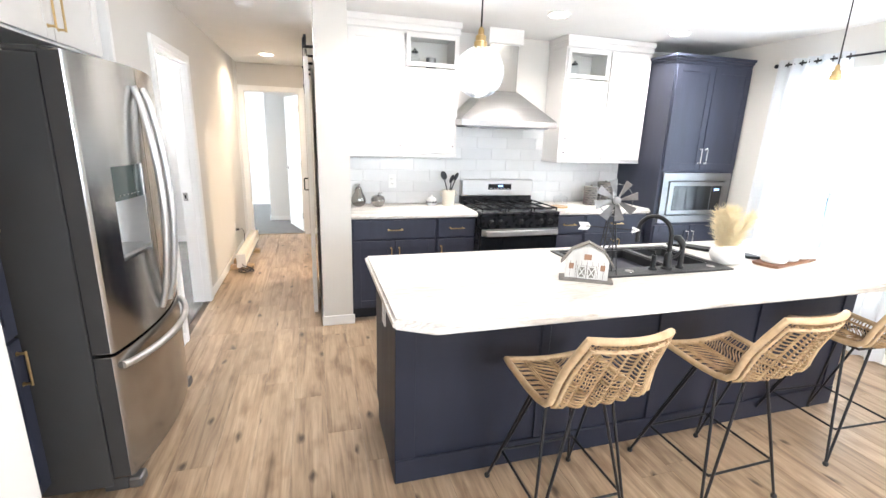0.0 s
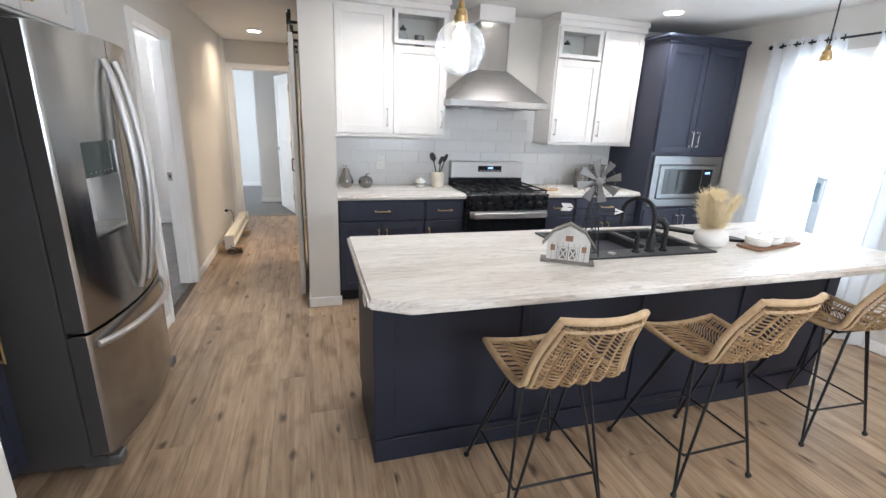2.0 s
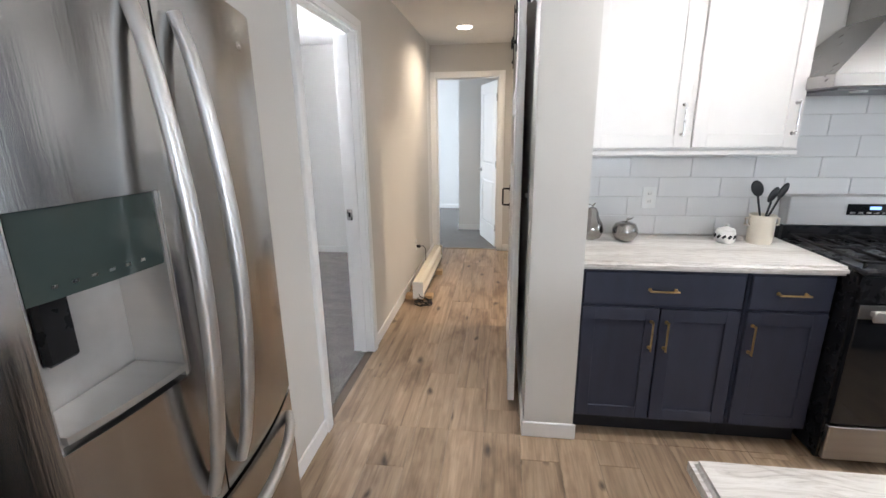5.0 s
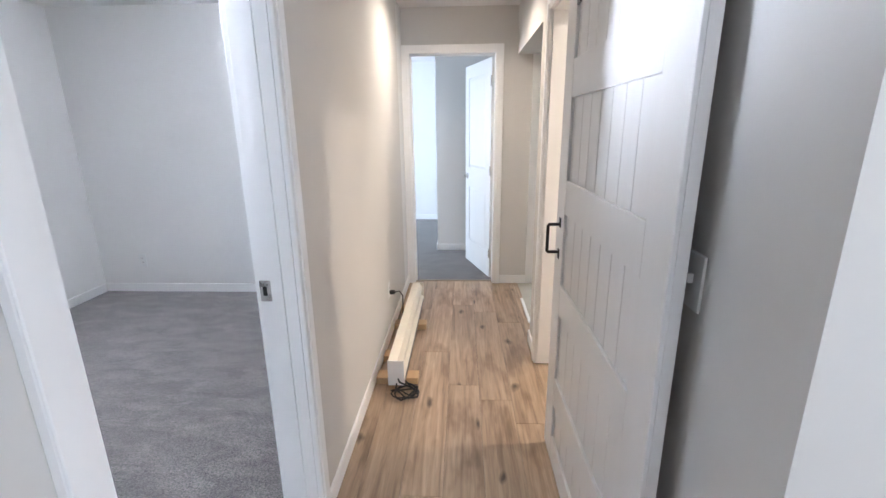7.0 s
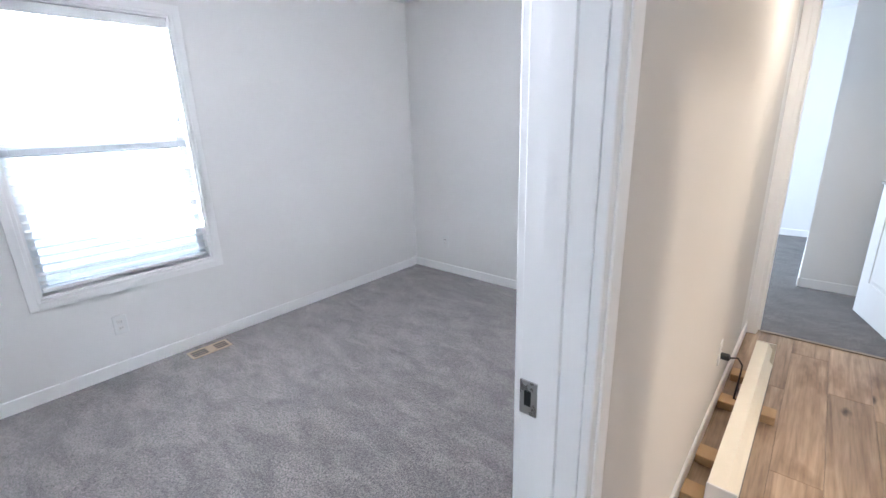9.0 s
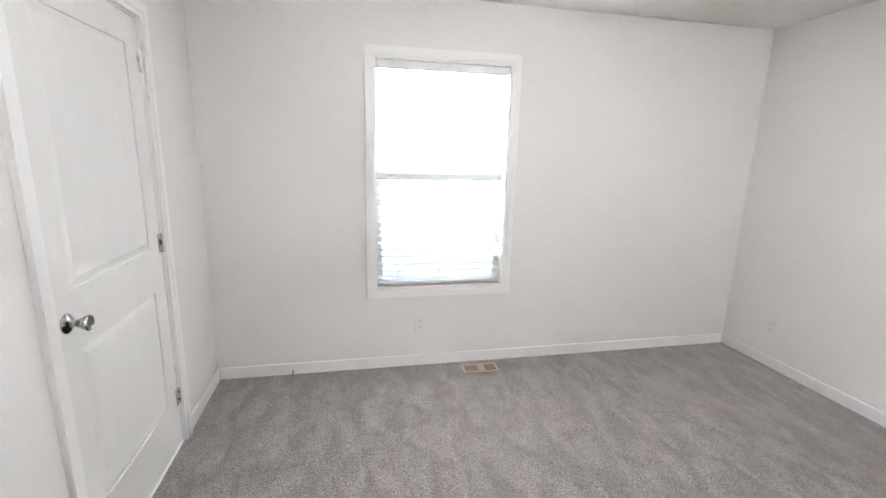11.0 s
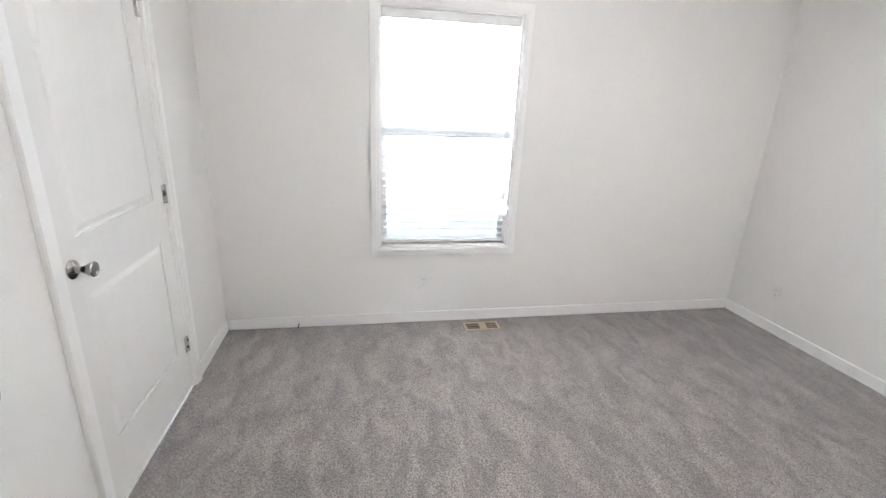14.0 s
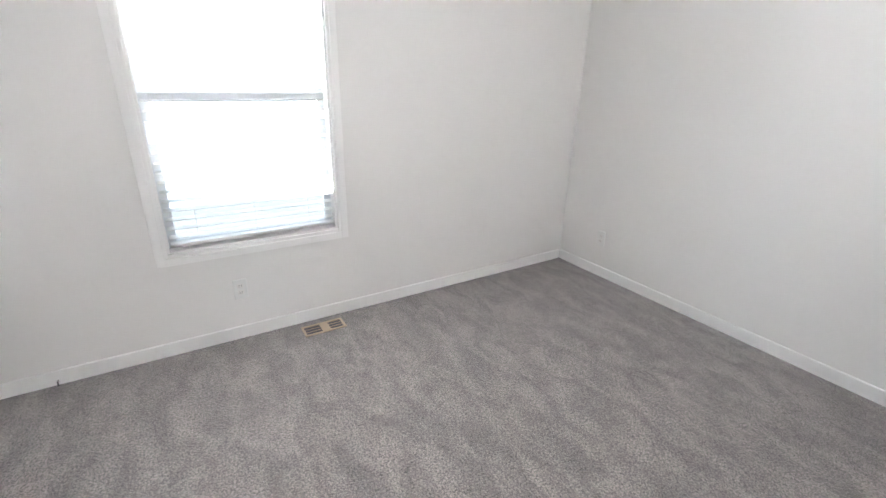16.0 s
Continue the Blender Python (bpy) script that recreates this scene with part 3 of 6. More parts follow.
skirting([(0.388, 3.767, 0.648, 3.78), (0.387, 3.781, 0.40, 4.90), (0.387, 5.87, 0.40, 6.10), (0.387, 6.101, 0.60, 6.114)], "white baseboard round the wall end and hallway")
skirting([(-0.60, 3.13, -0.587, 3.676), (-0.60, 4.61, -0.587, 7.318)], "white baseboard along the hallway wall")
skirting([(0.285, 7.307, 0.528, 7.32), (1.415, 7.307, 2.59, 7.32)], "white baseboard beside the hallway end door")
skirting([(4.347, -3.49, 4.36, 3.70)], "white baseboard under the window wall")
skirting([(-3.450, 3.145, -3.437, 7.036), (-3.436, 7.037, -0.715, 7.05), (-3.436, 3.13, -2.890, 3.143), (-1.910, 3.13, -0.73, 3.143), (-0.728, 4.61, -0.715, 7.035)], "white baseboard round the carpeted bedroom")
skirting([(-0.37, 8.497, 0.398, 8.51), (-0.39, 8.49, -0.377, 10.40), (-3.430, 10.407, -0.391, 10.42)], "white baseboard in the far bedroom")
skirting([(0.51, 8.497, 2.59, 8.51)], "white baseboard in the bathroom")
skirting([(0.62, 5.867, 2.59, 5.88)], "white baseboard in the laundry room")
skirting([(-0.447, -3.4, -0.434, 1.625)], "white baseboard along the living room wall")


# door casings and jambs
def casing_x(face, side, y0, y1, top, w=0.072, name="door_casing"):
    """Trim and jamb of an opening in a wall of constant x; side is the way the trim faces."""
    bm = bmesh.new()
    for k, (a, b) in enumerate(((0.0, 0.017), (0.017, 0.022))):
        inset = 0 if k == 0 else 0.022
        f0, f1 = face + side * a, face + side * b
        box(bm, f0, y0 - w, 0.003, f1, y0 - 0.004 - inset, top + w - 0.0, bevel=0.002)
        box(bm, f0, y1 + 0.004 + inset, 0.003, f1, y1 + w, top + w, bevel=0.002)
        box(bm, f0, y0 - 0.004 - inset, top + 0.004 + inset, f1, y1 + 0.004 + inset, top + w, bevel=0.0)
    ob = part(name, bm, TRIM)
    return tagged(ob, "white painted door casing", "", "", "structure")


def jamb_x(x0, x1, y0, y1, top, stop=True):
    bm = bmesh.new()
    box(bm, x0, y0, 0.007, x1, y0 + 0.016, top, bevel=0.001)
    box(bm, x0, y1 - 0.016, 0.007, x1, y1, top, bevel=0.001)
    box(bm, x0, y0 + 0.016, top - 0.016, x1, y1 - 0.016, top)
    if stop:
        xs = (x0 + x1) / 2
        box(bm, xs - 0.018, y0 + 0.016, 0.008, xs + 0.018, y0 + 0.027, top - 0.016)
        box(bm, xs - 0.018, y1 - 0.027, 0.008, xs + 0.018, y1 - 0.016, top - 0.016)
        box(bm, xs - 0.018, y0 + 0.027, top - 0.027, xs + 0.018, y1 - 0.027, top - 0.016)
    return structure("door_jamb", bm, TRIM, "white painted door jamb with stop")


def casing_y(face, side, x0, x1, top, w=0.072):
    bm = bmesh.new()
    for k, (a, b) in enumerate(((0.0, 0.017), (0.017, 0.022))):
        inset = 0 if k == 0 else 0.022
        f0, f1 = face + side * a, face + side * b
        box(bm, x0 - w, f0, 0.003, x0 - 0.004 - inset, f1, top + w, bevel=0.002)
        box(bm, x1 + 0.004 + inset, f0, 0.003, x1 + w, f1, top + w, bevel=0.002)
        box(bm, x0 - 0.004 - inset, f0, top + 0.004 + inset, x1 + 0.004 + inset, f1, top + w)
    return structure("door_casing", bm, TRIM, "white painted door casing")


casing_x(-0.60, 1, 3.75, 4.53, 2.04)
casing_x(-0.715, -1, 3.75, 4.53, 2.04)
jamb_x(-0.715, -0.60, 3.735, 4.545, 2.055)
casing_x(0.40, -1, 4.99, 5.79, 2.05)
jamb_x(0.40, 0.60, 4.98, 5.80, 2.06, stop=False)
casing_y(7.32, -1, -0.53, 0.21, 2.075, w=0.07)
casing_y(7.32, -1, 0.60, 1.34, 2.075, w=0.07)
structure("door_jamb", boxes((0.585, 7.32, 0.008, 0.60, 7.43, 2.09), (1.34, 7.32, 0.008, 1.355, 7.43, 2.09), (0.60, 7.32, 2.075, 1.34, 7.43, 2.09)), TRIM, "white painted bathroom door jamb")
bm = boxes((-0.545, 7.32, 0.008, -0.53, 7.43, 2.09), (0.21, 7.32, 0.008, 0.225, 7.43, 2.09), (-0.53, 7.32, 2.075, 0.21, 7.43, 2.09), (-0.53, 7.375, 0.009, -0.52, 7.40, 2.075), (-0.52, 7.375, 2.065, 0.21, 7.40, 2.075))
structure("door_jamb", bm, TRIM, "white painted door jamb with stop")
casing_y(3.13, 1, -2.805, -1.978, 2.04, w=0.065)
structure("door_jamb", boxes((-2.820, 3.03, 0.008, -2.805, 3.13, 2.055), (-1.978, 3.03, 0.008, -1.963, 3.13, 2.055), (-2.805, 3.03, 2.04, -1.978, 3.13, 2.055)), TRIM, "white painted closet door jamb")
strike = thing("strike_plate", (-0.69, 4.529, 0.98), "satin nickel strike plate on the white door jamb", "door hardware")
part("plate", boxes((-0.7155, 4.5255, 0.935, -0.6800, 4.529, 1.005), bevel=0.001), NICKEL, strike)
part("latch_hole", boxes((-0.705, 4.524, 0.955, -0.692, 4.5256, 0.985)), BLACK, strike, "dark latch hole")

# outside
for side, bx in (("west", -9.0), ("east", 10.0)):
    bm = boxes((bx, -14, -0.6, bx + 0.05, 22, 9))
    structure("backdrop", bm, HAZE, "bright overcast sky seen through the window")
structure("ground", boxes((-400, -400, -1.2, 400, 400, -0.6)), GRASS, "pale dry ground outside the windows")


# ---- windows, blind, curtains ----
def window_x(name, x_in, x_out, y0, y1, z0, z1, side, label):
    """A single-hung vinyl window in a wall of constant x; side is the way into the room."""
    root = tagged(thing(name, (x_in, (y0 + y1) / 2, z0), label, "window"), kind="structure")
    c = 0.058
    bm = bmesh.new()
    for a, b, k in ((0, 0.014, 0), (0.014, 0.02, 0.018)):
        f0, f1 = x_in + side * a, x_in + side * b
        box(bm, f0, y0 - c + k * 0, z0 - c, f1, y0 - k, z1 + c, bevel=0.002)
        box(bm, f0, y1 + k, z0 - c, f1, y1 + c, z1 + c, bevel=0.002)
        box(bm, f0, y0 - k, z1 + k, f1, y1 + k, z1 + c)
        box(bm, f0, y0 - k, z0 - c, f1, y1 + k, z0 - k)
    part("window_casing", bm, TRIM, root)
    lo, hi = min(x_in, x_out), max(x_in, x_out)
    part("reveal", boxes((lo, y0, z0, hi, y0 + 0.012, z1), (lo, y1 - 0.012, z0, hi, y1, z1), (lo, y0 + 0.012, z1 - 0.012, hi, y1 - 0.012, z1), (lo, y0 + 0.012, z0, hi, y1 - 0.012, z0 + 0.012)), TRIM, root)
    xo = x_out + side * 0.03
    zm = z0 + (z1 - z0) * 0.5
    fw = 0.04
    for nm, a, b, dx in (("upper_sash", zm, z1 - 0.012, -0.012), ("lower_sash", z0 + 0.012, zm + 0.035, 0.016)):
        x0, x1 = xo + side * dx - 0.013, xo + side * dx + 0.013
        s = part(nm, boxes((x0, y0 + 0.012, a, x1, y0 + 0.012 + fw, b), (x0, y1 - 0.012 - fw, a, x1, y1 - 0.012, b), (x0, y0 + 0.012 + fw, b - fw, x1, y1 - 0.012 - fw, b), (x0, y0 + 0.012 + fw, a, x1, y1 - 0.012 - fw, a + fw), bevel=0.002), VINYL, root)
        g = part("pane", boxes((xo + side * dx - 0.002, y0 + 0.012 + fw, a + fw, xo + side * dx + 0.002, y1 - 0.012 - fw, b - fw)), GLASS, s)
        g.visible_shadow = False
    return root


window_x("window_1", -3.450, -3.570, 4.165, 5.065, 0.585, 2.08, 1, "white single-hung window with white trim in the bedroom")
window_x("window_2", 4.36, 4.48, 2.42, 3.22, 0.50, 2.08, -1, "bright white-framed window behind sheer curtains")
window_x("window_3", -3.450, -3.570, 8.65, 9.55, 0.60, 2.055, 1, "white single-hung window in the far bedroom")

blind = thing("window_blind", (-3.480, 4.615, 0.60), "white faux-wood slatted blind lowered with slats level", "blind")
part("headrail", boxes((-3.512, 4.18, 2.008, -3.458, 5.05, 2.064), bevel=0.003), PLASTIC, blind)
part("bottom_rail", boxes((-3.508, 4.185, 0.612, -3.460, 5.045, 0.632), bevel=0.003), PLASTIC, blind)
for k in range(28):
    z = 0.662 + k * 0.0478
    bm = turned(boxes((-0.024, -0.43, -0.0013, 0.024, 0.43, 0.0013)), pose(-3.484, 4.615, z, 0, 7, 0))
    part("slat", bm, PLASTIC, blind)
for y in (4.32, 4.61, 4.90):
    bm = bmesh.new()
    tube(bm, [(-3.509, y, 0.62), (-3.509, y, 2.02)], 0.0009, 4)
    tube(bm, [(-3.459, y, 0.62), (-3.459, y, 2.02)], 0.0009, 4)
    part("cord", bm, PLASTIC, blind)

rod = thing("curtain_rod", (4.26, 2.75, 2.215), "thin black metal curtain rod over the kitchen window", "curtain rod")
bm = bmesh.new()
tube(bm, [(4.27, 2.10, 2.215), (4.27, 3.43, 2.215)], 0.008, 10)
part("bar", bm, BLACK, rod)
for y in (2.09, 3.44):
    bm = bmesh.new()
    bmesh.ops.create_uvsphere(bm, u_segments=12, v_segments=8, radius=0.018, matrix=Matrix.Translation((4.27, y, 2.215)))
    part("finial", bm, BLACK, rod, smooth=True)
for y in (2.30, 3.36):
    part("bracket", boxes((4.262, y - 0.006, 2.20, 4.36, y + 0.006, 2.212), (4.352, y - 0.012, 2.18, 4.36, y + 0.012, 2.24), bevel=0.001), BLACK, rod)


def curtain(y0, y1, label, flare):
    root = thing("curtain", (4.27, (y0 + y1) / 2, 0.02), label, "curtain", "sheer curtain panels")
    bm = bmesh.new()
    nu, nv = 72, 26
    folds = 5
    grid = []
    for j in range(nv + 1):
        v = j / nv
        row = []
        for i in range(nu + 1):
            u = i / nu
            spread = 1 + flare * (1 - v)
            y = (y0 + y1) / 2 + (u - 0.5) * (y1 - y0) * spread
            x = 4.265 + (0.026 + 0.018 * (1 - v)) * math.sin(u * folds * 2 * math.pi + 0.6 * math.sin(3 * v)) - 0.012 * noise.noise((u * 6, v * 3, y0))
            row.append(bm.verts.new((min(x, 4.338), y, 0.03 + v * 2.225)))
        grid.append(row)
    for j in range(nv):
        for i in range(nu):
            bm.faces.new((grid[j][i], grid[j][i + 1], grid[j + 1][i + 1], grid[j + 1][i]))
    part("cloth", bm, SHEER, root, smooth=True)
    for k in range(2 * folds):
        u = (k + 0.5) / (2 * folds)
        y = y0 + u * (y1 - y0)
        bm = bmesh.new()
        ring = [(4.262 + 0.020 * math.cos(a) * 0.9, y + 0.020 * math.cos(a) * 0.5, 2.215 + 0.020 * math.sin(a)) for a in [2 * math.pi * q / 14 for q in range(14)]]
        tube(bm, ring, 0.004, 6, closed=True)
        part("grommet", bm, BLACK, root, "black metal grommet", smooth=True)


curtain(2.84, 3.42, "sheer white curtain panel gathered beside the window", 0.22)
curtain(2.22, 2.64, "sheer white curtain panel hanging at the window's other edge", 0.20)

# a pale house far beyond the kitchen window, cut down to keep the view bright
house = thing("garden_shed", (9.5, 6.13, -0.6), "cut-down piece of a pale house with a window, beyond the curtains", "shed")
part("wall", boxes((9.3, 5.93, -0.6, 9.8, 6.33, 0.76)), SIDING, house)
part("roof", turned(prism(bmesh.new(), [(-0.20, 0.0), (0.20, 0.0), (0.0, 0.06)], -0.3, 0.3), Matrix.Translation((9.5, 6.13, 0.76)) @ pose(0, 0, 0, 90, 0, 90)), SIDING, house)
wnd = part("window", boxes((9.27, 5.95, 0.28, 9.298, 6.31, 0.72)), VINYL, house)
part("pane", boxes((9.255, 5.99, 0.33, 9.269, 6.27, 0.67)), DARK_PANE, wnd)


# ---- doors ----
def moulded_door(name, w, h, label, hinges=True, faces=(-1, 1), handed="knob"):
    """A two-panel moulded door, hinge edge at the origin, running along +x, faces at y = +-t/2."""
    root = thing(name, (0, 0, 0), label, "door")
    t = 0.035
    s, lock_z0, lock_z1, top, bot = 0.115, 0.85, 1.05, 0.12, 0.26
    x0, x1 = 0.003, w - 0.003
    core = boxes((x0 + s, -t / 2 + 0.007, bot, x1 - s, t / 2 - 0.007, lock_z0), (x0 + s, -t / 2 + 0.007, lock_z1, x1 - s, t / 2 - 0.007, h - top))
    box(core, x0, -t / 2, 0.012, x0 + s, t / 2, h)
    box(core, x1 - s, -t / 2, 0.012, x1, t / 2, h)
    for a, b in ((0.012, bot), (lock_z0, lock_z1), (h - top, h)):
        box(core, x0 + s, -t / 2, a, x1 - s, t / 2, b)
    leaf = part("leaf", core, DOOR_WHITE, root)
    for a, b in ((bot, lock_z0), (lock_z1, h - top)):
        bm = bmesh.new()
        for sgn in (-1, 1):
            yo, yi = sgn * (t / 2 - 0.007), sgn * (t / 2 - 0.001)
            m, q = 0.012, 0.034
            lo = [bm.verts.new((X, yo, Z)) for X, Z in ((x0 + s + m, a + m), (x1 - s - m, a + m), (x1 - s - m, b - m), (x0 + s + m, b - m))]
            hi = [bm.verts.new((X, yi, Z)) for X, Z in ((x0 + s + q, a + q), (x1 - s - q, a + q), (x1 - s - q, b - q), (x0 + s + q, b - q))]
            for i in range(4):
                bm.faces.new((lo[i], lo[(i + 1) % 4], hi[(i + 1) % 4], hi[i]))
            bm.faces.new(hi)
        bmesh.ops.recalc_face_normals(bm, faces=bm.faces)
        part("raised_panel", bm, DOOR_WHITE, leaf)
    for sgn in faces:
        kx, kz = x1 - 0.065, 0.955
        bm = bmesh.new()
        if handed == "knob":
            lathe(bm, (0, 0, 0), [(0.032, 0), (0.032, 0.004), (0.026, 0.010), (0.013, 0.014), (0.0105, 0.022), (0.012, 0.032), (0.018, 0.044), (0.0245, 0.058), (0.0255, 0.064), (0.023, 0.067), (0.018, 0.0655), (0.004, 0.065)], 24)
        else:
            lathe(bm, (0, 0, 0), [(0.031, 0), (0.030, 0.006), (0.012, 0.010), (0.010, 0.040), (0.004, 0.042)], 18)
            tube(bm, [(0, 0, 0.036), (-0.05, 0, 0.038), (-0.10, 0, 0.036)], 0.008, 8)
        turned(bm, Matrix.Translation((kx, sgn * t / 2, kz)) @ pose(0, 0, 0, -90 * sgn, 0, 0))
        part("door_knob", bm, SILVER if handed == "knob" else NICKEL, root, "shiny metal door knob", smooth=35)
    part("latch_plate", boxes((x1 - 0.0005, -0.010, 0.930, x1 + 0.0006, 0.010, 0.980)), NICKEL, root)
    for hz in (0.26, 1.06, 1.86):
        bm = bmesh.new()
        hy = hinges * t / 2
        tube(bm, [(-0.004, hy + hinges * 0.004, hz - 0.045), (-0.004, hy + hinges * 0.004, hz + 0.045)], 0.006, 10)
        box(bm, -0.002, hy, hz - 0.044, 0.028, hy + hinges * 0.0018, hz + 0.044)
        part("hinge", bm, NICKEL, root, "satin nickel hinge", smooth=35)
    return root


door = moulded_door("door_1", 0.827, 2.035, "closed white two-panel closet door with a metal knob", hinges=1)
door.matrix_basis = pose(-2.805, 3.107, 0.004, 0, 0, 0)
door = moulded_door("door_2", 0.75, 2.03, "open white two-panel bedroom door with a metal knob", hinges=-1, faces=(-1,))
door.matrix_basis = pose(-0.748, 3.645, 0.006, 0, 0, -148.5)
door = moulded_door("door_3", 0.735, 2.055, "white two-panel door standing open into the far bedroom", hinges=1, handed="lever")
door.matrix_basis = pose(0.205, 7.44, 0.006, 0, 0, 108)


# ---- kitchen cabinets ----
def handle_bar(bm, p, q, out, r=0.0045, stand=0.028):
    """A bar pull with two posts between p and q, standing off along out."""
    p, q, out = Vector(p), Vector(q), Vector(out)
    d = (q - p).normalized()
    tube(bm, [p + out * stand - d * 0.008, q + out * stand + d * 0.008], r, 8)
    for e in (p, q):
        tube(bm, [e, e + out * stand], r * 1.15, 8)
        tube(bm, [e, e + out * 0.003], r * 1.9, 8)


def shaker_y(root, name, x0, x1, z0, z1, yf, mat, handle=None, rail=0.058, glassy=False, grip=BRASS):
    """A framed front facing -y, its face at yf; handle: 'l', 'r', 'h', 'lt', 'rt'."""
    t = 0.019
    bm = boxes((x0, yf, z0, x0 + rail, yf + t, z1), (x1 - rail, yf, z0, x1, yf + t, z1), (x0 + rail, yf, z1 - rail, x1 - rail, yf + t, z1), (x0 + rail, yf, z0, x1 - rail, yf + t, z0 + rail), bevel=0.0015)
    if not glassy:
        bm.free()
        d = part(name, boxes((x0 + rail - 0.001, yf + 0.008, z0 + rail - 0.001, x1 - rail + 0.001, yf + t - 0.001, z1 - rail + 0.001)), mat, root)
        for a, b in ((x0, x0 + rail), (x1 - rail, x1)):
            part("stile", boxes((a, yf, z0, b, yf + t, z1), bevel=0.0015), mat, d)
        for a, b in ((z0, z0 + rail), (z1 - rail, z1)):
            part("rail", boxes((x0 + rail, yf, a, x1 - rail, yf + t, b), bevel=0.0015), mat, d)
    else:
        d = part(name, bm, mat, root)
        g = part("pane", boxes((x0 + rail, yf + 0.008, z0 + rail, x1 - rail, yf + 0.011, z1 - rail)), GLASS, d)
        g.visible_shadow = False
    if handle:
        bm = bmesh.new()
        o = (0, -1, 0)
        if handle == "h":
            xm, zm = (x0 + x1) / 2, (z0 + z1) / 2
            handle_bar(bm, (xm - 0.05, yf, zm), (xm + 0.05, yf, zm), o)
        else:
            xh = x0 + rail / 2 if handle[0] == "l" else x1 - rail / 2
            za = z1 - 0.19 if handle.endswith("t") else z0 + 0.06
            handle_bar(bm, (xh, yf, za), (xh, yf, za + 0.128), o)
        part("handle", bm, grip, d, "brushed brass bar handle" if grip == BRASS else "satin nickel bar handle", smooth=35)
    return d


def slab_y(root, name, x0, x1, z0, z1, yf, mat, handle=True):
    d = part(name, boxes((x0, yf, z0, x1, yf + 0.019, z1), bevel=0.004), mat, root)
    if handle:
        bm = bmesh.new()
        xm, zm = (x0 + x1) / 2, (z0 + z1) / 2
        handle_bar(bm, (xm - 0.055, yf, zm), (xm + 0.055, yf, zm), (0, -1, 0))
        part("handle", bm, BRASS, d, "brushed brass bar handle", smooth=35)
    return d


YB = 3.815
def base_cabinet(x0, x1, layout, label):
    root = thing("base_cabinet", ((x0 + x1) / 2, 4.05, 0), label, "cabinet", "navy base cabinets")
    part("body", boxes((x0 + 0.001, YB + 0.02, 0.105, x1 - 0.001, 4.355, 0.876), bevel=0.001), NAVY, root)
    part("toe_kick", boxes((x0 + 0.002, YB + 0.075, 0.002, x1 - 0.002, YB + 0.095, 0.105)), TOE, root)
    w = x1 - x0
    if layout == "double":
        slab_y(root, "drawer", x0 + 0.012, x1 - 0.012, 0.705, 0.862, YB, NAVY)
        xm = (x0 + x1) / 2
        shaker_y(root, "door", x0 + 0.012, xm - 0.004, 0.118, 0.690, YB, NAVY, "rt")
        shaker_y(root, "door", xm + 0.004, x1 - 0.012, 0.118, 0.690, YB, NAVY, "lt")
    elif layout == "single":
        slab_y(root, "drawer", x0 + 0.012, x1 - 0.012, 0.705, 0.862, YB, NAVY)
        shaker_y(root, "door", x0 + 0.012, x1 - 0.012, 0.118, 0.690, YB, NAVY, "lt")
    else:
        slab_y(root, "drawer", x0 + 0.012, x1 - 0.012, 0.705, 0.862, YB, NAVY)
        slab_y(root, "drawer", x0 + 0.012, x1 - 0.012, 0.420, 0.690, YB, NAVY)
        slab_y(root, "drawer", x0 + 0.012, x1 - 0.012, 0.118, 0.405, YB, NAVY)


base_cabinet(0.638, 1.345, "double", "navy blue base cabinet with drawer, two doors, brass pulls")
base_cabinet(1.347, 1.698, "single", "narrow navy blue base cabinet beside the range")
base_cabinet(2.452, 2.785, "drawers", "navy blue drawer cabinet beside the range")
base_cabinet(2.787, 3.476, "double", "navy blue base cabinet beside the tall cabinet")


def worktop(x0, x1, label):
    root = thing("worktop", ((x0 + x1) / 2, 4.03, 0.878), label, "countertop", "streaked laminate worktops")
    bm = boxes((x0, 3.785, 0.878, x1, 4.335, 0.920))
    front = [e for e in bm.edges if all(abs(v.co.y - 3.785) < 1e-4 for v in e.verts) and abs(e.verts[0].co.z - e.verts[1].co.z) < 1e-4]
    bmesh.ops.bevel(bm, geom=front, offset=0.014, segments=3, affect="EDGES")
    part("slab", bm, COUNTER, root, smooth=30)
    part("upstand", boxes((x0, 4.336, 0.9, x1, 4.344, 0.921)), COUNTER, root)


worktop(0.637, 1.703, "white and taupe streaked laminate worktop on navy cabinets")
worktop(2.447, 3.476, "streaked laminate worktop between range and tall cabinet")


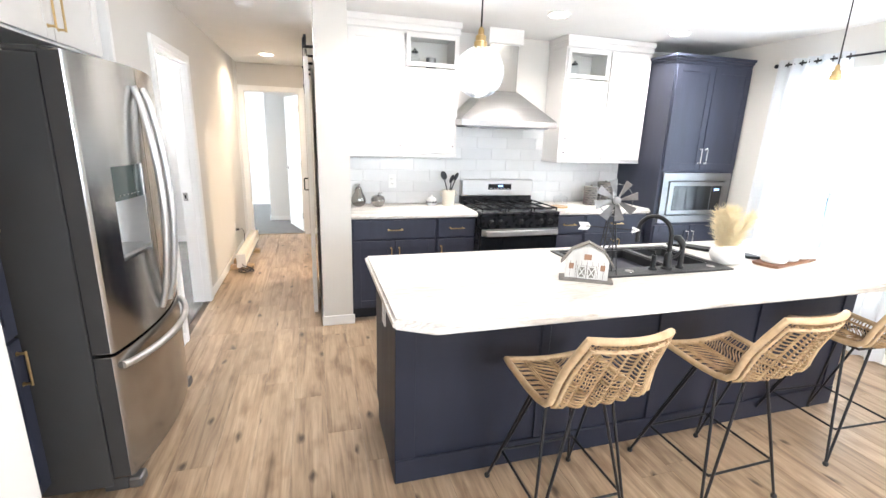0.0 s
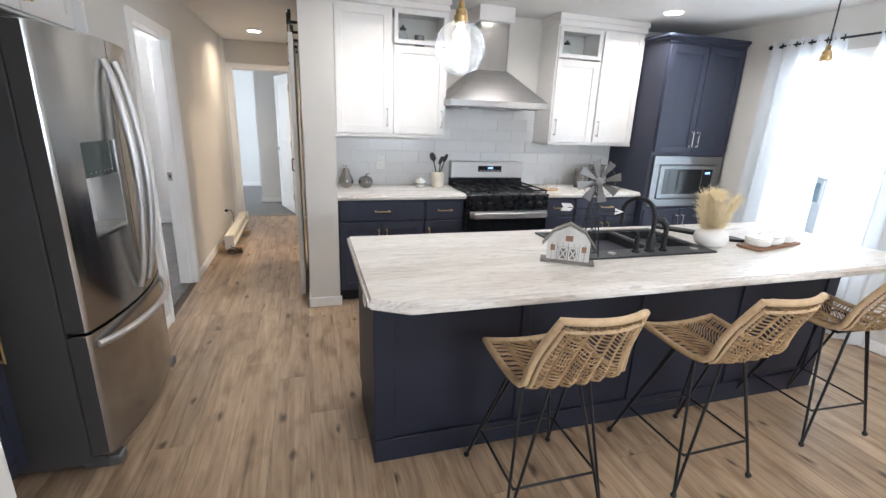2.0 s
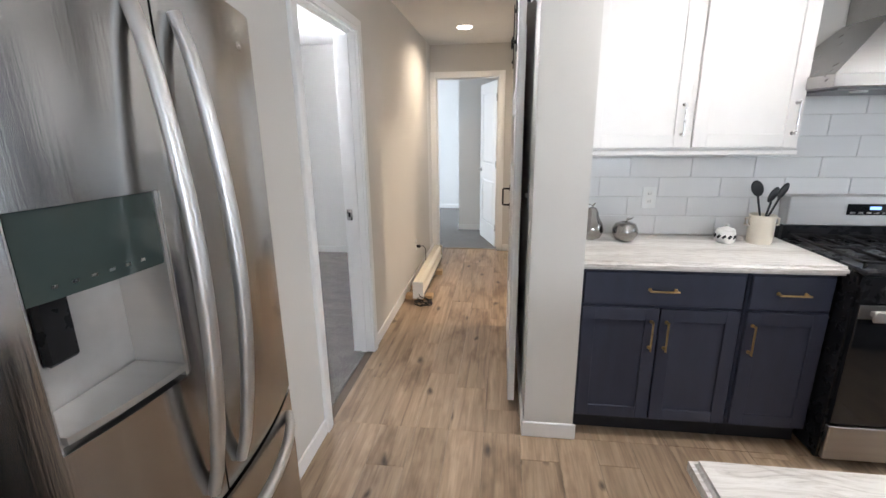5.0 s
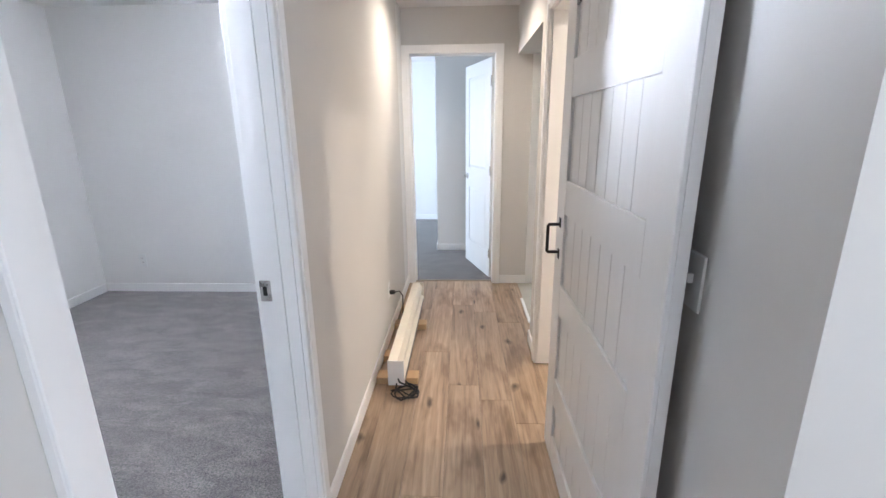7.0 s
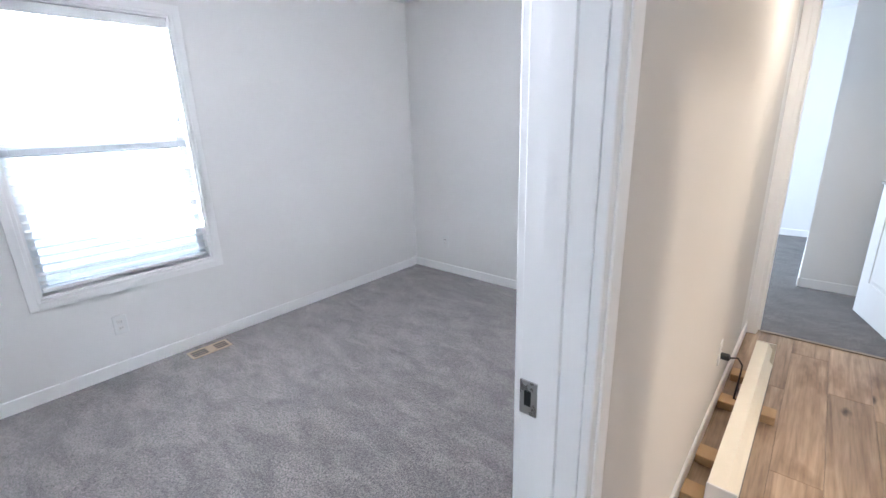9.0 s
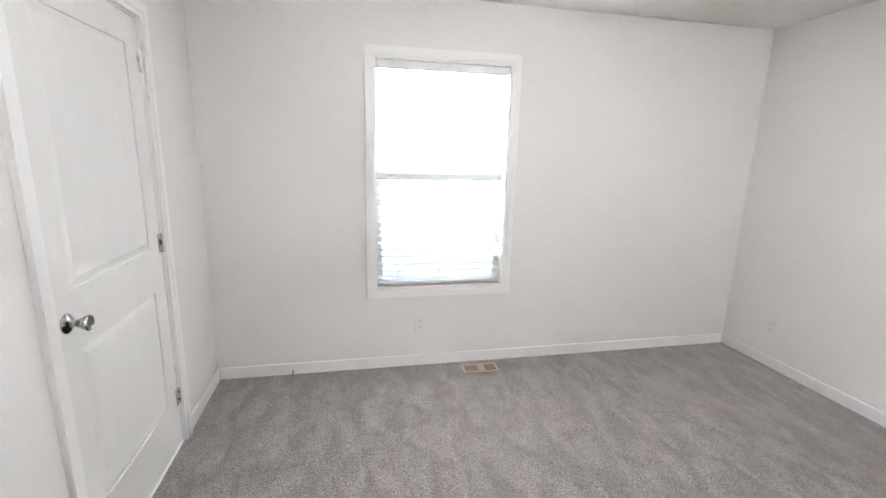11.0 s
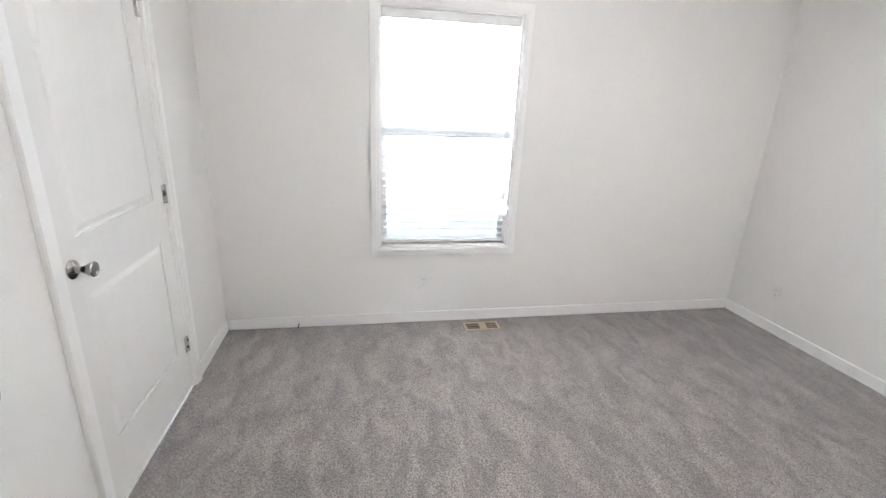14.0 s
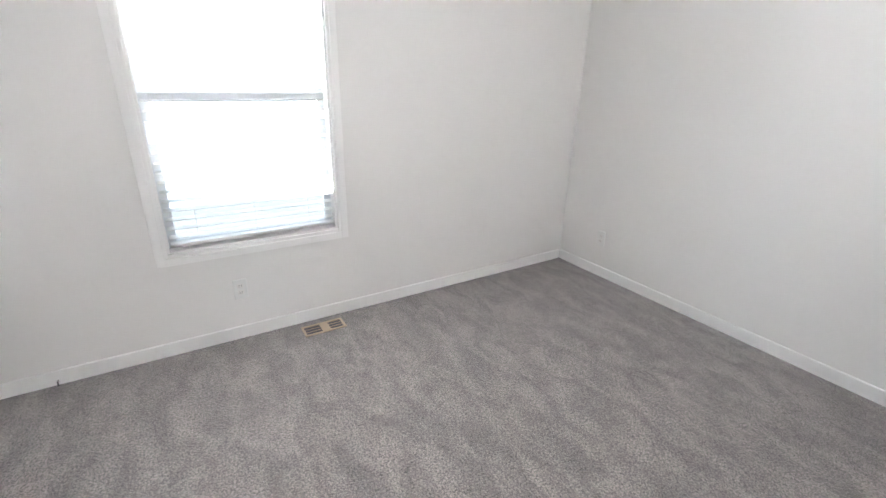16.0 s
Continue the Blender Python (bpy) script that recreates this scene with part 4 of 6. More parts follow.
def upper_cabinet(x0, x1, z0, tall_left, label):
    root = thing("wall_cabinet", ((x0 + x1) / 2, 4.2, z0), label, "cabinet", "white wall cabinets")
    yf, top, xm = 4.03, 2.345, (x0 + x1) / 2
    sx0, sx1 = (xm, x1) if tall_left else (x0, xm)
    zg = 2.085
    t = 0.018
    solid = (x0, xm) if tall_left else (xm, x1)
    part("body", boxes((solid[0], yf + 0.02, z0 + 0.012, solid[1], 4.355, top)), CAB_WHITE, root)
    part("lower_body", boxes((sx0, yf + 0.02, z0 + 0.012, sx1, 4.355, zg - 0.01)), CAB_WHITE, root)
    bm = bmesh.new()
    box(bm, sx0 if not tall_left else sx1 - t, yf + 0.02, zg - 0.01, (sx0 + t) if not tall_left else sx1, 4.355, top)
    box(bm, sx0 + t * (not tall_left), 4.34, zg - 0.01, sx1 - t * tall_left, 4.355, top)
    box(bm, sx0 + t * (not tall_left), yf + 0.02, top - t, sx1 - t * tall_left, 4.34, top)
    part("glass_compartment", bm, CAB_WHITE, root)
    part("light_rail", boxes((x0 - 0.004, yf + 0.012, z0 - 0.012, x1 + 0.004, 4.355, z0 + 0.012), bevel=0.003), CAB_WHITE, root)
    g = 0.012
    shaker_y(root, "door", solid[0] + g, solid[1] - g, z0 + 0.022, top - 0.015, yf, CAB_WHITE, "r" if tall_left else "l", grip=NICKEL)
    shaker_y(root, "door", sx0 + g, sx1 - g, z0 + 0.022, zg - 0.012, yf, CAB_WHITE, "r" if tall_left else "l", grip=NICKEL)
    shaker_y(root, "glass_door", sx0 + g, sx1 - g, zg + 0.002, top - 0.015, yf, CAB_WHITE, None, rail=0.032, glassy=True)
    bm = bmesh.new()
    for k, (o, a, b) in enumerate(((0.003, top, top + 0.045), (0.013, top + 0.045, CEIL - 0.001))):
        box(bm, x0 - o, yf - o, a, x1 + o, 4.355, b, bevel=0.003)
    part("crown_moulding", bm, CAB_WHITE, root)
    return (sx0 + sx1) / 2, zg - 0.01


jar_x, jar_z = upper_cabinet(0.645, 1.565, 1.375, True, "white wall cabinet with shaker doors and a small glass door")
jar_x2, jar_z2 = upper_cabinet(2.565, 3.470, 1.345, False, "white wall cabinet beside the tall navy cabinet")


def glass_jar(x, y, z, r, h, label, lid=True):
    root = thing("glass_jar", (x, y, z), label, "jar", "jars behind cabinet glass")
    bm = lathe(bmesh.new(), (x, y, z + 0.001), [(r * 0.9, 0), (r, 0.012), (r, h * 0.75), (r * 0.6, h * 0.9), (r * 0.6, h)], 20)
    part("body", bm, CLEAR, root, smooth=35).visible_shadow = False
    if lid:
        part("lid", lathe(bmesh.new(), (x, y, z + h), [(r * 0.65, 0), (r * 0.65, 0.015), (r * 0.25, 0.02), (r * 0.2, 0.035), (r * 0.05, 0.04)], 16), BLACK, root, smooth=35)


glass_jar(jar_x - 0.12, 4.17, jar_z, 0.042, 0.13, "clear glass jar with a dark lid")
tin = thing("tin_cup", (jar_x + 0.02, 4.17, jar_z), "small grey tin behind the cabinet glass", "tin")
part("body", lathe(bmesh.new(), (jar_x + 0.02, 4.17, jar_z), [(0.04, 0), (0.042, 0.1), (0.036, 0.1), (0.035, 0.012)], 20), GALV, tin, smooth=35)
glass_jar(jar_x2 - 0.06, 4.17, jar_z2, 0.044, 0.14, "clear glass lantern jar with a dark handle")

# tall cabinet with microwave
tall = thing("tall_cabinet", (3.91, 4.05, 0), "tall navy blue cabinet holding a built-in microwave", "cabinet")
TY = 3.725
for a, b in ((3.48, 3.50), (4.335, 4.355)):
    part("side_panel", boxes((a, TY + 0.02, 0.105, b, 4.355, 2.24)), NAVY, tall)
part("back_panel", boxes((3.50, 4.335, 0.105, 4.335, 4.355, 2.24)), NAVY, tall)
part("upper_body", boxes((3.50, TY + 0.02, 1.275, 4.335, 4.335, 2.24)), NAVY, tall)
part("lower_body", boxes((3.50, TY + 0.02, 0.105, 4.335, 4.335, 0.80)), NAVY, tall)
for a, b in ((3.50, 3.535), (4.30, 4.335)):
    part("face_stile", boxes((a, TY + 0.02, 0.80, b, TY + 0.04, 1.275)), NAVY, tall)
part("toe_kick", boxes((3.482, TY + 0.075, 0.002, 4.353, TY + 0.095, 0.105)), TOE, tall)
shaker_y(tall, "door", 3.495, 3.914, 1.305, 2.225, TY, NAVY, "r", grip=NICKEL)
shaker_y(tall, "door", 3.922, 4.340, 1.305, 2.225, TY, NAVY, "l", grip=NICKEL)
shaker_y(tall, "door", 3.495, 3.914, 0.118, 0.765, TY, NAVY, "rt", grip=NICKEL)
shaker_y(tall, "door", 3.922, 4.340, 0.118, 0.765, TY, NAVY, "lt", grip=NICKEL)
bm = bmesh.new()
for o, a, b in ((0.006, 2.24, 2.265), (0.022, 2.265, 2.285), (0.036, 2.285, 2.31)):
    box(bm, 3.48 - o, TY + 0.018 - o, a, 4.356, 4.355, b, bevel=0.003)
part("crown_moulding", bm, NAVY, tall)

mw = thing("microwave", (3.92, 4.0, 0.802), "stainless built-in microwave with a dark glass window", "microwave")
part("body", boxes((3.56, TY + 0.045, 0.802, 4.28, 4.28, 1.24)), BLACK, mw)
part("trim_kit", boxes((3.515, TY - 0.004, 0.795, 4.320, TY + 0.018, 0.865), (3.515, TY - 0.004, 1.195, 4.320, TY + 0.018, 1.272), (3.515, TY - 0.004, 0.865, 3.585, TY + 0.018, 1.195), (4.255, TY - 0.004, 0.865, 4.320, TY + 0.018, 1.195), bevel=0.002), MW_STEEL, mw)
mwd = part("door", boxes((3.592, TY - 0.010, 0.872, 4.248, TY + 0.04, 1.188), bevel=0.003), MW_STEEL, mw)
part("window", boxes((3.645, TY - 0.013, 0.915, 4.09, TY - 0.0101, 1.15), bevel=0.001), BLACK_GLASS, mwd)
part("control_panel", boxes((4.098, TY - 0.013, 0.915, 4.215, TY - 0.0101, 1.15), bevel=0.001), BLACK_GLASS, mwd)
part("clock", boxes((4.125, TY - 0.0145, 1.105, 4.185, TY - 0.0131, 1.125)), SCREEN, mwd)


# range
rg = thing("range", (2.075, 4.02, 0), "stainless and black gas range with a backguard", "stove")
part("body", boxes((1.706, 3.74, 0.03, 2.444, 4.335, 0.905), bevel=0.003), BLACK_GLOSS, rg)
for fx in (1.75, 2.40):
    for fy in (3.80, 4.28):
        part("foot", lathe(bmesh.new(), (fx, fy, 0), [(0.018, 0.0), (0.018, 0.03)], 12), BLACK, rg)
part("cooktop", boxes((1.704, 3.705, 0.905, 2.446, 4.27, 0.928), bevel=0.006), BLACK_GLOSS, rg)
od = part("oven_door", boxes((1.712, 3.708, 0.225, 2.438, 3.738, 0.785), bevel=0.004), BLACK_GLASS, rg)
part("door_trim", boxes((1.712, 3.704, 0.725, 2.438, 3.7075, 0.785), bevel=0.001), STEEL_H, od)
bm = bmesh.new()
box(bm, 1.735, 3.656, 0.728, 2.415, 3.672, 0.778, bevel=0.006)
for hx in (1.765, 2.385):
    box(bm, hx - 0.012, 3.672, 0.742, hx + 0.012, 3.706, 0.762, bevel=0.002)
part("handle", bm, STEEL_BRIGHT, od, "stainless oven door handle", smooth=40)
part("drawer", boxes((1.712, 3.710, 0.045, 2.438, 3.738, 0.212), bevel=0.004), STEEL_H, rg)
part("control_panel", turned(boxes((-0.366, -0.012, -0.055, 0.366, 0.012, 0.055), bevel=0.003), pose(2.075, 3.722, 0.847, 3, 0, 0)), BLACK_GLOSS, rg)
for kx in (-0.28, -0.19, 0.0, 0.19, 0.28):
    bm = lathe(bmesh.new(), (0, 0, 0), [(0.024, 0), (0.023, 0.012), (0.018, 0.016), (0.017, 0.030), (0.006, 0.031)], 16)
    box(bm, -0.003, -0.017, 0.016, 0.003, 0.017, 0.037)
    part("knob", turned(bm, pose(2.075 + kx, 3.7095, 0.845, 93, 0, 0)), BLACK, rg, smooth=35)
for gx in (1.83, 2.075, 2.32):
    bm = bmesh.new()
    x0, x1 = gx - 0.113, gx + 0.113
    for yy in (3.745, 3.99, 4.235):
        box(bm, x0, yy - 0.005, 0.948, x1, yy + 0.005, 0.960)
    for xx in (x0 + 0.005, gx, x1 - 0.005):
        box(bm, xx - 0.005, 3.740, 0.9485, xx + 0.005, 4.240, 0.9595)
    for xx in (x0 + 0.005, x1 - 0.005):
        for yy in (3.745, 4.235):
            box(bm, xx - 0.004, yy - 0.004, 0.928, xx + 0.004, yy + 0.004, 0.949)
    part("grate", bm, IRON, rg, "black cast-iron grate")
for bx, by, br in ((1.83, 3.86, 0.045), (1.83, 4.12, 0.036), (2.32, 3.86, 0.040), (2.32, 4.12, 0.036), (2.075, 3.99, 0.05)):
    part("burner", lathe(bmesh.new(), (bx, by, 0.928), [(br, 0), (br, 0.008), (br * 0.8, 0.012), (br * 0.78, 0.017), (br * 0.2, 0.018)], 18), IRON, rg, smooth=35)
part("backguard_base", boxes((1.706, 4.272, 0.905, 2.444, 4.338, 0.995), bevel=0.003), BLACK_GLOSS, rg)
bg = part("backguard", boxes((1.706, 4.262, 0.9955, 2.444, 4.340, 1.150), bevel=0.006), STEEL_BRIGHT, rg)
part("display", boxes((1.975, 4.258, 1.055, 2.215, 4.2615, 1.110), bevel=0.001), BLACK_GLASS, bg)
for k in range(6):
    part("button", boxes((1.99 + k * 0.036, 4.2565, 1.062, 2.012 + k * 0.036, 4.2579, 1.070)), NICKEL, bg)
part("clock", boxes((2.075, 4.2565, 1.082, 2.125, 4.2579, 1.098)), SCREEN, bg)

# range hood
hood = thing("range_hood", (1.985, 4.1, 1.63), "stainless pyramid range hood with a chimney", "range hood")
part("rim", boxes((1.545, 3.86, 1.635, 2.425, 4.355, 1.685), bevel=0.002), STEEL_H, hood)
bm = bmesh.new()
lo = [bm.verts.new(v) for v in ((1.545, 3.86, 1.685), (2.425, 3.86, 1.685), (2.425, 4.354, 1.685), (1.545, 4.354, 1.685))]
hi = [bm.verts.new(v) for v in ((1.845, 4.07, 1.935), (2.125, 4.07, 1.935), (2.125, 4.354, 1.935), (1.845, 4.354, 1.935))]
for i in range(4):
    bm.faces.new((lo[i], lo[(i + 1) % 4], hi[(i + 1) % 4], hi[i]))
bm.faces.new(hi)
part("canopy", bm, STEEL_H, hood)
part("chimney", boxes((1.855, 4.08, 1.936, 2.115, 4.354, 2.315), bevel=0.002), STEEL, hood)
part("ceiling_box", boxes((1.825, 4.05, 2.316, 2.145, 4.355, CEIL - 0.001), bevel=0.004), CAB_WHITE, hood, "white painted box at the ceiling")
part("filter", boxes((1.60, 3.92, 1.625, 2.37, 4.30, 1.6345)), GALV, hood)
for k in range(5):
    part("button", lathe(bmesh.new(), (0, 0, 0), [(0.007, 0), (0.007, 0.004)], 10), NICKEL, hood).matrix_local = Matrix.Translation(Vector((2.10 + k * 0.022, 3.86, 1.66)) - hood.location) @ pose(0, 0, 0, 90, 0, 0)
for lx in (1.72, 2.25):
    part("light", lathe(bmesh.new(), (lx, 3.98, 1.618), [(0.03, 0), (0.03, 0.007)], 16), PLASTIC, hood)


# ---- island ----
IX0, IX1, IY0, IY1 = 0.66, 3.40, 1.95, 2.53
isl = thing("kitchen_island", (2.0, 2.24, 0), "long charcoal navy island with framed panels and an overhanging top", "island")
bm = boxes((IX0 + 0.012, IY0 + 0.012, 0.0, IX1 - 0.012, IY1 - 0.07, 0.876))
box(bm, IX0 + 0.012, IY1 - 0.07, 0.1, IX1 - 0.012, IY1, 0.876)
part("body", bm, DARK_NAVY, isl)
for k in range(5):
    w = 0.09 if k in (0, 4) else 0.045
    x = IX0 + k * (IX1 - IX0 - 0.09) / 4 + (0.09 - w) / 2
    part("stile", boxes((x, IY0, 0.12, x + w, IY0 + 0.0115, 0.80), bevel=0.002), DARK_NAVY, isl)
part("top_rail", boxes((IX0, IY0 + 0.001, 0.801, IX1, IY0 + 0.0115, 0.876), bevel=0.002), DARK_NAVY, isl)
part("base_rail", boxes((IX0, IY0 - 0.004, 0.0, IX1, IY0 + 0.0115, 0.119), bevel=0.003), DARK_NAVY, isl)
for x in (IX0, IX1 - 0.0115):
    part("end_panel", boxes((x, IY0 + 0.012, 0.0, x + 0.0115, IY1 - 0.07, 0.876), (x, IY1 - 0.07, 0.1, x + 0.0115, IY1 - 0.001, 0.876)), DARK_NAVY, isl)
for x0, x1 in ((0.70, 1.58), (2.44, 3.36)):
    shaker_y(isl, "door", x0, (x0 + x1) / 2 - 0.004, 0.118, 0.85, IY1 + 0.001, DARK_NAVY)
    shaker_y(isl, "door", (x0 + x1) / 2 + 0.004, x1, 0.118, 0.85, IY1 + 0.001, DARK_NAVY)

top = thing("island_worktop", (2.0, 2.07, 0.878), "white and taupe streaked laminate island worktop with clipped corners", "countertop")
SX0, SX1, SY0, SY1 = 1.665, 2.405, 1.985, 2.435
ox0, ox1, oy0, oy1 = 0.606, 3.46, 1.620, 2.555
bm = bmesh.new()
outer = [(ox0, 1.698), (0.745, oy0), (3.31, oy0), (ox1, 1.715), (ox1, oy1), (ox0, oy1)]
inner = [(SX0, SY0), (SX1, SY0), (SX1, SY1), (SX0, SY1)]
zt, zb = 0.920, 0.877
ot = [bm.verts.new((x, y, zt)) for x, y in outer]
it = [bm.verts.new((x, y, zt)) for x, y in inner]
ob_ = [bm.verts.new((x, y, zb)) for x, y in outer]
ib = [bm.verts.new((x, y, zb)) for x, y in inner]
for o, i, flip in ((ot, it, False), (ob_, ib, True)):
    for loop in ((o[0], o[1], i[0], i[3], o[5]), (o[1], o[2], i[1], i[0]), (o[2], o[3], o[4], i[2], i[1]), (o[4], o[5], i[3], i[2])):
        bm.faces.new(loop[::-1] if flip else loop)
for a, b in ((ot, ob_), (it, ib)):
    n = len(a)
    for k in range(n):
        bm.faces.new((b[k], b[(k + 1) % n], a[(k + 1) % n], a[k]))
bmesh.ops.recalc_face_normals(bm, faces=bm.faces)
rimset = set(ot) | set(ob_)
rim = [e for e in bm.edges if e.verts[0] in rimset and e.verts[1] in rimset and abs(e.verts[0].co.z - e.verts[1].co.z) < 1e-5]
bmesh.ops.bevel(bm, geom=rim, offset=0.012, segments=3, affect="EDGES")
part("slab", bm, COUNTER, top, smooth=30)

out = thing("electrical_outlet", (0.66, 2.235, 0.66), "white outlet plate on the island's end panel", "outlet", "wall plates")
part("plate", boxes((0.652, 2.198, 0.665, 0.6595, 2.272, 0.785), bevel=0.003), PLASTIC, out)
for z in (0.70, 0.75):
    part("socket", boxes((0.6495, 2.218, z - 0.015, 0.6519, 2.252, z + 0.015), bevel=0.001), CERAMIC_W, out)

# sink
sink = thing("kitchen_sink", (2.03, 2.2, 0.74), "black composite double-bowl drop-in sink", "sink")
sx0, sx1, sy0, sy1 = 1.645, 2.425, 1.955, 2.462
part("rim", boxes((sx0, sy0, 0.9205, sx1, 2.075, 0.929), (sx0, 2.425, 0.9205, sx1, sy1, 0.929), (sx0, 2.075, 0.9205, sx0 + 0.035, 2.425, 0.929), (sx1 - 0.035, 2.075, 0.9205, sx1, 2.425, 0.929), (2.11, 2.075, 0.900, 2.145, 2.425, 0.927), bevel=0.003), SINK_BLACK, sink)
for a, b in ((sx0 + 0.036, 2.109), (2.146, sx1 - 0.036)):
    t = 0.006
    y0, y1 = 2.076, 2.424
    bowl = part("bowl", boxes((a, y0, 0.73, b, y1, 0.736), (a, y0, 0.736, a + t, y1, 0.921), (b - t, y0, 0.736, b, y1, 0.921), (a + t, y0, 0.736, b - t, y0 + t, 0.921), (a + t, y1 - t, 0.736, b - t, y1, 0.921)), SINK_BLACK, sink)
    part("drain", lathe(bmesh.new(), ((a + b) / 2, 2.25, 0.736), [(0.045, 0), (0.044, 0.003), (0.03, 0.002), (0.01, 0.001)], 20), NICKEL, bowl, smooth=35)
for x in (1.83, 2.33):
    part("hole_cover", lathe(bmesh.new(), (x, 2.015, 0.929), [(0.02, 0), (0.019, 0.004), (0.005, 0.005)], 16), NICKEL, sink, smooth=35)

fau = thing("kitchen_faucet", (2.055, 2.02, 0.929), "matte black gooseneck kitchen faucet with side handle", "faucet")
part("base", lathe(bmesh.new(), (2.055, 2.02, 0.929), [(0.028, 0), (0.027, 0.008), (0.020, 0.014), (0.019, 0.075), (0.013, 0.085)], 20), BLACK, fau, smooth=35)
bm = bmesh.new()
pts = [(2.055, 2.02, 1.0)]
for k in range(15):
    a = math.pi * k / 14 * 1.05
    rr = 0.085
    pts.append((2.055 - 0.40 * rr * (1 - math.cos(a)), 2.02 + 0.92 * rr * (1 - math.cos(a)), 1.098 + rr * math.sin(a)))
e = pts[-1]
pts.append((e[0], e[1], e[2] - 0.05))
tube(bm, pts, 0.011, 12)
part("spout", bm, BLACK, fau, smooth=50)
bm = bmesh.new()
tube(bm, [(2.07, 2.018, 0.985), (2.09, 2.010, 0.995), (2.105, 1.995, 1.03)], 0.008, 8, radii=[0.010, 0.008, 0.006])
part("lever", bm, BLACK, fau, smooth=50)
for nm, x, hgt, lab in (("soap_dispenser", 1.97, 0.075, "short black soap dispenser pump beside the faucet"), ("side_sprayer", 2.135, 0.11, "black side sprayer curving over beside the faucet")):
    r_ = thing(nm, (x, 2.02, 0.929), lab, "tap")
    part("base", lathe(bmesh.new(), (x, 2.02, 0.929), [(0.021, 0), (0.020, 0.008), (0.013, 0.014), (0.012, hgt)], 16), BLACK, r_, smooth=35)
    bm = bmesh.new()
    if nm == "side_sprayer":
        tube(bm, [(x, 2.02, 0.929 + hgt), (x - 0.004, 2.024, 0.95 + hgt), (x - 0.02, 2.035, 0.972 + hgt), (x - 0.045, 2.052, 0.972 + hgt)], 0.016, 10, radii=[0.014, 0.017, 0.018, 0.014])
    else:
        tube(bm, [(x, 2.02, 0.929 + hgt), (x, 2.02, 0.945 + hgt), (x - 0.012, 2.05, 0.948 + hgt)], 0.007, 8)
    part("spout", bm, BLACK, r_, smooth=50)


# ---- bar stools ----
def seat_point(u, v):
    """The woven shell: u across (-1..1), v along from the seat's front (0) to the top of the back (1)."""
    path = ((0.0, 0.130, 0.636), (0.14, 0.05, 0.630), (0.32, -0.08, 0.622), (0.47, -0.18, 0.628), (0.56, -0.228, 0.655), (0.66, -0.255, 0.715), (0.82, -0.31, 0.835), (1.0, -0.368, 0.953))
    for (v0, y0, z0), (v1, y1, z1) in zip(path, path[1:]):
        if v <= v1 + 1e-6:
            k = (v - v0) / (v1 - v0)
            k = min(max(k, 0), 1)
            y, z = y0 + (y1 - y0) * k, z0 + (z1 - z0) * k
            break
    seatness = max(0.0, 1 - v / 0.5)
    backness = max(0.0, (v - 0.5) / 0.5)
    half = 0.200 - 0.048 * backness ** 1.3
    z += 0.018 * u * u * (1 - backness)
    y += 0.036 * u * u * min(1, backness * 2)
    return Vector((half * u, y, z))


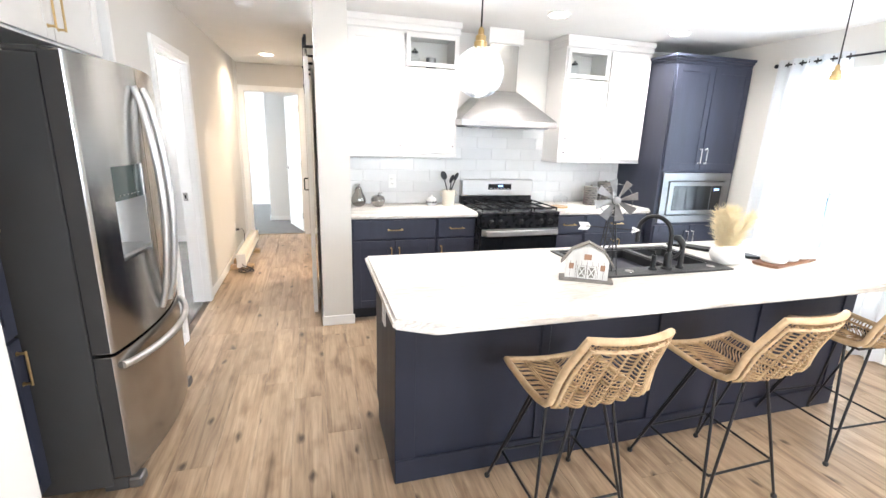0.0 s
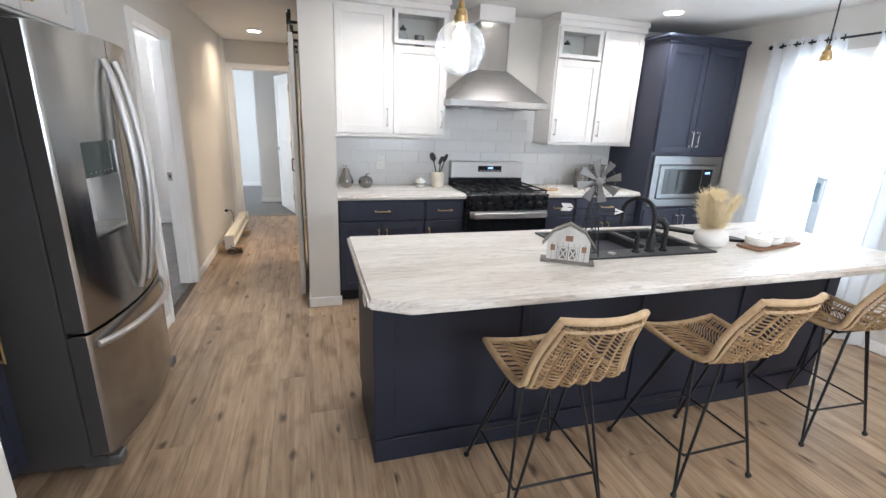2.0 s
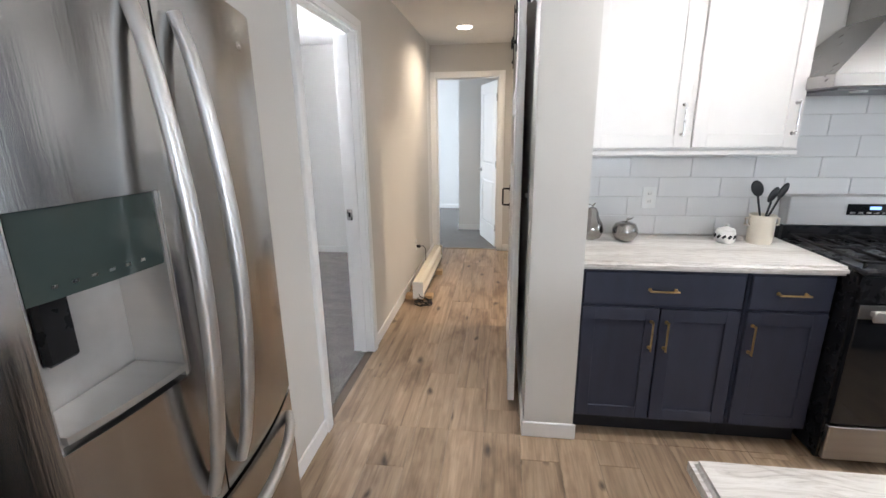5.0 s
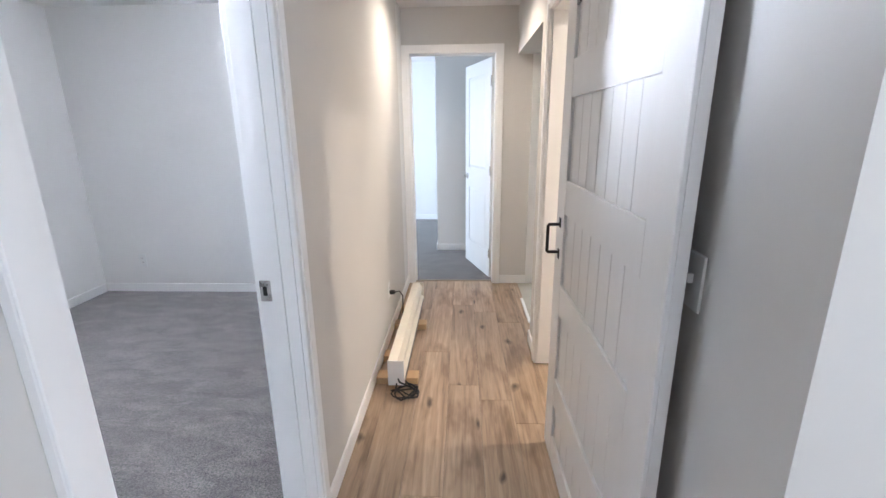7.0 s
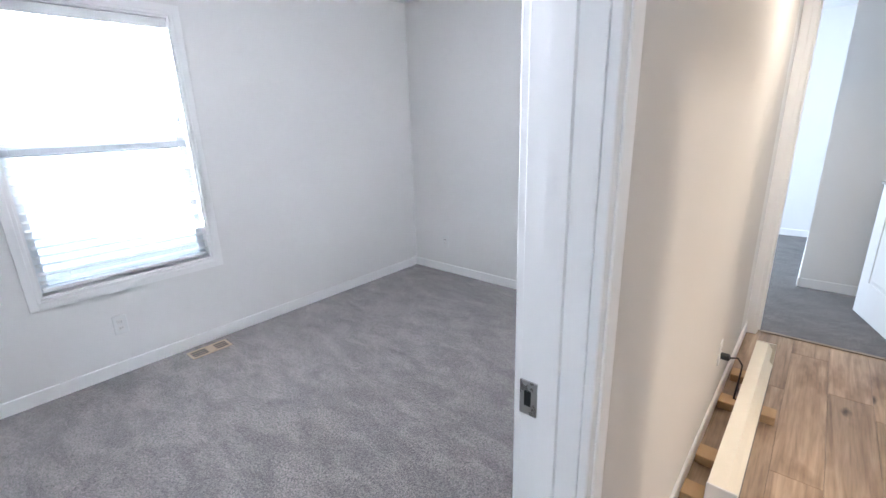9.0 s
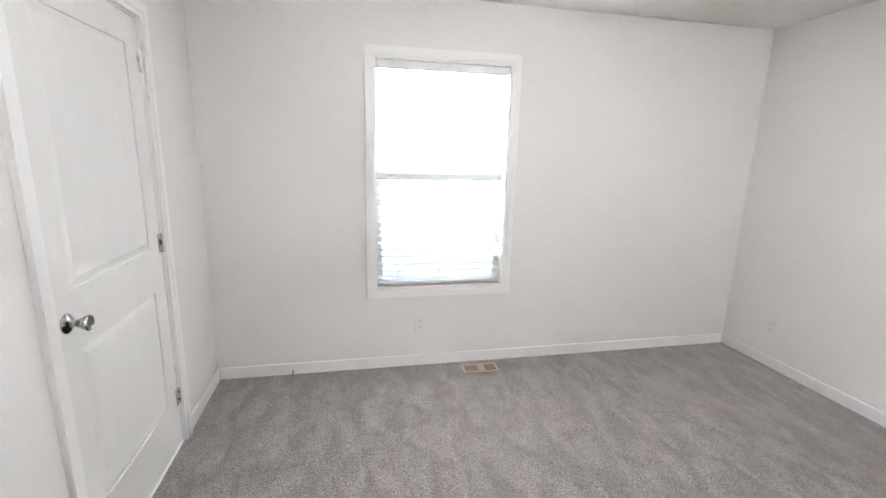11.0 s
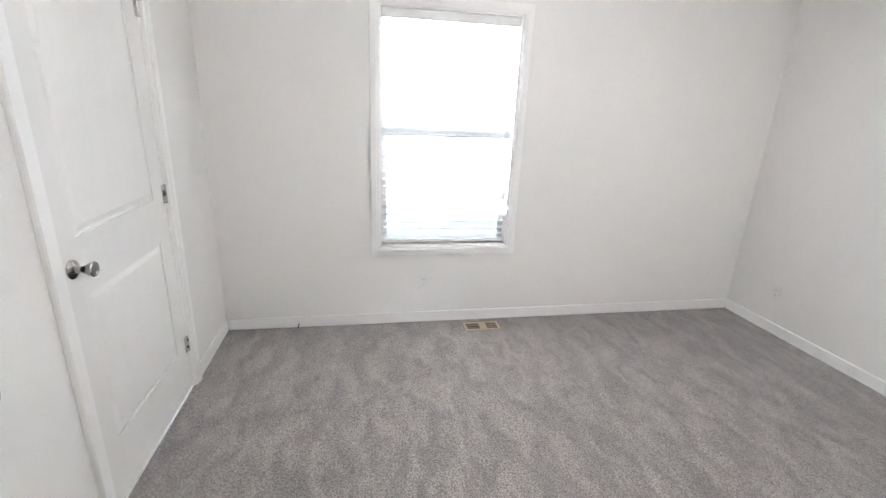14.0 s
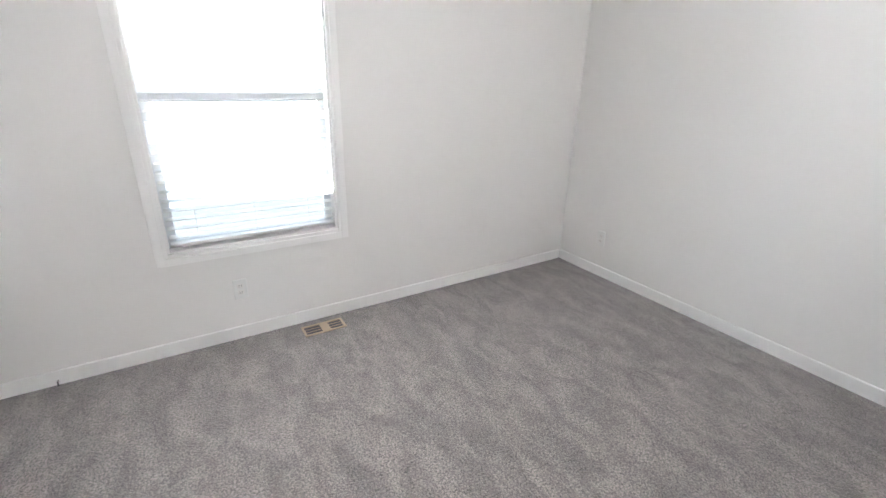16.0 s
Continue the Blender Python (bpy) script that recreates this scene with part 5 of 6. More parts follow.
def make_stool():
    root = thing("bar_stool", (0, 0, 0), "woven rattan bar stool with thin black metal hairpin legs", "stool", "bar stools at the island")
    rim_pts = [seat_point(-1 + 2 * k / 8, 0) for k in range(9)] + [seat_point(1, v / 14) for v in range(1, 15)] + [seat_point(1 - 2 * k / 8, 1) for k in range(1, 9)] + [seat_point(-1, 1 - v / 14) for v in range(1, 14)]
    part("rim", tube(bmesh.new(), rim_pts, 0.0135, 8, closed=True), RATTAN_PALE, root, "pale wrapped rattan rim", smooth=60)
    # seat: a chevron of straight strands between two ladder bands
    bm = bmesh.new()
    v0, v1 = 0.012, 0.535
    for ua, ub, lean, step in ((-0.97, -0.60, 0.020, 0.0225), (-0.60, 0.0, 0.125, 0.0215), (0.0, 0.60, -0.125, 0.0215), (0.60, 0.97, -0.020, 0.0225)):
        for k in range(-8, int((v1 - v0) / step) + 9):
            pts = []
            for j in range(7):
                q = j / 6
                vv = v0 + k * step + lean * (q if lean > 0 else q - 1) + (0.006 if abs(lean) < 0.05 else 0.009) * math.sin(2 * math.pi * q)
                if v0 - 0.003 <= vv <= v1:
                    p = seat_point(ua + (ub - ua) * q, vv)
                    p.z += 0.0022 * math.sin(math.pi * q) * (1 if k % 2 else -1)
                    pts.append(p)
            if len(pts) > 1:
                tube(bm, pts, 0.0031, 4)
    for u in (-0.63, -0.57, -0.015, 0.015, 0.57, 0.63):
        tube(bm, [seat_point(u, v0 + (v1 - v0) * j / 12) + Vector((0, 0, 0.003)) for j in range(13)], 0.0036, 5)
    part("seat", bm, RATTAN, root, "woven rattan in a leaf pattern")
    # back: dense upright ribs of short strands bulging outwards
    bm = bmesh.new()
    v0, v1, step, ribs = 0.50, 0.985, 0.0235, 6
    for r in range(ribs):
        ua, ub = -0.96 + 1.92 * r / ribs, -0.96 + 1.92 * (r + 1) / ribs
        lean = 0.03 if r % 2 else -0.03
        for k in range(-2, int((v1 - v0) / step) + 3):
            pts = []
            for j in range(6):
                q = j / 5
                vv = v0 + k * step + lean * q
                if v0 <= vv <= v1:
                    p = seat_point(ua + (ub - ua) * (0.06 + 0.88 * q), vv)
                    p += Vector((0, -0.85, -0.5)) * 0.016 * math.sin(math.pi * q)
                    pts.append(p)
            if len(pts) > 1:
                tube(bm, pts, 0.0030, 4)
        for u in (ua + 0.02, ub - 0.02):
            tube(bm, [seat_point(u, v0 + (v1 - v0) * j / 12) + Vector((0, 0.002, 0)) for j in range(13)], 0.003, 4)
    part("backrest", bm, RATTAN, root, "dense ribbed rattan weave")
    edge = [seat_point(-0.90, 0.50 + 0.45 * k / 10) for k in range(11)] + [seat_point(-0.90 + 1.8 * k / 8, 0.95) for k in range(1, 8)] + [seat_point(0.90, 0.95 - 0.45 * k / 10) for k in range(11)]
    edge = [p + Vector((0, -0.012, -0.004)) for p in edge]
    part("inner_rim", tube(bmesh.new(), edge, 0.0065, 6), RATTAN_PALE, root, "thin inner rattan rim", smooth=60)
    bm = bmesh.new()
    for sgn in (-1, 1):
        tube(bm, [seat_point(sgn * (0.985 if k % 2 else 0.90), 0.50 + 0.45 * k / 44) + Vector((0, -0.008, 0)) for k in range(45)], 0.0022, 4)
        tube(bm, [seat_point(sgn * (0.985 if k % 2 else 0.93), 0.02 + 0.46 * k / 44) + Vector((0, 0, 0.004)) for k in range(45)], 0.0022, 4)
    tube(bm, [seat_point(-0.9 + 1.8 * k / 40, 0.985 if k % 2 else 0.95) + Vector((0, -0.008, 0)) for k in range(41)], 0.0022, 4)
    part("lacing", bm, RATTAN, root, "zigzag rattan lacing along the rim")
    frame_pts = [(-0.14, 0.04, 0.615), (0.14, 0.04, 0.615), (0.14, -0.17, 0.612), (-0.14, -0.17, 0.612)]
    part("under_ring", tube(bmesh.new(), frame_pts, 0.007, 6, closed=True), BLACK, root)
    feet = [(-0.215, 0.215), (0.215, 0.215), (0.215, -0.215), (-0.215, -0.215)]
    low = []
    for fx, fy in feet:
        sx, sy = (1 if fx > 0 else -1), (1 if fy > 0 else -1)
        zt = 0.615 if sy > 0 else 0.612
        a, b = Vector((sx * 0.140, -0.065 + sy * 0.045, zt)), Vector((sx * 0.06, -0.065 + sy * 0.105, zt))
        f = Vector((fx, fy, 0.012))
        bm = bmesh.new()
        tube(bm, [a, f], 0.0062, 8)
        tube(bm, [b, f], 0.0062, 8)
        leg = part("leg", bm, BLACK, root, "black metal hairpin leg", smooth=60)
        bm = bmesh.new()
        bmesh.ops.create_uvsphere(bm, u_segments=12, v_segments=8, radius=0.013, matrix=Matrix.Translation((fx, fy, 0.013)))
        part("foot", bm, RUBBER, leg, "black rubber foot", smooth=True)
        low.append(f.lerp((a + b) / 2, 0.30))
    for i, j in ((0, 3), (1, 2), (3, 2), (0, 1)):
        part("footrest", tube(bmesh.new(), [low[i], low[j]], 0.0055, 8), BLACK, root, smooth=60)
    return root


stool = make_stool()
stool.matrix_basis = pose(1.300, 1.672, 0, 0, 0, 0)
copy_thing(stool, pose(2.085, 1.662, 0, 0, 0, 1))
copy_thing(stool, pose(2.99, 1.745, 0, 0, 0, -3))


# ---- fridge, pantry, cabinet over the fridge ----
fr = thing("refrigerator", (-0.86, 2.64, 0), "stainless french-door fridge with dispenser and freezer drawer", "refrigerator")
FY0, FY1, FC = 2.195, 3.090, 2.6425


def bow(y):
    return -0.440 + 0.066 * (1 - ((y - FC) / ((FY1 - FY0) / 2)) ** 2)


def curved(bm, ya, yb, z0, z1, back=-0.512, proud=0.0, n=10, rounded=False):
    pts = [(back, ya)] + [(bow(ya + (yb - ya) * k / n) + proud, ya + (yb - ya) * k / n) for k in range(n + 1)] + [(back, yb)]
    if rounded:
        pts[1:2] = [(bow(ya) - 0.016, ya), (bow(ya) - 0.007, ya + 0.003), (bow(ya + 0.011), ya + 0.011)]
    return prism(bm, pts, z0, z1)


part("body", boxes((-1.27, FY0 + 0.004, 0.03, -0.522, FY1 - 0.004, 1.775), bevel=0.004), FRIDGE_SIDE, fr, "grey textured cabinet side")
for y in (FY0 + 0.01, FY1 - 0.13):
    part("hinge_cover", boxes((-0.62, y, 1.776, -0.47, y + 0.12, 1.800), bevel=0.006), FRIDGE_SIDE, fr)
part("gasket", boxes((-0.5215, FY0 + 0.015, 0.06, -0.5125, FY1 - 0.015, 1.77)), RUBBER, fr)
DY0, DY1, DZ0, DZ1 = 2.335, 2.590, 1.000, 1.385
bm = bmesh.new()
curved(bm, FY0, DY0, 0.655, 1.790, n=6, rounded=True)
curved(bm, DY1, FC - 0.003, 0.655, 1.790, n=4)
curved(bm, DY0, DY1, 0.655, DZ0, n=8)
curved(bm, DY0, DY1, DZ1, 1.790, n=8)
bmesh.ops.remove_doubles(bm, verts=bm.verts, dist=0.0002)
fd = part("door", bm, STEEL, fr, smooth=25)
disp = part("dispenser", boxes((-0.5115, DY0, DZ0, -0.492, DY1, DZ1)), STEEL_BRIGHT, fd, "recessed ice and water dispenser")
for a, b, f in ((DY0, DY0 + 0.008, -0.412), (DY1 - 0.008, DY1, -0.380)):
    part("side_wall", boxes((-0.4919, a, DZ0, f, b, DZ1)), STEEL_BRIGHT, disp)
part("floor_plate", boxes((-0.4919, DY0 + 0.0081, DZ0, -0.426, DY1 - 0.0081, DZ0 + 0.014)), STEEL_BRIGHT, disp)
bm = curved(bmesh.new(), DY0 + 0.009, DY1 - 0.009, 1.245, DZ1 - 0.002, back=-0.49, proud=-0.008)
part("display", bm, SMOKED, fd, "smoked glass display", smooth=25)
part("paddle", boxes((-0.488, 2.40, 1.11, -0.470, 2.46, 1.244), bevel=0.006), BLACK_GLOSS, fd)
bm = curved(bmesh.new(), DY0 + 0.01, DY1 - 0.01, DZ0 + 0.0145, DZ0 + 0.028, back=-0.49, proud=0.001)
part("drip_tray", bm, STEEL_BRIGHT, fd, smooth=25)
for k in range(6):
    part("icon", boxes((bow(2.385 + k * 0.030) - 0.009, 2.380 + k * 0.030, 1.262, bow(2.385 + k * 0.030) - 0.0070, 2.390 + k * 0.030, 1.267)), NICKEL, fd)
bm = curved(bmesh.new(), FC + 0.003, FY1, 0.655, 1.790)
fd2 = part("door", bm, STEEL, fr, smooth=25)
bm = curved(bmesh.new(), FY0, FY1, 0.075, 0.640, n=18, rounded=True)
dr = part("freezer_drawer", bm, STEEL, fr, smooth=25)
for own, y, s in ((fd, FC - 0.055, -1), (fd2, FC + 0.055, 1)):
    bm = bmesh.new()
    pts = []
    for k in range(17):
        t = k / 16
        pts.append((bow(y) + 0.006 + 0.060 * math.sin(math.pi * t) ** 0.7, y + 0.006 * s * math.sin(math.pi * t), 0.70 + 1.01 * t))
    tube(bm, pts, 0.013, 10, radii=[0.014 + 0.003 * math.sin(math.pi * k / 16) for k in range(17)])
    part("handle", bm, STEEL_BRIGHT, own, "long bowed stainless handle", smooth=50)
bm = bmesh.new()
pts = []
for k in range(17):
    t = k / 16
    y = 2.23 + 0.80 * t
    pts.append((bow(y) + 0.004 + 0.052 * math.sin(math.pi * t) ** 0.6, y, 0.585))
tube(bm, pts, 0.016, 10)
part("handle", bm, STEEL_BRIGHT, dr, "long bowed stainless drawer handle", smooth=50)
part("kick_grille", boxes((-0.56, FY0 + 0.01, 0.004, -0.47, FY1 - 0.01, 0.065), bevel=0.003), FRIDGE_SIDE, fr)
part("foot_cover", boxes((-0.47, FY0 + 0.005, 0.004, -0.415, FY0 + 0.075, 0.055), bevel=0.008), GALV, fr)
part("foot_cover", boxes((-0.47, FY1 - 0.075, 0.004, -0.415, FY1 - 0.005, 0.055), bevel=0.008), GALV, fr)
part("door_edge", boxes((-0.5115, FY0 - 0.0025, 0.660, -0.450, FY0 - 0.0003, 1.786)), EDGE, fd, "dark plastic door edge")
part("drawer_edge", boxes((-0.5115, FY0 - 0.0025, 0.080, -0.450, FY0 - 0.0003, 0.635)), EDGE, dr, "dark plastic drawer edge")
part("badge", boxes((bow(2.98) - 0.002, 2.97, 1.69, bow(2.98) + 0.002, 2.99, 1.71), bevel=0.0015), NICKEL, fd2)


def shaker_x(root, name, y0, y1, z0, z1, xf, mat, handle=None, rail=0.058, grip=BRASS):
    """A framed front facing +x."""
    t = 0.019
    d = part(name, boxes((xf - t + 0.001, y0 + rail - 0.001, z0 + rail - 0.001, xf - 0.008, y1 - rail + 0.001, z1 - rail + 0.001)), mat, root)
    for a, b in ((y0, y0 + rail), (y1 - rail, y1)):
        part("stile", boxes((xf - t, a, z0, xf, b, z1), bevel=0.0015), mat, d)
    for a, b in ((z0, z0 + rail), (z1 - rail, z1)):
        part("rail", boxes((xf - t, y0 + rail, a, xf, y1 - rail, b), bevel=0.0015), mat, d)
    if handle:
        y, a, b = handle
        bm = bmesh.new()
        handle_bar(bm, (xf, y, a), (xf, y, b), (1, 0, 0))
        part("handle", bm, grip, d, "brushed brass bar handle", smooth=35)
    return d


pn = thing("pantry_cabinet", (-1.0, 1.93, 0), "tall navy blue pantry cabinet with brass handles", "cabinet")
part("body", boxes((-1.345, 1.645, 0.105, -0.740, 2.180, 2.34), bevel=0.001), NAVY, pn)
part("toe_kick", boxes((-0.82, 1.647, 0.002, -0.80, 2.178, 0.105)), TOE, pn)
shaker_x(pn, "door", 1.655, 2.172, 0.118, 0.765, -0.720, NAVY, (2.140, 0.59, 0.715))
shaker_x(pn, "door", 1.655, 2.172, 0.780, 1.425, -0.720, NAVY, (2.140, 1.185, 1.325))
shaker_x(pn, "door", 1.655, 2.172, 1.440, 2.33, -0.720, NAVY, (2.140, 1.50, 1.63))
of = thing("wall_cabinet", (-1.0, 2.65, 1.86), "white wall cabinet with brass handles above the fridge", "cabinet")
part("body", boxes((-1.345, 2.186, 1.865, -0.660, 3.095, 2.34), bevel=0.001), CAB_WHITE, of)
shaker_x(of, "door", 2.192, 2.636, 1.875, 2.325, -0.640, CAB_WHITE, (2.591, 1.925, 2.065))
shaker_x(of, "door", 2.644, 3.090, 1.875, 2.325, -0.640, CAB_WHITE, (2.669, 1.925, 2.065))
bm = bmesh.new()
for o, a, b in ((0.006, 2.341, 2.37), (0.024, 2.37, CEIL - 0.001)):
    box(bm, -1.345, 1.645, a, -0.66 + o, 3.096, b)
part("crown_moulding", bm, CAB_WHITE, of)


# ---- barn door in the hallway ----
bd = thing("barn_door", (0.34, 4.56, 0.015), "white sliding barn door with rails, boards and a black handle", "door")
by0, by1, bx0, bx1, bz0, bz1 = 4.05, 5.065, 0.322, 0.357, 0.015, 2.10
boards = 9
bw = (by1 - by0 - 0.10) / boards
for k in range(boards):
    a = by0 + 0.05 + k * bw
    part("board", boxes((bx0 + 0.012, a + 0.0012, bz0 + 0.02, bx1 - 0.002, a + bw - 0.0012, bz1 - 0.02), bevel=0.002), DOOR_WHITE, bd)
for y0, y1 in ((by0, by0 + 0.13), (by1 - 0.13, by1)):
    part("stile", boxes((bx0, y0, bz0, bx0 + 0.0115, y1, bz1), bevel=0.0015), DOOR_WHITE, bd)
for z0, z1 in ((bz0, 0.13), (0.29, 0.42), (0.715, 0.845), (1.135, 1.265), (1.565, 1.695), (1.99, bz1)):
    part("rail", boxes((bx0 + 0.0005, by0 + 0.131, z0, bx0 + 0.0115, by1 - 0.131, z1), bevel=0.0015), DOOR_WHITE, bd)
part("edge_strip", boxes((bx0 + 0.0116, by0, bz0, bx1, by0 + 0.049, bz1), (bx0 + 0.0116, by1 - 0.049, bz0, bx1, by1, bz1)), DOOR_WHITE, bd)
bm = bmesh.new()
tube(bm, [(bx0, 4.99, 1.085), (0.277, 4.99, 1.085), (0.273, 4.99, 1.080), (0.273, 4.99, 0.975), (0.277, 4.99, 0.970), (bx0, 4.99, 0.970)], 0.0065, 8)
box(bm, bx0 - 0.004, 4.978, 1.072, bx0, 5.002, 1.112, bevel=0.001)
box(bm, bx0 - 0.004, 4.978, 0.943, bx0, 5.002, 0.983, bevel=0.001)
part("handle", bm, BLACK, bd, "black iron pull handle", smooth=35)
for y in (4.22, 4.89):
    hg = part("hanger", boxes((bx0 - 0.006, y - 0.022, 1.86, bx0 - 0.0005, y + 0.022, 2.225), bevel=0.001), BLACK, bd, "black strap hanger")
    for z in (1.90, 2.04):
        part("bolt", turned(lathe(bmesh.new(), (0, 0, 0), [(0.010, 0), (0.009, 0.006), (0.003, 0.008)], 10), pose(bx0 - 0.006, y, z, 0, -90, 0)), BLACK, hg)
    part("wheel", turned(lathe(bmesh.new(), (0, 0, 0), [(0.040, 0), (0.040, 0.006), (0.036, 0.010), (0.040, 0.014), (0.040, 0.020), (0.01, 0.022)], 24), pose(0.327, y, 2.245, 0, 90, 0)), BLACK, hg, smooth=35)
trk = thing("barn_door_track", (0.34, 5.05, 2.165), "black steel sliding door track on the hallway wall", "track")
part("track", boxes((0.334, 4.08, 2.165, 0.341, 6.03, 2.206), bevel=0.001), BLACK, trk)
for y in (4.16, 4.62, 5.08, 5.54, 5.96):
    part("spacer", turned(lathe(bmesh.new(), (0, 0, 0), [(0.011, 0), (0.011, 0.0585)], 10), pose(0.3412, y, 2.185, 0, 90, 0)), BLACK, trk)
part("end_stop", boxes((0.318, 6.0, 2.16, 0.3335, 6.035, 2.235), bevel=0.002), BLACK, trk)
part("end_stop", boxes((0.318, 4.085, 2.16, 0.3335, 4.11, 2.235), bevel=0.002), BLACK, trk)


# ---- wall plates, register, detector ----
def plate(name, at, normal, label, toggles=0, sockets=0, w=0.072, h=0.118, cat="outlet"):
    root = thing(name, at, label, cat, "wall plates")
    nx, ny = normal
    m = Matrix.Translation(at) @ pose(0, 0, 0, 0, 0, math.degrees(math.atan2(nx, -ny)))
    part("plate", turned(boxes((-w / 2, -0.006, -h / 2, w / 2, 0, h / 2), bevel=0.002), m), PLASTIC, root)
    for k in range(sockets):
        z = 0.02 if k else -0.02
        part("socket", turned(boxes((-0.016, -0.0085, z - 0.014, 0.016, -0.0061, z + 0.014), bevel=0.001), m), CERAMIC_W, root)
        part("slot", turned(boxes((-0.007, -0.0092, z - 0.004, -0.005, -0.0086, z + 0.006), (0.005, -0.0092, z - 0.004, 0.007, -0.0086, z + 0.006)), m), BLACK, root)
    for k in range(toggles):
        x = (k - (toggles - 1) / 2) * 0.046
        part("toggle", turned(boxes((x - 0.005, -0.018, -0.004, x + 0.005, -0.0061, 0.016), bevel=0.001), m), PLASTIC, root)
    return root


plate("electrical_outlet", (-3.450, 4.475, 0.316), (1, 0), "white outlet plate below the bedroom window", sockets=2)
plate("electrical_outlet", (-3.045, 7.05, 0.31), (0, -1), "white outlet plate on the bedroom's end wall", sockets=2)
plate("electrical_outlet", (-0.60, 6.18, 0.35), (1, 0), "white hallway outlet with a plug in it", sockets=2)
plate("light_switch", (0.40, 4.10, 1.16), (-1, 0), "white switch plate on the wall end by the hallway", toggles=1, cat="switch")
plate("light_switch", (0.70, 5.88, 1.19), (0, -1), "wide white switch plate inside the laundry room", toggles=2, w=0.116, cat="switch")

plate("electrical_outlet", (1.055, 4.3445, 1.123), (0, -1), "white outlet plate on the tiled backsplash", sockets=2)

vent = thing("floor_register", (-3.315, 4.89, 0.006), "tan metal floor register by the bedroom wall", "floor vent")
part("rim", boxes((-3.375, 4.765, 0.0062, -3.360, 5.02, 0.012), (-3.275, 4.765, 0.0062, -3.260, 5.02, 0.012), (-3.360, 4.765, 0.0062, -3.275, 4.780, 0.012), (-3.360, 5.005, 0.0062, -3.275, 5.02, 0.012), (-3.360, 4.875, 0.0062, -3.275, 4.925, 0.012), bevel=0.001), VENT_TAN, vent)
part("duct", boxes((-3.360, 4.780, 0.0062, -3.275, 5.005, 0.0068)), BLACK, vent)
for k in range(2):
    for y0, y1 in ((4.782, 4.874), (4.926, 5.003)):
        part("louver", boxes((-3.333 + k * 0.03, y0, 0.007, -3.3315 + k * 0.03, y1, 0.0105)), VENT_TAN, vent)
stub = thing("cable_stub", (-3.428, 3.60, 0.006), "short dark cable end poking from the carpet edge", "cable")
part("wire", tube(bmesh.new(), [(-3.426, 3.60, 0.004), (-3.422, 3.603, 0.03), (-3.410, 3.61, 0.045)], 0.004, 6), RUBBER, stub)

sm = thing("smoke_detector", (-0.07, 4.06, CEIL - 0.04), "round white smoke detector on the hallway ceiling", "smoke detector")
part("base", lathe(bmesh.new(), (-0.07, 4.06, CEIL - 0.012), [(0.068, 0), (0.070, 0.0115)], 28), PLASTIC, sm, smooth=35)
part("cover", lathe(bmesh.new(), (-0.07, 4.06, CEIL - 0.042), [(0.03, 0), (0.048, 0.004), (0.060, 0.018), (0.062, 0.0295)], 28), PLASTIC, sm, smooth=35)


# ---- lamps ----
for k, (lx, ly) in enumerate(DOWNLIGHTS):
    dl = thing("recessed_light", (lx, ly, CEIL - 0.02), "round white recessed ceiling light, lit", "ceiling light", "recessed ceiling lights")
    bm = bmesh.new()
    lathe(bm, (lx, ly, CEIL), [(0.085, -0.0005), (0.085, -0.006), (0.076, -0.009), (0.070, -0.006)], 28)
    part("trim_ring", bm, PLASTIC, dl, smooth=35)
    part("lens", lathe(bmesh.new(), (lx, ly, CEIL - 0.0125), [(0.066, 0), (0.068, 0.003)], 28), LENS, dl, "glowing frosted lens")
for lx, ly in PENDANTS:
    pd = thing("pendant_light", (lx, ly, 1.70), "clear glass globe pendant with brass socket, lit", "pendant light", "pendants over the island")
    part("canopy", lathe(bmesh.new(), (lx, ly, CEIL - 0.026), [(0.058, 0), (0.060, 0.004), (0.060, 0.0255)], 28), BRASS, pd, smooth=35)
    part("cord", tube(bmesh.new(), [(lx, ly, 1.965), (lx, ly, CEIL - 0.02)], 0.0035, 8), BLACK, pd)
    part("socket", lathe(bmesh.new(), (lx, ly, 1.885), [(0.026, 0), (0.027, 0.03), (0.021, 0.034), (0.021, 0.052), (0.013, 0.058), (0.011, 0.078), (0.005, 0.085)], 20), BRASS, pd, "brushed brass socket", smooth=35)
    prof = []
    for q in range(21):
        a = math.pi * (0.07 + 0.93 * q / 20)
        prof.append((0.100 * math.sin(a), 1.800 + 0.100 * math.cos(a)))
    gl = part("globe", lathe(bmesh.new(), (lx, ly, 0), [(r, z) for r, z in prof[::-1]], 32), GLOBE, pd, "clear dimpled glass globe", smooth=True)
    gl.visible_shadow = False
    bm = lathe(bmesh.new(), (lx, ly, 1.795), [(0.004, 0), (0.022, 0.008), (0.030, 0.03), (0.026, 0.055), (0.014, 0.08), (0.013, 0.092)], 20)
    bl = part("bulb", bm, BULB, pd, "glowing bulb", smooth=True)
    bl.visible_shadow = False


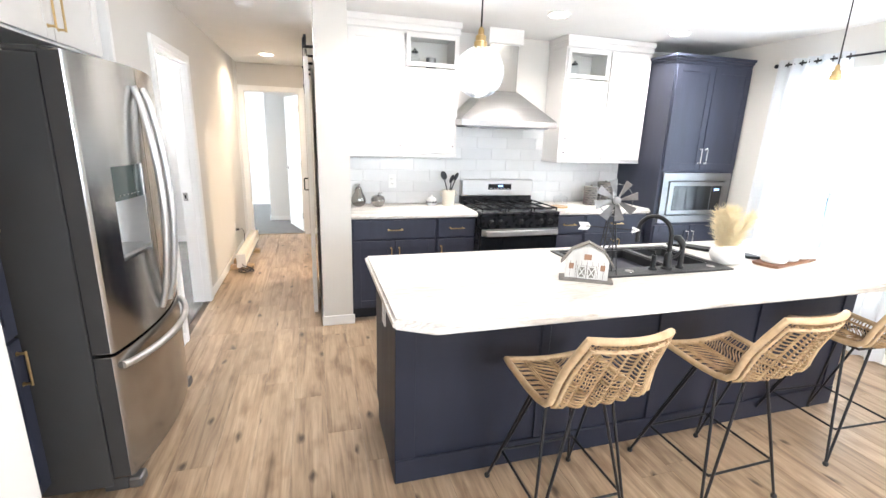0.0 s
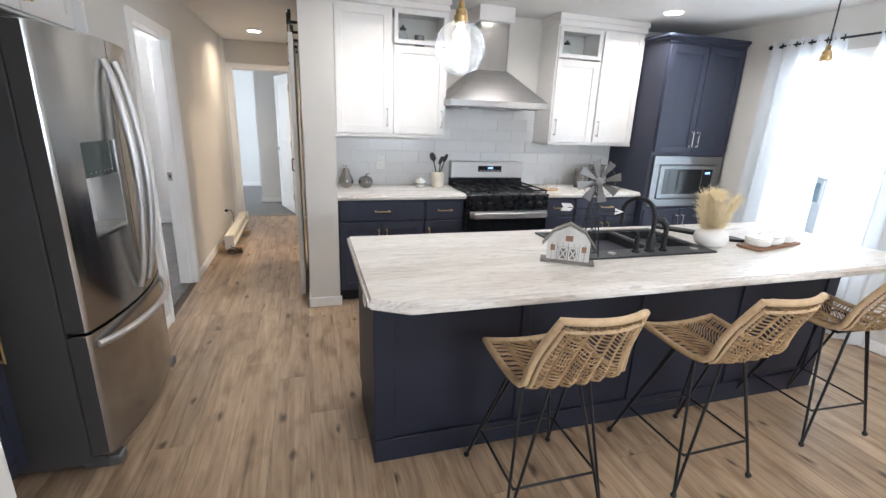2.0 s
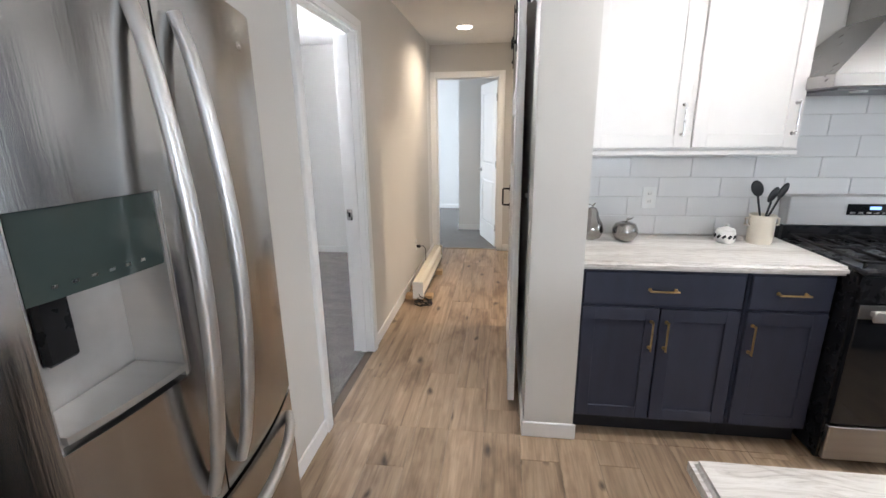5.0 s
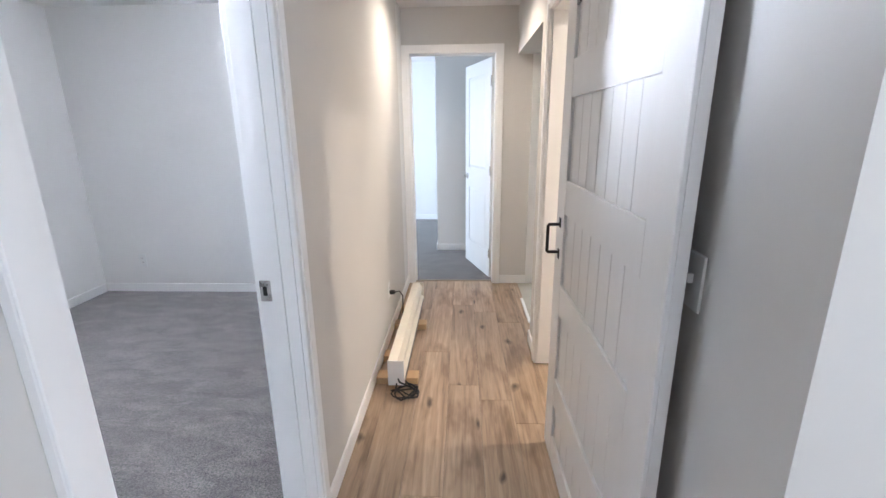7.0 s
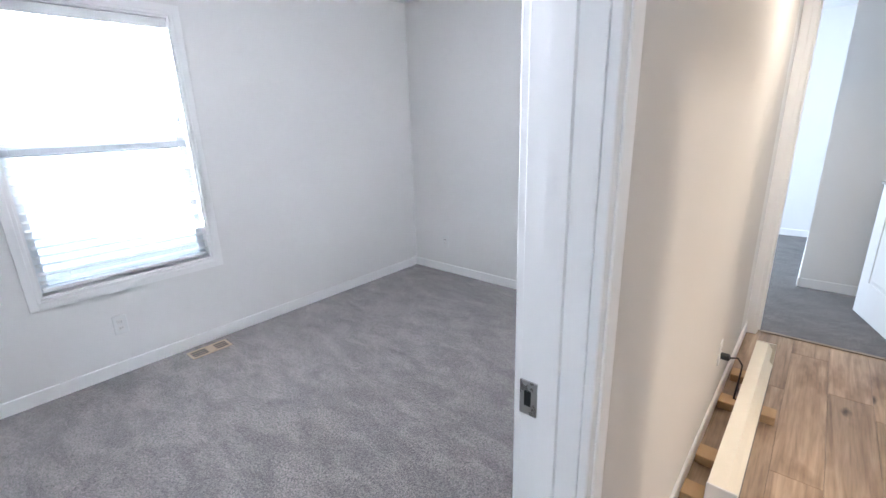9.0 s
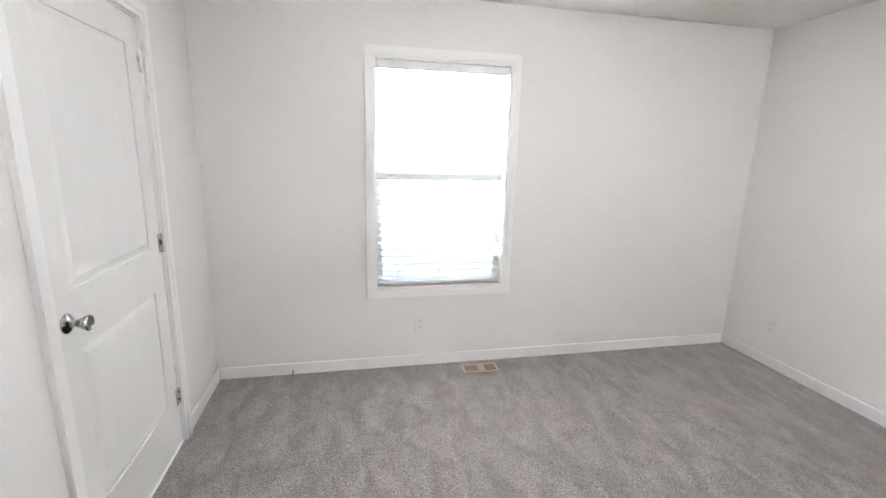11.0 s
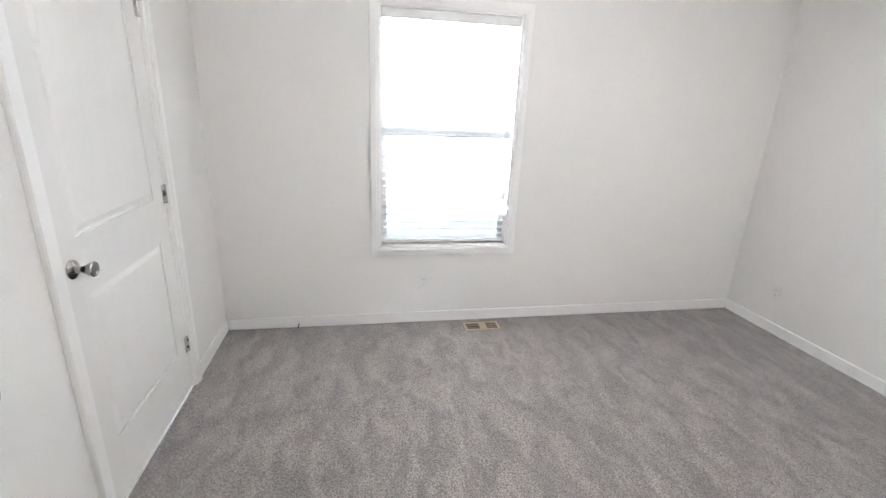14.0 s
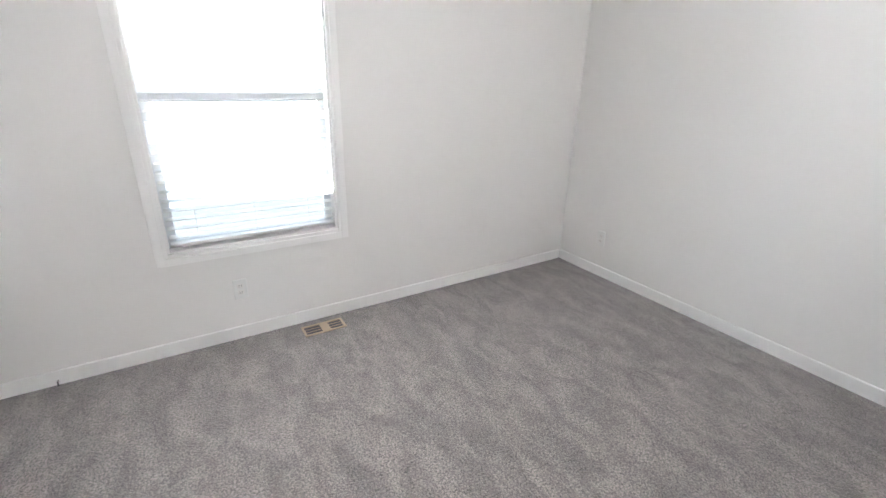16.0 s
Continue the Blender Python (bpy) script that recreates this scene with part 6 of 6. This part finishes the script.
# ---- baseboard heater on the hallway floor ----
ht = thing("baseboard_heater", (-0.45, 6.1, 0), "cream electric baseboard heater resting on wooden blocks", "heater")
bm = bmesh.new()
prof = [(-0.495, 0.046), (-0.405, 0.046), (-0.405, 0.075), (-0.425, 0.095), (-0.418, 0.165), (-0.440, 0.197), (-0.495, 0.197)]
e0 = [bm.verts.new((x, 5.46, z)) for x, z in prof]
e1 = [bm.verts.new((x, 6.76, z)) for x, z in prof]
bm.faces.new(e0)
bm.faces.new(e1[::-1])
for k in range(len(prof)):
    bm.faces.new((e0[(k + 1) % len(prof)], e0[k], e1[k], e1[(k + 1) % len(prof)]))
part("housing", bm, IVORY, ht)
part("end_cap", boxes((-0.497, 5.452, 0.044, -0.403, 5.4595, 0.200), bevel=0.002), CERAMIC_W, ht)
part("end_cap", boxes((-0.497, 6.7605, 0.044, -0.403, 6.768, 0.200), bevel=0.002), IVORY, ht)
part("grille", boxes((-0.4045, 5.50, 0.055, -0.4015, 6.72, 0.062), (-0.4045, 5.50, 0.066, -0.4015, 6.72, 0.073)), GREY_WOOD, ht)
for y, x0, x1 in ((5.575, -0.583, -0.335), (6.31, -0.583, -0.345), (6.62, -0.575, -0.47), (5.83, -0.583, -0.47)):
    wb = thing("wood_block", ((x0 + x1) / 2, y, 0), "short bare pine block lying under the heater", "wood block", "blocks under the heater")
    part("block", boxes((x0, y - 0.044, 0.002, x1, y + 0.044, 0.0455), bevel=0.003), WOOD, wb)
cd = thing("power_cord", (-0.40, 5.42, 0.0), "coiled black power cord on the floor", "cable")
pts = []
for k in range(70):
    a = k * 0.36
    r = 0.062 + 0.012 * math.sin(k * 0.9)
    pts.append((-0.395 + r * math.cos(a) * 1.1, 5.42 + r * math.sin(a) * 0.9, 0.008 + 0.0011 * k * (0.6 + 0.4 * math.sin(k))))
pts += [(-0.43, 5.445, 0.07), (-0.44, 5.452, 0.09)]
part("coil", tube(bmesh.new(), pts, 0.0045, 6), RUBBER, cd, smooth=True)
c2 = thing("power_cord", (-0.56, 6.2, 0.1), "black cord running from the outlet to the heater", "cable")
part("plug", boxes((-0.594, 6.165, 0.322, -0.555, 6.195, 0.348), bevel=0.004), RUBBER, c2)
part("wire", tube(bmesh.new(), [(-0.556, 6.18, 0.335), (-0.525, 6.19, 0.34), (-0.505, 6.21, 0.30), (-0.51, 6.24, 0.20), (-0.52, 6.27, 0.08), (-0.498, 6.30, 0.06)], 0.004, 6), RUBBER, c2, smooth=True)


# ---- things on the worktops ----
def barn_ornament():
    root = thing("barn_ornament", (0, 0, 0), "small weathered white wooden barn with x-braced doors", "ornament")
    out_ = [(-0.093, 0.0), (0.093, 0.0), (0.093, 0.086), (0.066, 0.126), (0.0, 0.158), (-0.066, 0.126), (-0.093, 0.086)]
    bm = prism(bmesh.new(), out_, -0.02, 0.02)
    part("front", turned(bm, pose(0, 0, 0.014, 90, 0, 0)), WEATHERED, root)
    part("base", boxes((-0.118, -0.035, 0.0005, 0.118, 0.035, 0.0135), bevel=0.002), GREY_WOOD, root)
    for a, b in (((-0.114, 0.062), (-0.067, 0.129)), ((-0.067, 0.129), (0.002, 0.163)), ((0.114, 0.062), (0.067, 0.129)), ((0.067, 0.129), (-0.002, 0.163))):
        d = Vector((b[0] - a[0], 0, b[1] - a[1]))
        bm = boxes((0, -0.026, -0.003, d.length, 0.026, 0.003))
        turned(bm, Matrix.Translation((a[0], 0, a[1] + 0.019)) @ pose(0, 0, 0, 0, -math.degrees(math.atan2(d.z, d.x)), 0))
        part("roof_board", bm, GREY_WOOD, root)
    for k in range(7):
        x = -0.072 + k * 0.024
        part("batten", boxes((x - 0.001, -0.0212, 0.016, x + 0.001, -0.0201, 0.095)), GREY_WOOD, root)
    dr_ = part("doors", boxes((-0.042, -0.0235, 0.016, 0.042, -0.0213, 0.076)), GREY_WOOD, root)
    for x0, x1 in ((-0.040, -0.002), (0.002, 0.040)):
        bm = boxes((x0, -0.0265, 0.017, x0 + 0.005, -0.0236, 0.075), (x1 - 0.005, -0.0265, 0.017, x1, -0.0236, 0.075), (x0 + 0.005, -0.0264, 0.017, x1 - 0.005, -0.0236, 0.022), (x0 + 0.005, -0.0264, 0.070, x1 - 0.005, -0.0236, 0.075))
        for s in (1, -1):
            b2 = boxes((-0.030, -0.0014, -0.0022, 0.030, 0.0014, 0.0022))
            turned(b2, Matrix.Translation(((x0 + x1) / 2, -0.025 - 0.0003 * s, 0.046)) @ pose(0, 0, 0, 0, 58 * s, 0))
            me = bpy.data.meshes.new("brace")
            b2.to_mesh(me)
            b2.free()
            bm.from_mesh(me)
        part("brace", bm, WEATHERED, dr_)
    for x, z, w, h in ((0.0, 0.116, 0.024, 0.017), (-0.068, 0.070, 0.012, 0.018), (0.068, 0.070, 0.012, 0.018)):
        fr_ = part("window", boxes((x - w / 2 - 0.004, -0.0235, z - h / 2 - 0.004, x + w / 2 + 0.004, -0.0203, z + h / 2 + 0.004)), WOOD_DARK, root)
        part("pane", boxes((x - w / 2, -0.0245, z - h / 2, x + w / 2, -0.0236, z + h / 2)), RUST, fr_)
    return root


bo = barn_ornament()
bo.matrix_basis = pose(1.542, 1.955, 0.920, 0, 0, -31)


def windmill():
    root = thing("windmill_ornament", (0, 0, 0), "grey tin windmill ornament on a wire tower", "ornament")
    for sx in (-1, 1):
        for sy in (-1, 1):
            part("tower_leg", tube(bmesh.new(), [(sx * 0.042, sy * 0.038, 0.0005), (sx * 0.008, sy * 0.008, 0.335)], 0.0028, 6), BLACK, root)
    bm = bmesh.new()
    for q in range(4):
        z0, z1 = 0.02 + q * 0.075, 0.095 + q * 0.075
        w0, w1 = 0.042 - 0.10 * z0, 0.042 - 0.10 * z1
        for sy in (-1, 1):
            tube(bm, [(-w0, sy * w0 * 0.83, z0), (w1, sy * w1 * 0.83, z1)], 0.0017, 5)
            tube(bm, [(w0, sy * w0 * 0.83, z0), (-w1, sy * w1 * 0.83, z1)], 0.0017, 5)
            tube(bm, [(-w0, sy * w0 * 0.83, z0), (w0, sy * w0 * 0.83, z0)], 0.0017, 5)
    part("bracing", bm, BLACK, root)
    c = Vector((0, -0.035, 0.355))
    part("hub", turned(lathe(bmesh.new(), (0, 0, 0), [(0.018, 0), (0.018, 0.012), (0.006, 0.018)], 16), Matrix.Translation(c) @ pose(0, 0, 0, 90, 0, 0)), GALV, root, smooth=35)
    for k in range(8):
        a = 2 * math.pi * k / 8 + 0.25
        bm = bmesh.new()
        vs = []
        for r, w in ((0.020, 0.012), (0.096, 0.040)):
            for s in (-1, 1):
                for d in (-0.0007, 0.0007):
                    vs.append((r, s * w / 2, s * 0.007 + d))
        V = [bm.verts.new(v) for v in vs]
        for f in ((0, 2, 6, 4), (1, 5, 7, 3), (0, 1, 3, 2), (4, 6, 7, 5), (0, 4, 5, 1), (2, 3, 7, 6)):
            bm.faces.new([V[i] for i in f])
        turned(bm, Matrix.Translation(c) @ pose(0, 0, 0, 90, 0, 0) @ pose(0, 0, 0, 0, 0, math.degrees(a)))
        part("blade", bm, GALV, root, "curved tin blade")
    ring = [c + Vector((0.074 * math.cos(2 * math.pi * q / 32), 0.003, 0.074 * math.sin(2 * math.pi * q / 32))) for q in range(32)]
    part("ring", tube(bmesh.new(), ring, 0.0016, 5, closed=True), GALV, root)
    part("axle", tube(bmesh.new(), [c, (0, 0.03, 0.355)], 0.004, 8), BLACK, root)
    part("tower_cap", boxes((-0.012, -0.012, 0.333, 0.012, 0.012, 0.359), bevel=0.001), BLACK, root)
    part("arrow_bar", tube(bmesh.new(), [(-0.115, 0, 0.225), (0.115, 0, 0.215)], 0.0025, 6), BLACK, root)
    bm = prism(bmesh.new(), [(-0.150, -0.018), (-0.105, -0.018), (-0.09, 0.0), (-0.105, 0.018), (-0.150, 0.018), (-0.138, 0.0)], -0.001, 0.001)
    part("arrow_tail", turned(bm, pose(0, 0, 0.225, 90, 0, 0)), CERAMIC_W, root)
    bm = prism(bmesh.new(), [(0.10, -0.016), (0.140, 0.0), (0.10, 0.016)], -0.001, 0.001)
    part("arrow_head", turned(bm, pose(0, 0, 0.215, 90, 0, 0)), CERAMIC_W, root)
    return root


wm = windmill()
wm.matrix_basis = pose(1.692, 2.018, 0.929, 0, 0, -20)

vs = thing("vase", (2.50, 2.08, 0.92), "round white ceramic vase on the island", "vase")
part("body", lathe(bmesh.new(), (2.50, 2.08, 0.9202), [(0.045, 0), (0.072, 0.014), (0.085, 0.045), (0.078, 0.075), (0.050, 0.096), (0.030, 0.102), (0.030, 0.108), (0.025, 0.108), (0.024, 0.09)], 32), CERAMIC_W, vs, smooth=40)
pp = thing("pampas_grass", (2.50, 2.08, 1.0), "dried golden pampas plumes in the white vase", "dried grass")
rng = random.Random(7)
for s in range(16):
    bm = bmesh.new()
    az, tilt = rng.uniform(0, 6.28), rng.uniform(0.05, 0.55)
    if s < 10:
        az, tilt = math.pi + rng.uniform(-0.6, 0.6), rng.uniform(0.1, 0.75)
    root_p = Vector((2.50 + rng.uniform(-0.01, 0.01), 2.08 + rng.uniform(-0.01, 0.01), 0.95))
    L = rng.uniform(0.20, 0.27)
    dvec = Vector((math.cos(az) * math.sin(tilt), math.sin(az) * math.sin(tilt), math.cos(tilt)))
    stem = [root_p + Vector((0, 0, 1)) * 0.06 * k + dvec * (L - 0.06) * k * k for k in (0, 0.25, 0.5, 0.75, 1.0)]
    tube(bm, stem, 0.0015, 4)
    for q in range(520):
        t = 0.36 + 0.66 * rng.random()
        i = min(3, int(min(t, 0.999) * 4))
        p = stem[i].lerp(stem[i + 1], min(t, 1.0) * 4 - i)
        d = (dvec + Vector((rng.gauss(0, 0.6), rng.gauss(0, 0.6), rng.gauss(0.1, 0.35)))).normalized()
        l = rng.uniform(0.03, 0.075)
        side = d.cross(Vector((rng.random(), rng.random(), 0.3))).normalized() * 0.0021
        tip = p + d * l + Vector((0, 0, -0.008))
        a_, b_, c_ = bm.verts.new(p + side), bm.verts.new(p - side), bm.verts.new(tip)
        bm.faces.new((a_, b_, c_))
    part("plume", bm, PAMPAS, pp)

tr = thing("serving_tray", (2.87, 2.03, 0.92), "reddish wooden serving board on the island", "tray")
part("board", turned(prism(bmesh.new(), [(-0.205, -0.065), (0.205, -0.065), (0.225, -0.04), (0.225, 0.04), (0.205, 0.065), (-0.205, 0.065), (-0.225, 0.04), (-0.225, -0.04)], 0, 0.014, bevel=0.003), pose(2.87, 2.03, 0.9203, 0, 0, 12)), WOOD_DARK, tr)
for k in range(3):
    cx, cy = 2.87 + (-0.125 + 0.125 * k) * math.cos(radians(12)), 2.03 + (-0.125 + 0.125 * k) * math.sin(radians(12))
    bw_ = thing("lidded_bowl", (cx, cy, 0.9345), "small round cream ceramic bowl with a flat lid", "bowl", "bowls on the serving board")
    part("body", lathe(bmesh.new(), (cx, cy, 0.9346), [(0.05, 0), (0.06, 0.008), (0.061, 0.034), (0.056, 0.038)], 28), CERAMIC_W, bw_, smooth=35)
    part("lid", lathe(bmesh.new(), (cx, cy, 0.973), [(0.063, 0), (0.063, 0.006), (0.055, 0.010), (0.01, 0.011)], 28), CERAMIC_W, bw_, smooth=35)

pb = thing("serving_board", (2.66, 2.28, 0.92), "long dark serving board lying beside the sink", "board")
part("board", turned(prism(bmesh.new(), [(-0.27, -0.04), (0.16, -0.045), (0.20, -0.015), (0.27, -0.012), (0.275, 0.012), (0.20, 0.015), (0.16, 0.045), (-0.27, 0.04)], 0, 0.016, bevel=0.003), pose(2.66, 2.28, 0.9203, 0, 0, -57)), BLACK, pb)
pg = thing("paper_sheet", (2.62, 2.42, 0.92), "white paper sheet lying by the sink", "paper")
bm = bmesh.new()
vv = [[bm.verts.new((-0.14 + 0.28 * i / 6, -0.05 + 0.1 * j / 3, 0.0015 + 0.010 * (i / 6) ** 2 * (1 if j > 1 else 0.4))) for i in range(7)] for j in range(4)]
for j in range(3):
    for i in range(6):
        bm.faces.new((vv[j][i], vv[j][i + 1], vv[j + 1][i + 1], vv[j + 1][i]))
bmesh.ops.solidify(bm, geom=bm.faces[:], thickness=0.0012)
part("sheet", turned(bm, pose(2.66, 2.44, 0.922, 0, 0, -30)), PLASTIC, pg)

pear = thing("pear_ornament", (0.735, 4.20, 0.92), "shiny silver pear ornament on the worktop", "ornament")
part("body", lathe(bmesh.new(), (0.735, 4.20, 0.9202), [(0.025, 0), (0.052, 0.015), (0.066, 0.048), (0.058, 0.084), (0.037, 0.122), (0.032, 0.148), (0.020, 0.168), (0.006, 0.171)], 28), SILVER, pear, smooth=True)
part("stalk", tube(bmesh.new(), [(0.735, 4.20, 1.085), (0.738, 4.20, 1.10), (0.748, 4.20, 1.114)], 0.0035, 6), SILVER, pear)
part("leaf", turned(prism(bmesh.new(), [(0, -0.006), (0.02, -0.011), (0.045, 0), (0.02, 0.011), (0, 0.006)], 0, 0.002), pose(0.738, 4.20, 1.098, 0, -18, 160)), SILVER, pear)
ap = thing("apple_ornament", (0.90, 4.17, 0.92), "shiny silver apple ornament on the worktop", "ornament")
part("body", lathe(bmesh.new(), (0.90, 4.17, 0.9202), [(0.022, 0), (0.045, 0.010), (0.062, 0.040), (0.063, 0.065), (0.050, 0.092), (0.025, 0.102), (0.008, 0.094)], 28), SILVER, ap, smooth=True)
part("stalk", tube(bmesh.new(), [(0.90, 4.17, 1.012), (0.903, 4.17, 1.035), (0.912, 4.17, 1.046)], 0.0035, 6), SILVER, ap)
part("leaf", turned(prism(bmesh.new(), [(0, -0.006), (0.02, -0.012), (0.045, 0), (0.02, 0.012), (0, 0.006)], 0, 0.002), pose(0.903, 4.17, 1.028, 0, -20, 20)), SILVER, ap)

sg = thing("sugar_jar", (1.395, 4.19, 0.92), "small white lidded jar with black banding", "jar")
part("body", lathe(bmesh.new(), (1.395, 4.19, 0.9202), [(0.035, 0), (0.046, 0.012), (0.049, 0.035), (0.044, 0.055), (0.040, 0.058)], 24), CERAMIC_W, sg, smooth=35)
part("lid", lathe(bmesh.new(), (1.395, 4.19, 0.9785), [(0.043, 0), (0.040, 0.010), (0.015, 0.020), (0.010, 0.026), (0.012, 0.034), (0.004, 0.038)], 24), CERAMIC_W, sg, smooth=35)
for k in range(12):
    a = 2 * math.pi * k / 12
    bm = boxes((-0.006, -0.0015, -0.010, 0.006, 0.0015, 0.010))
    turned(bm, Matrix.Translation((1.395 + 0.0485 * math.cos(a), 4.19 + 0.0485 * math.sin(a), 0.955)) @ pose(0, 0, 0, 0, 45, math.degrees(a) + 90))
    part("painted_diamond", bm, BLACK, sg)

ck = thing("utensil_crock", (1.555, 4.19, 0.92), "cream ceramic utensil crock with two small handles", "crock")
part("body", lathe(bmesh.new(), (1.555, 4.19, 0.9202), [(0.052, 0), (0.056, 0.01), (0.056, 0.135), (0.060, 0.142), (0.055, 0.145), (0.050, 0.138), (0.050, 0.015)], 28), CERAMIC, ck, smooth=35)
for s in (-1, 1):
    part("handle", tube(bmesh.new(), [(1.555 + s * 0.055, 4.19, 1.05), (1.555 + s * 0.078, 4.19, 1.045), (1.555 + s * 0.078, 4.19, 1.015), (1.555 + s * 0.055, 4.19, 1.01)], 0.006, 8), CERAMIC, ck, smooth=50)
for nm, dx, dz, lab in (("slotted_spoon", -0.045, 0.30, "dark slotted spoon standing in the crock"), ("spatula", 0.055, 0.29, "dark spatula standing in the crock"), ("cooking_spoon", 0.02, 0.27, "dark cooking spoon standing in the crock")):
    ut = thing(nm, (1.555, 4.19, 0.94), lab, "utensil", "utensils in the crock")
    part("shaft", tube(bmesh.new(), [(1.555 - dx * 0.4, 4.19, 0.936), (1.555 + dx, 4.18, 0.92 + dz - 0.06)], 0.005, 8), BLACK, ut)
    bm = bmesh.new()
    bmesh.ops.create_uvsphere(bm, u_segments=14, v_segments=8, radius=1.0, matrix=Matrix.Translation((1.555 + dx * 1.18, 4.178, 0.92 + dz - 0.025)) @ pose(0, 0, 0, 0, 25 * (1 if dx > 0 else -1), 0) @ Matrix.Diagonal((0.028 if dx < 0 else 0.018, 0.006, 0.042, 1)))
    part("head", bm, BLACK, ut, smooth=True)

cl = thing("glass_cloche", (2.60, 3.98, 0.92), "clear glass dome on a round wooden board", "cloche")
part("board", lathe(bmesh.new(), (2.60, 3.98, 0.9202), [(0.078, 0), (0.080, 0.004), (0.080, 0.010), (0.076, 0.013)], 32), WOOD, cl, smooth=35)
part("dome", lathe(bmesh.new(), (2.60, 3.98, 0.9335), [(0.066, 0), (0.066, 0.075), (0.058, 0.092), (0.012, 0.096), (0.008, 0.102), (0.013, 0.115), (0.004, 0.12)], 28), CLEAR, cl, smooth=35).visible_shadow = False
for x, y, r, h in ((3.02, 4.12, 0.066, 0.165), (3.20, 4.14, 0.078, 0.205)):
    cn = thing("canister", (x, y, 0.92), "dark patterned round canister with a lid", "canister", "canisters on the worktop")
    part("body", lathe(bmesh.new(), (x, y, 0.9202), [(r * 0.98, 0), (r, 0.004), (r, h)], 28), CANISTER, cn, smooth=35)
    for q in range(7):
        part("band", lathe(bmesh.new(), (x, y, 0.9202 + h * (q + 0.6) / 7.2), [(r + 0.0004, 0), (r + 0.0022, 0.003), (r + 0.0004, 0.006)], 28), GREY_WOOD, cn, smooth=35)
    part("lid", lathe(bmesh.new(), (x, y, 0.9205 + h), [(r * 1.04, 0), (r * 1.04, 0.012), (r * 0.97, 0.017), (0.014, 0.018), (0.012, 0.030), (0.004, 0.033)], 28), GREY_WOOD, cn, smooth=35)


# ---- backsplash tiles ----
tw, th, gap = 0.305, 0.1005, 0.003
back = structure("backsplash", boxes((0.637, 4.3498, 0.9215, 3.478, 4.3595, 1.66)), GROUT, "grey grout bed of the white tiled backsplash")


def tile_mesh(w, h):
    bm = boxes((0, 0, 0, w, 0.0085, h), bevel=0.0018)
    me = bpy.data.meshes.new("tile")
    bm.to_mesh(me)
    bm.free()
    me.materials.append(TILE)
    return me


cache = {}
for row in range(8):
    z = 0.9225 + row * (th + gap)
    x = 0.638 - (0.0 if row % 2 else (tw + gap) / 2)
    while x < 3.476:
        a, b = max(x, 0.638), min(x + tw, 3.477)
        hidden = z + th > 1.355 and (b < 1.50 or a > 2.60)
        top_z = min(z + th, 1.655)
        if b - a > 0.02 and not hidden and top_z - z > 0.015:
            key = (round(b - a, 3), round(top_z - z, 3))
            if key not in cache:
                cache[key] = tile_mesh(*key)
            ob = new("tile", cache[key])
            ob.location = (a, 4.3445, z)
            ob.parent = back
        x += tw + gap

# ---- floor planks ----
floor_ob = bpy.data.objects["floor"]
pw, pl = 0.178, 1.22


def plank_mesh(w, l):
    bm = boxes((0, 0, -0.009, w, l, 0.0), bevel=0.0012)
    me = bpy.data.meshes.new("plank")
    bm.to_mesh(me)
    bm.free()
    me.materials.append(PLANK)
    return me


rng = random.Random(11)
cache = {}
rest = bmesh.new()
REGIONS = [(-0.447, 4.36, -3.5, 3.78), (-1.35, -0.447, 1.638, 3.10), (-0.60, -0.447, 3.10, 3.78), (-0.60, 0.40, 3.78, 7.375), (0.635, 4.36, 3.78, 4.36), (0.40, 0.60, 4.98, 5.80), (0.60, 2.6, 4.47, 5.88), (0.40, 0.424, 6.10, 7.32), (0.424, 0.462, 6.10, 7.32)]
count = 0
x = -1.40
while x < 4.36:
    y = -3.6 - rng.uniform(0, pl)
    while y < 7.38:
        for rx0, rx1, ry0, ry1 in REGIONS:
            a, b, c, d = max(x, rx0), min(x + pw, rx1), max(y, ry0), min(y + pl, ry1)
            if b - a > 0.004 and d - c > 0.01:
                if d > 0.4 and count < 300:
                    key = (round(b - a - 0.0008, 3), round(d - c - 0.0008, 3))
                    if key not in cache:
                        cache[key] = plank_mesh(*key)
                    ob = new("plank", cache[key])
                    ob.location = (a, c, 0.0)
                    ob.parent = floor_ob
                    count += 1
                else:
                    box(rest, a, c, -0.009, b - 0.0008, d - 0.0008, 0.0)
        y += pl
    x += pw
tagged(part("planks_beyond", rest, PLANK, floor_ob), kind="stuff")
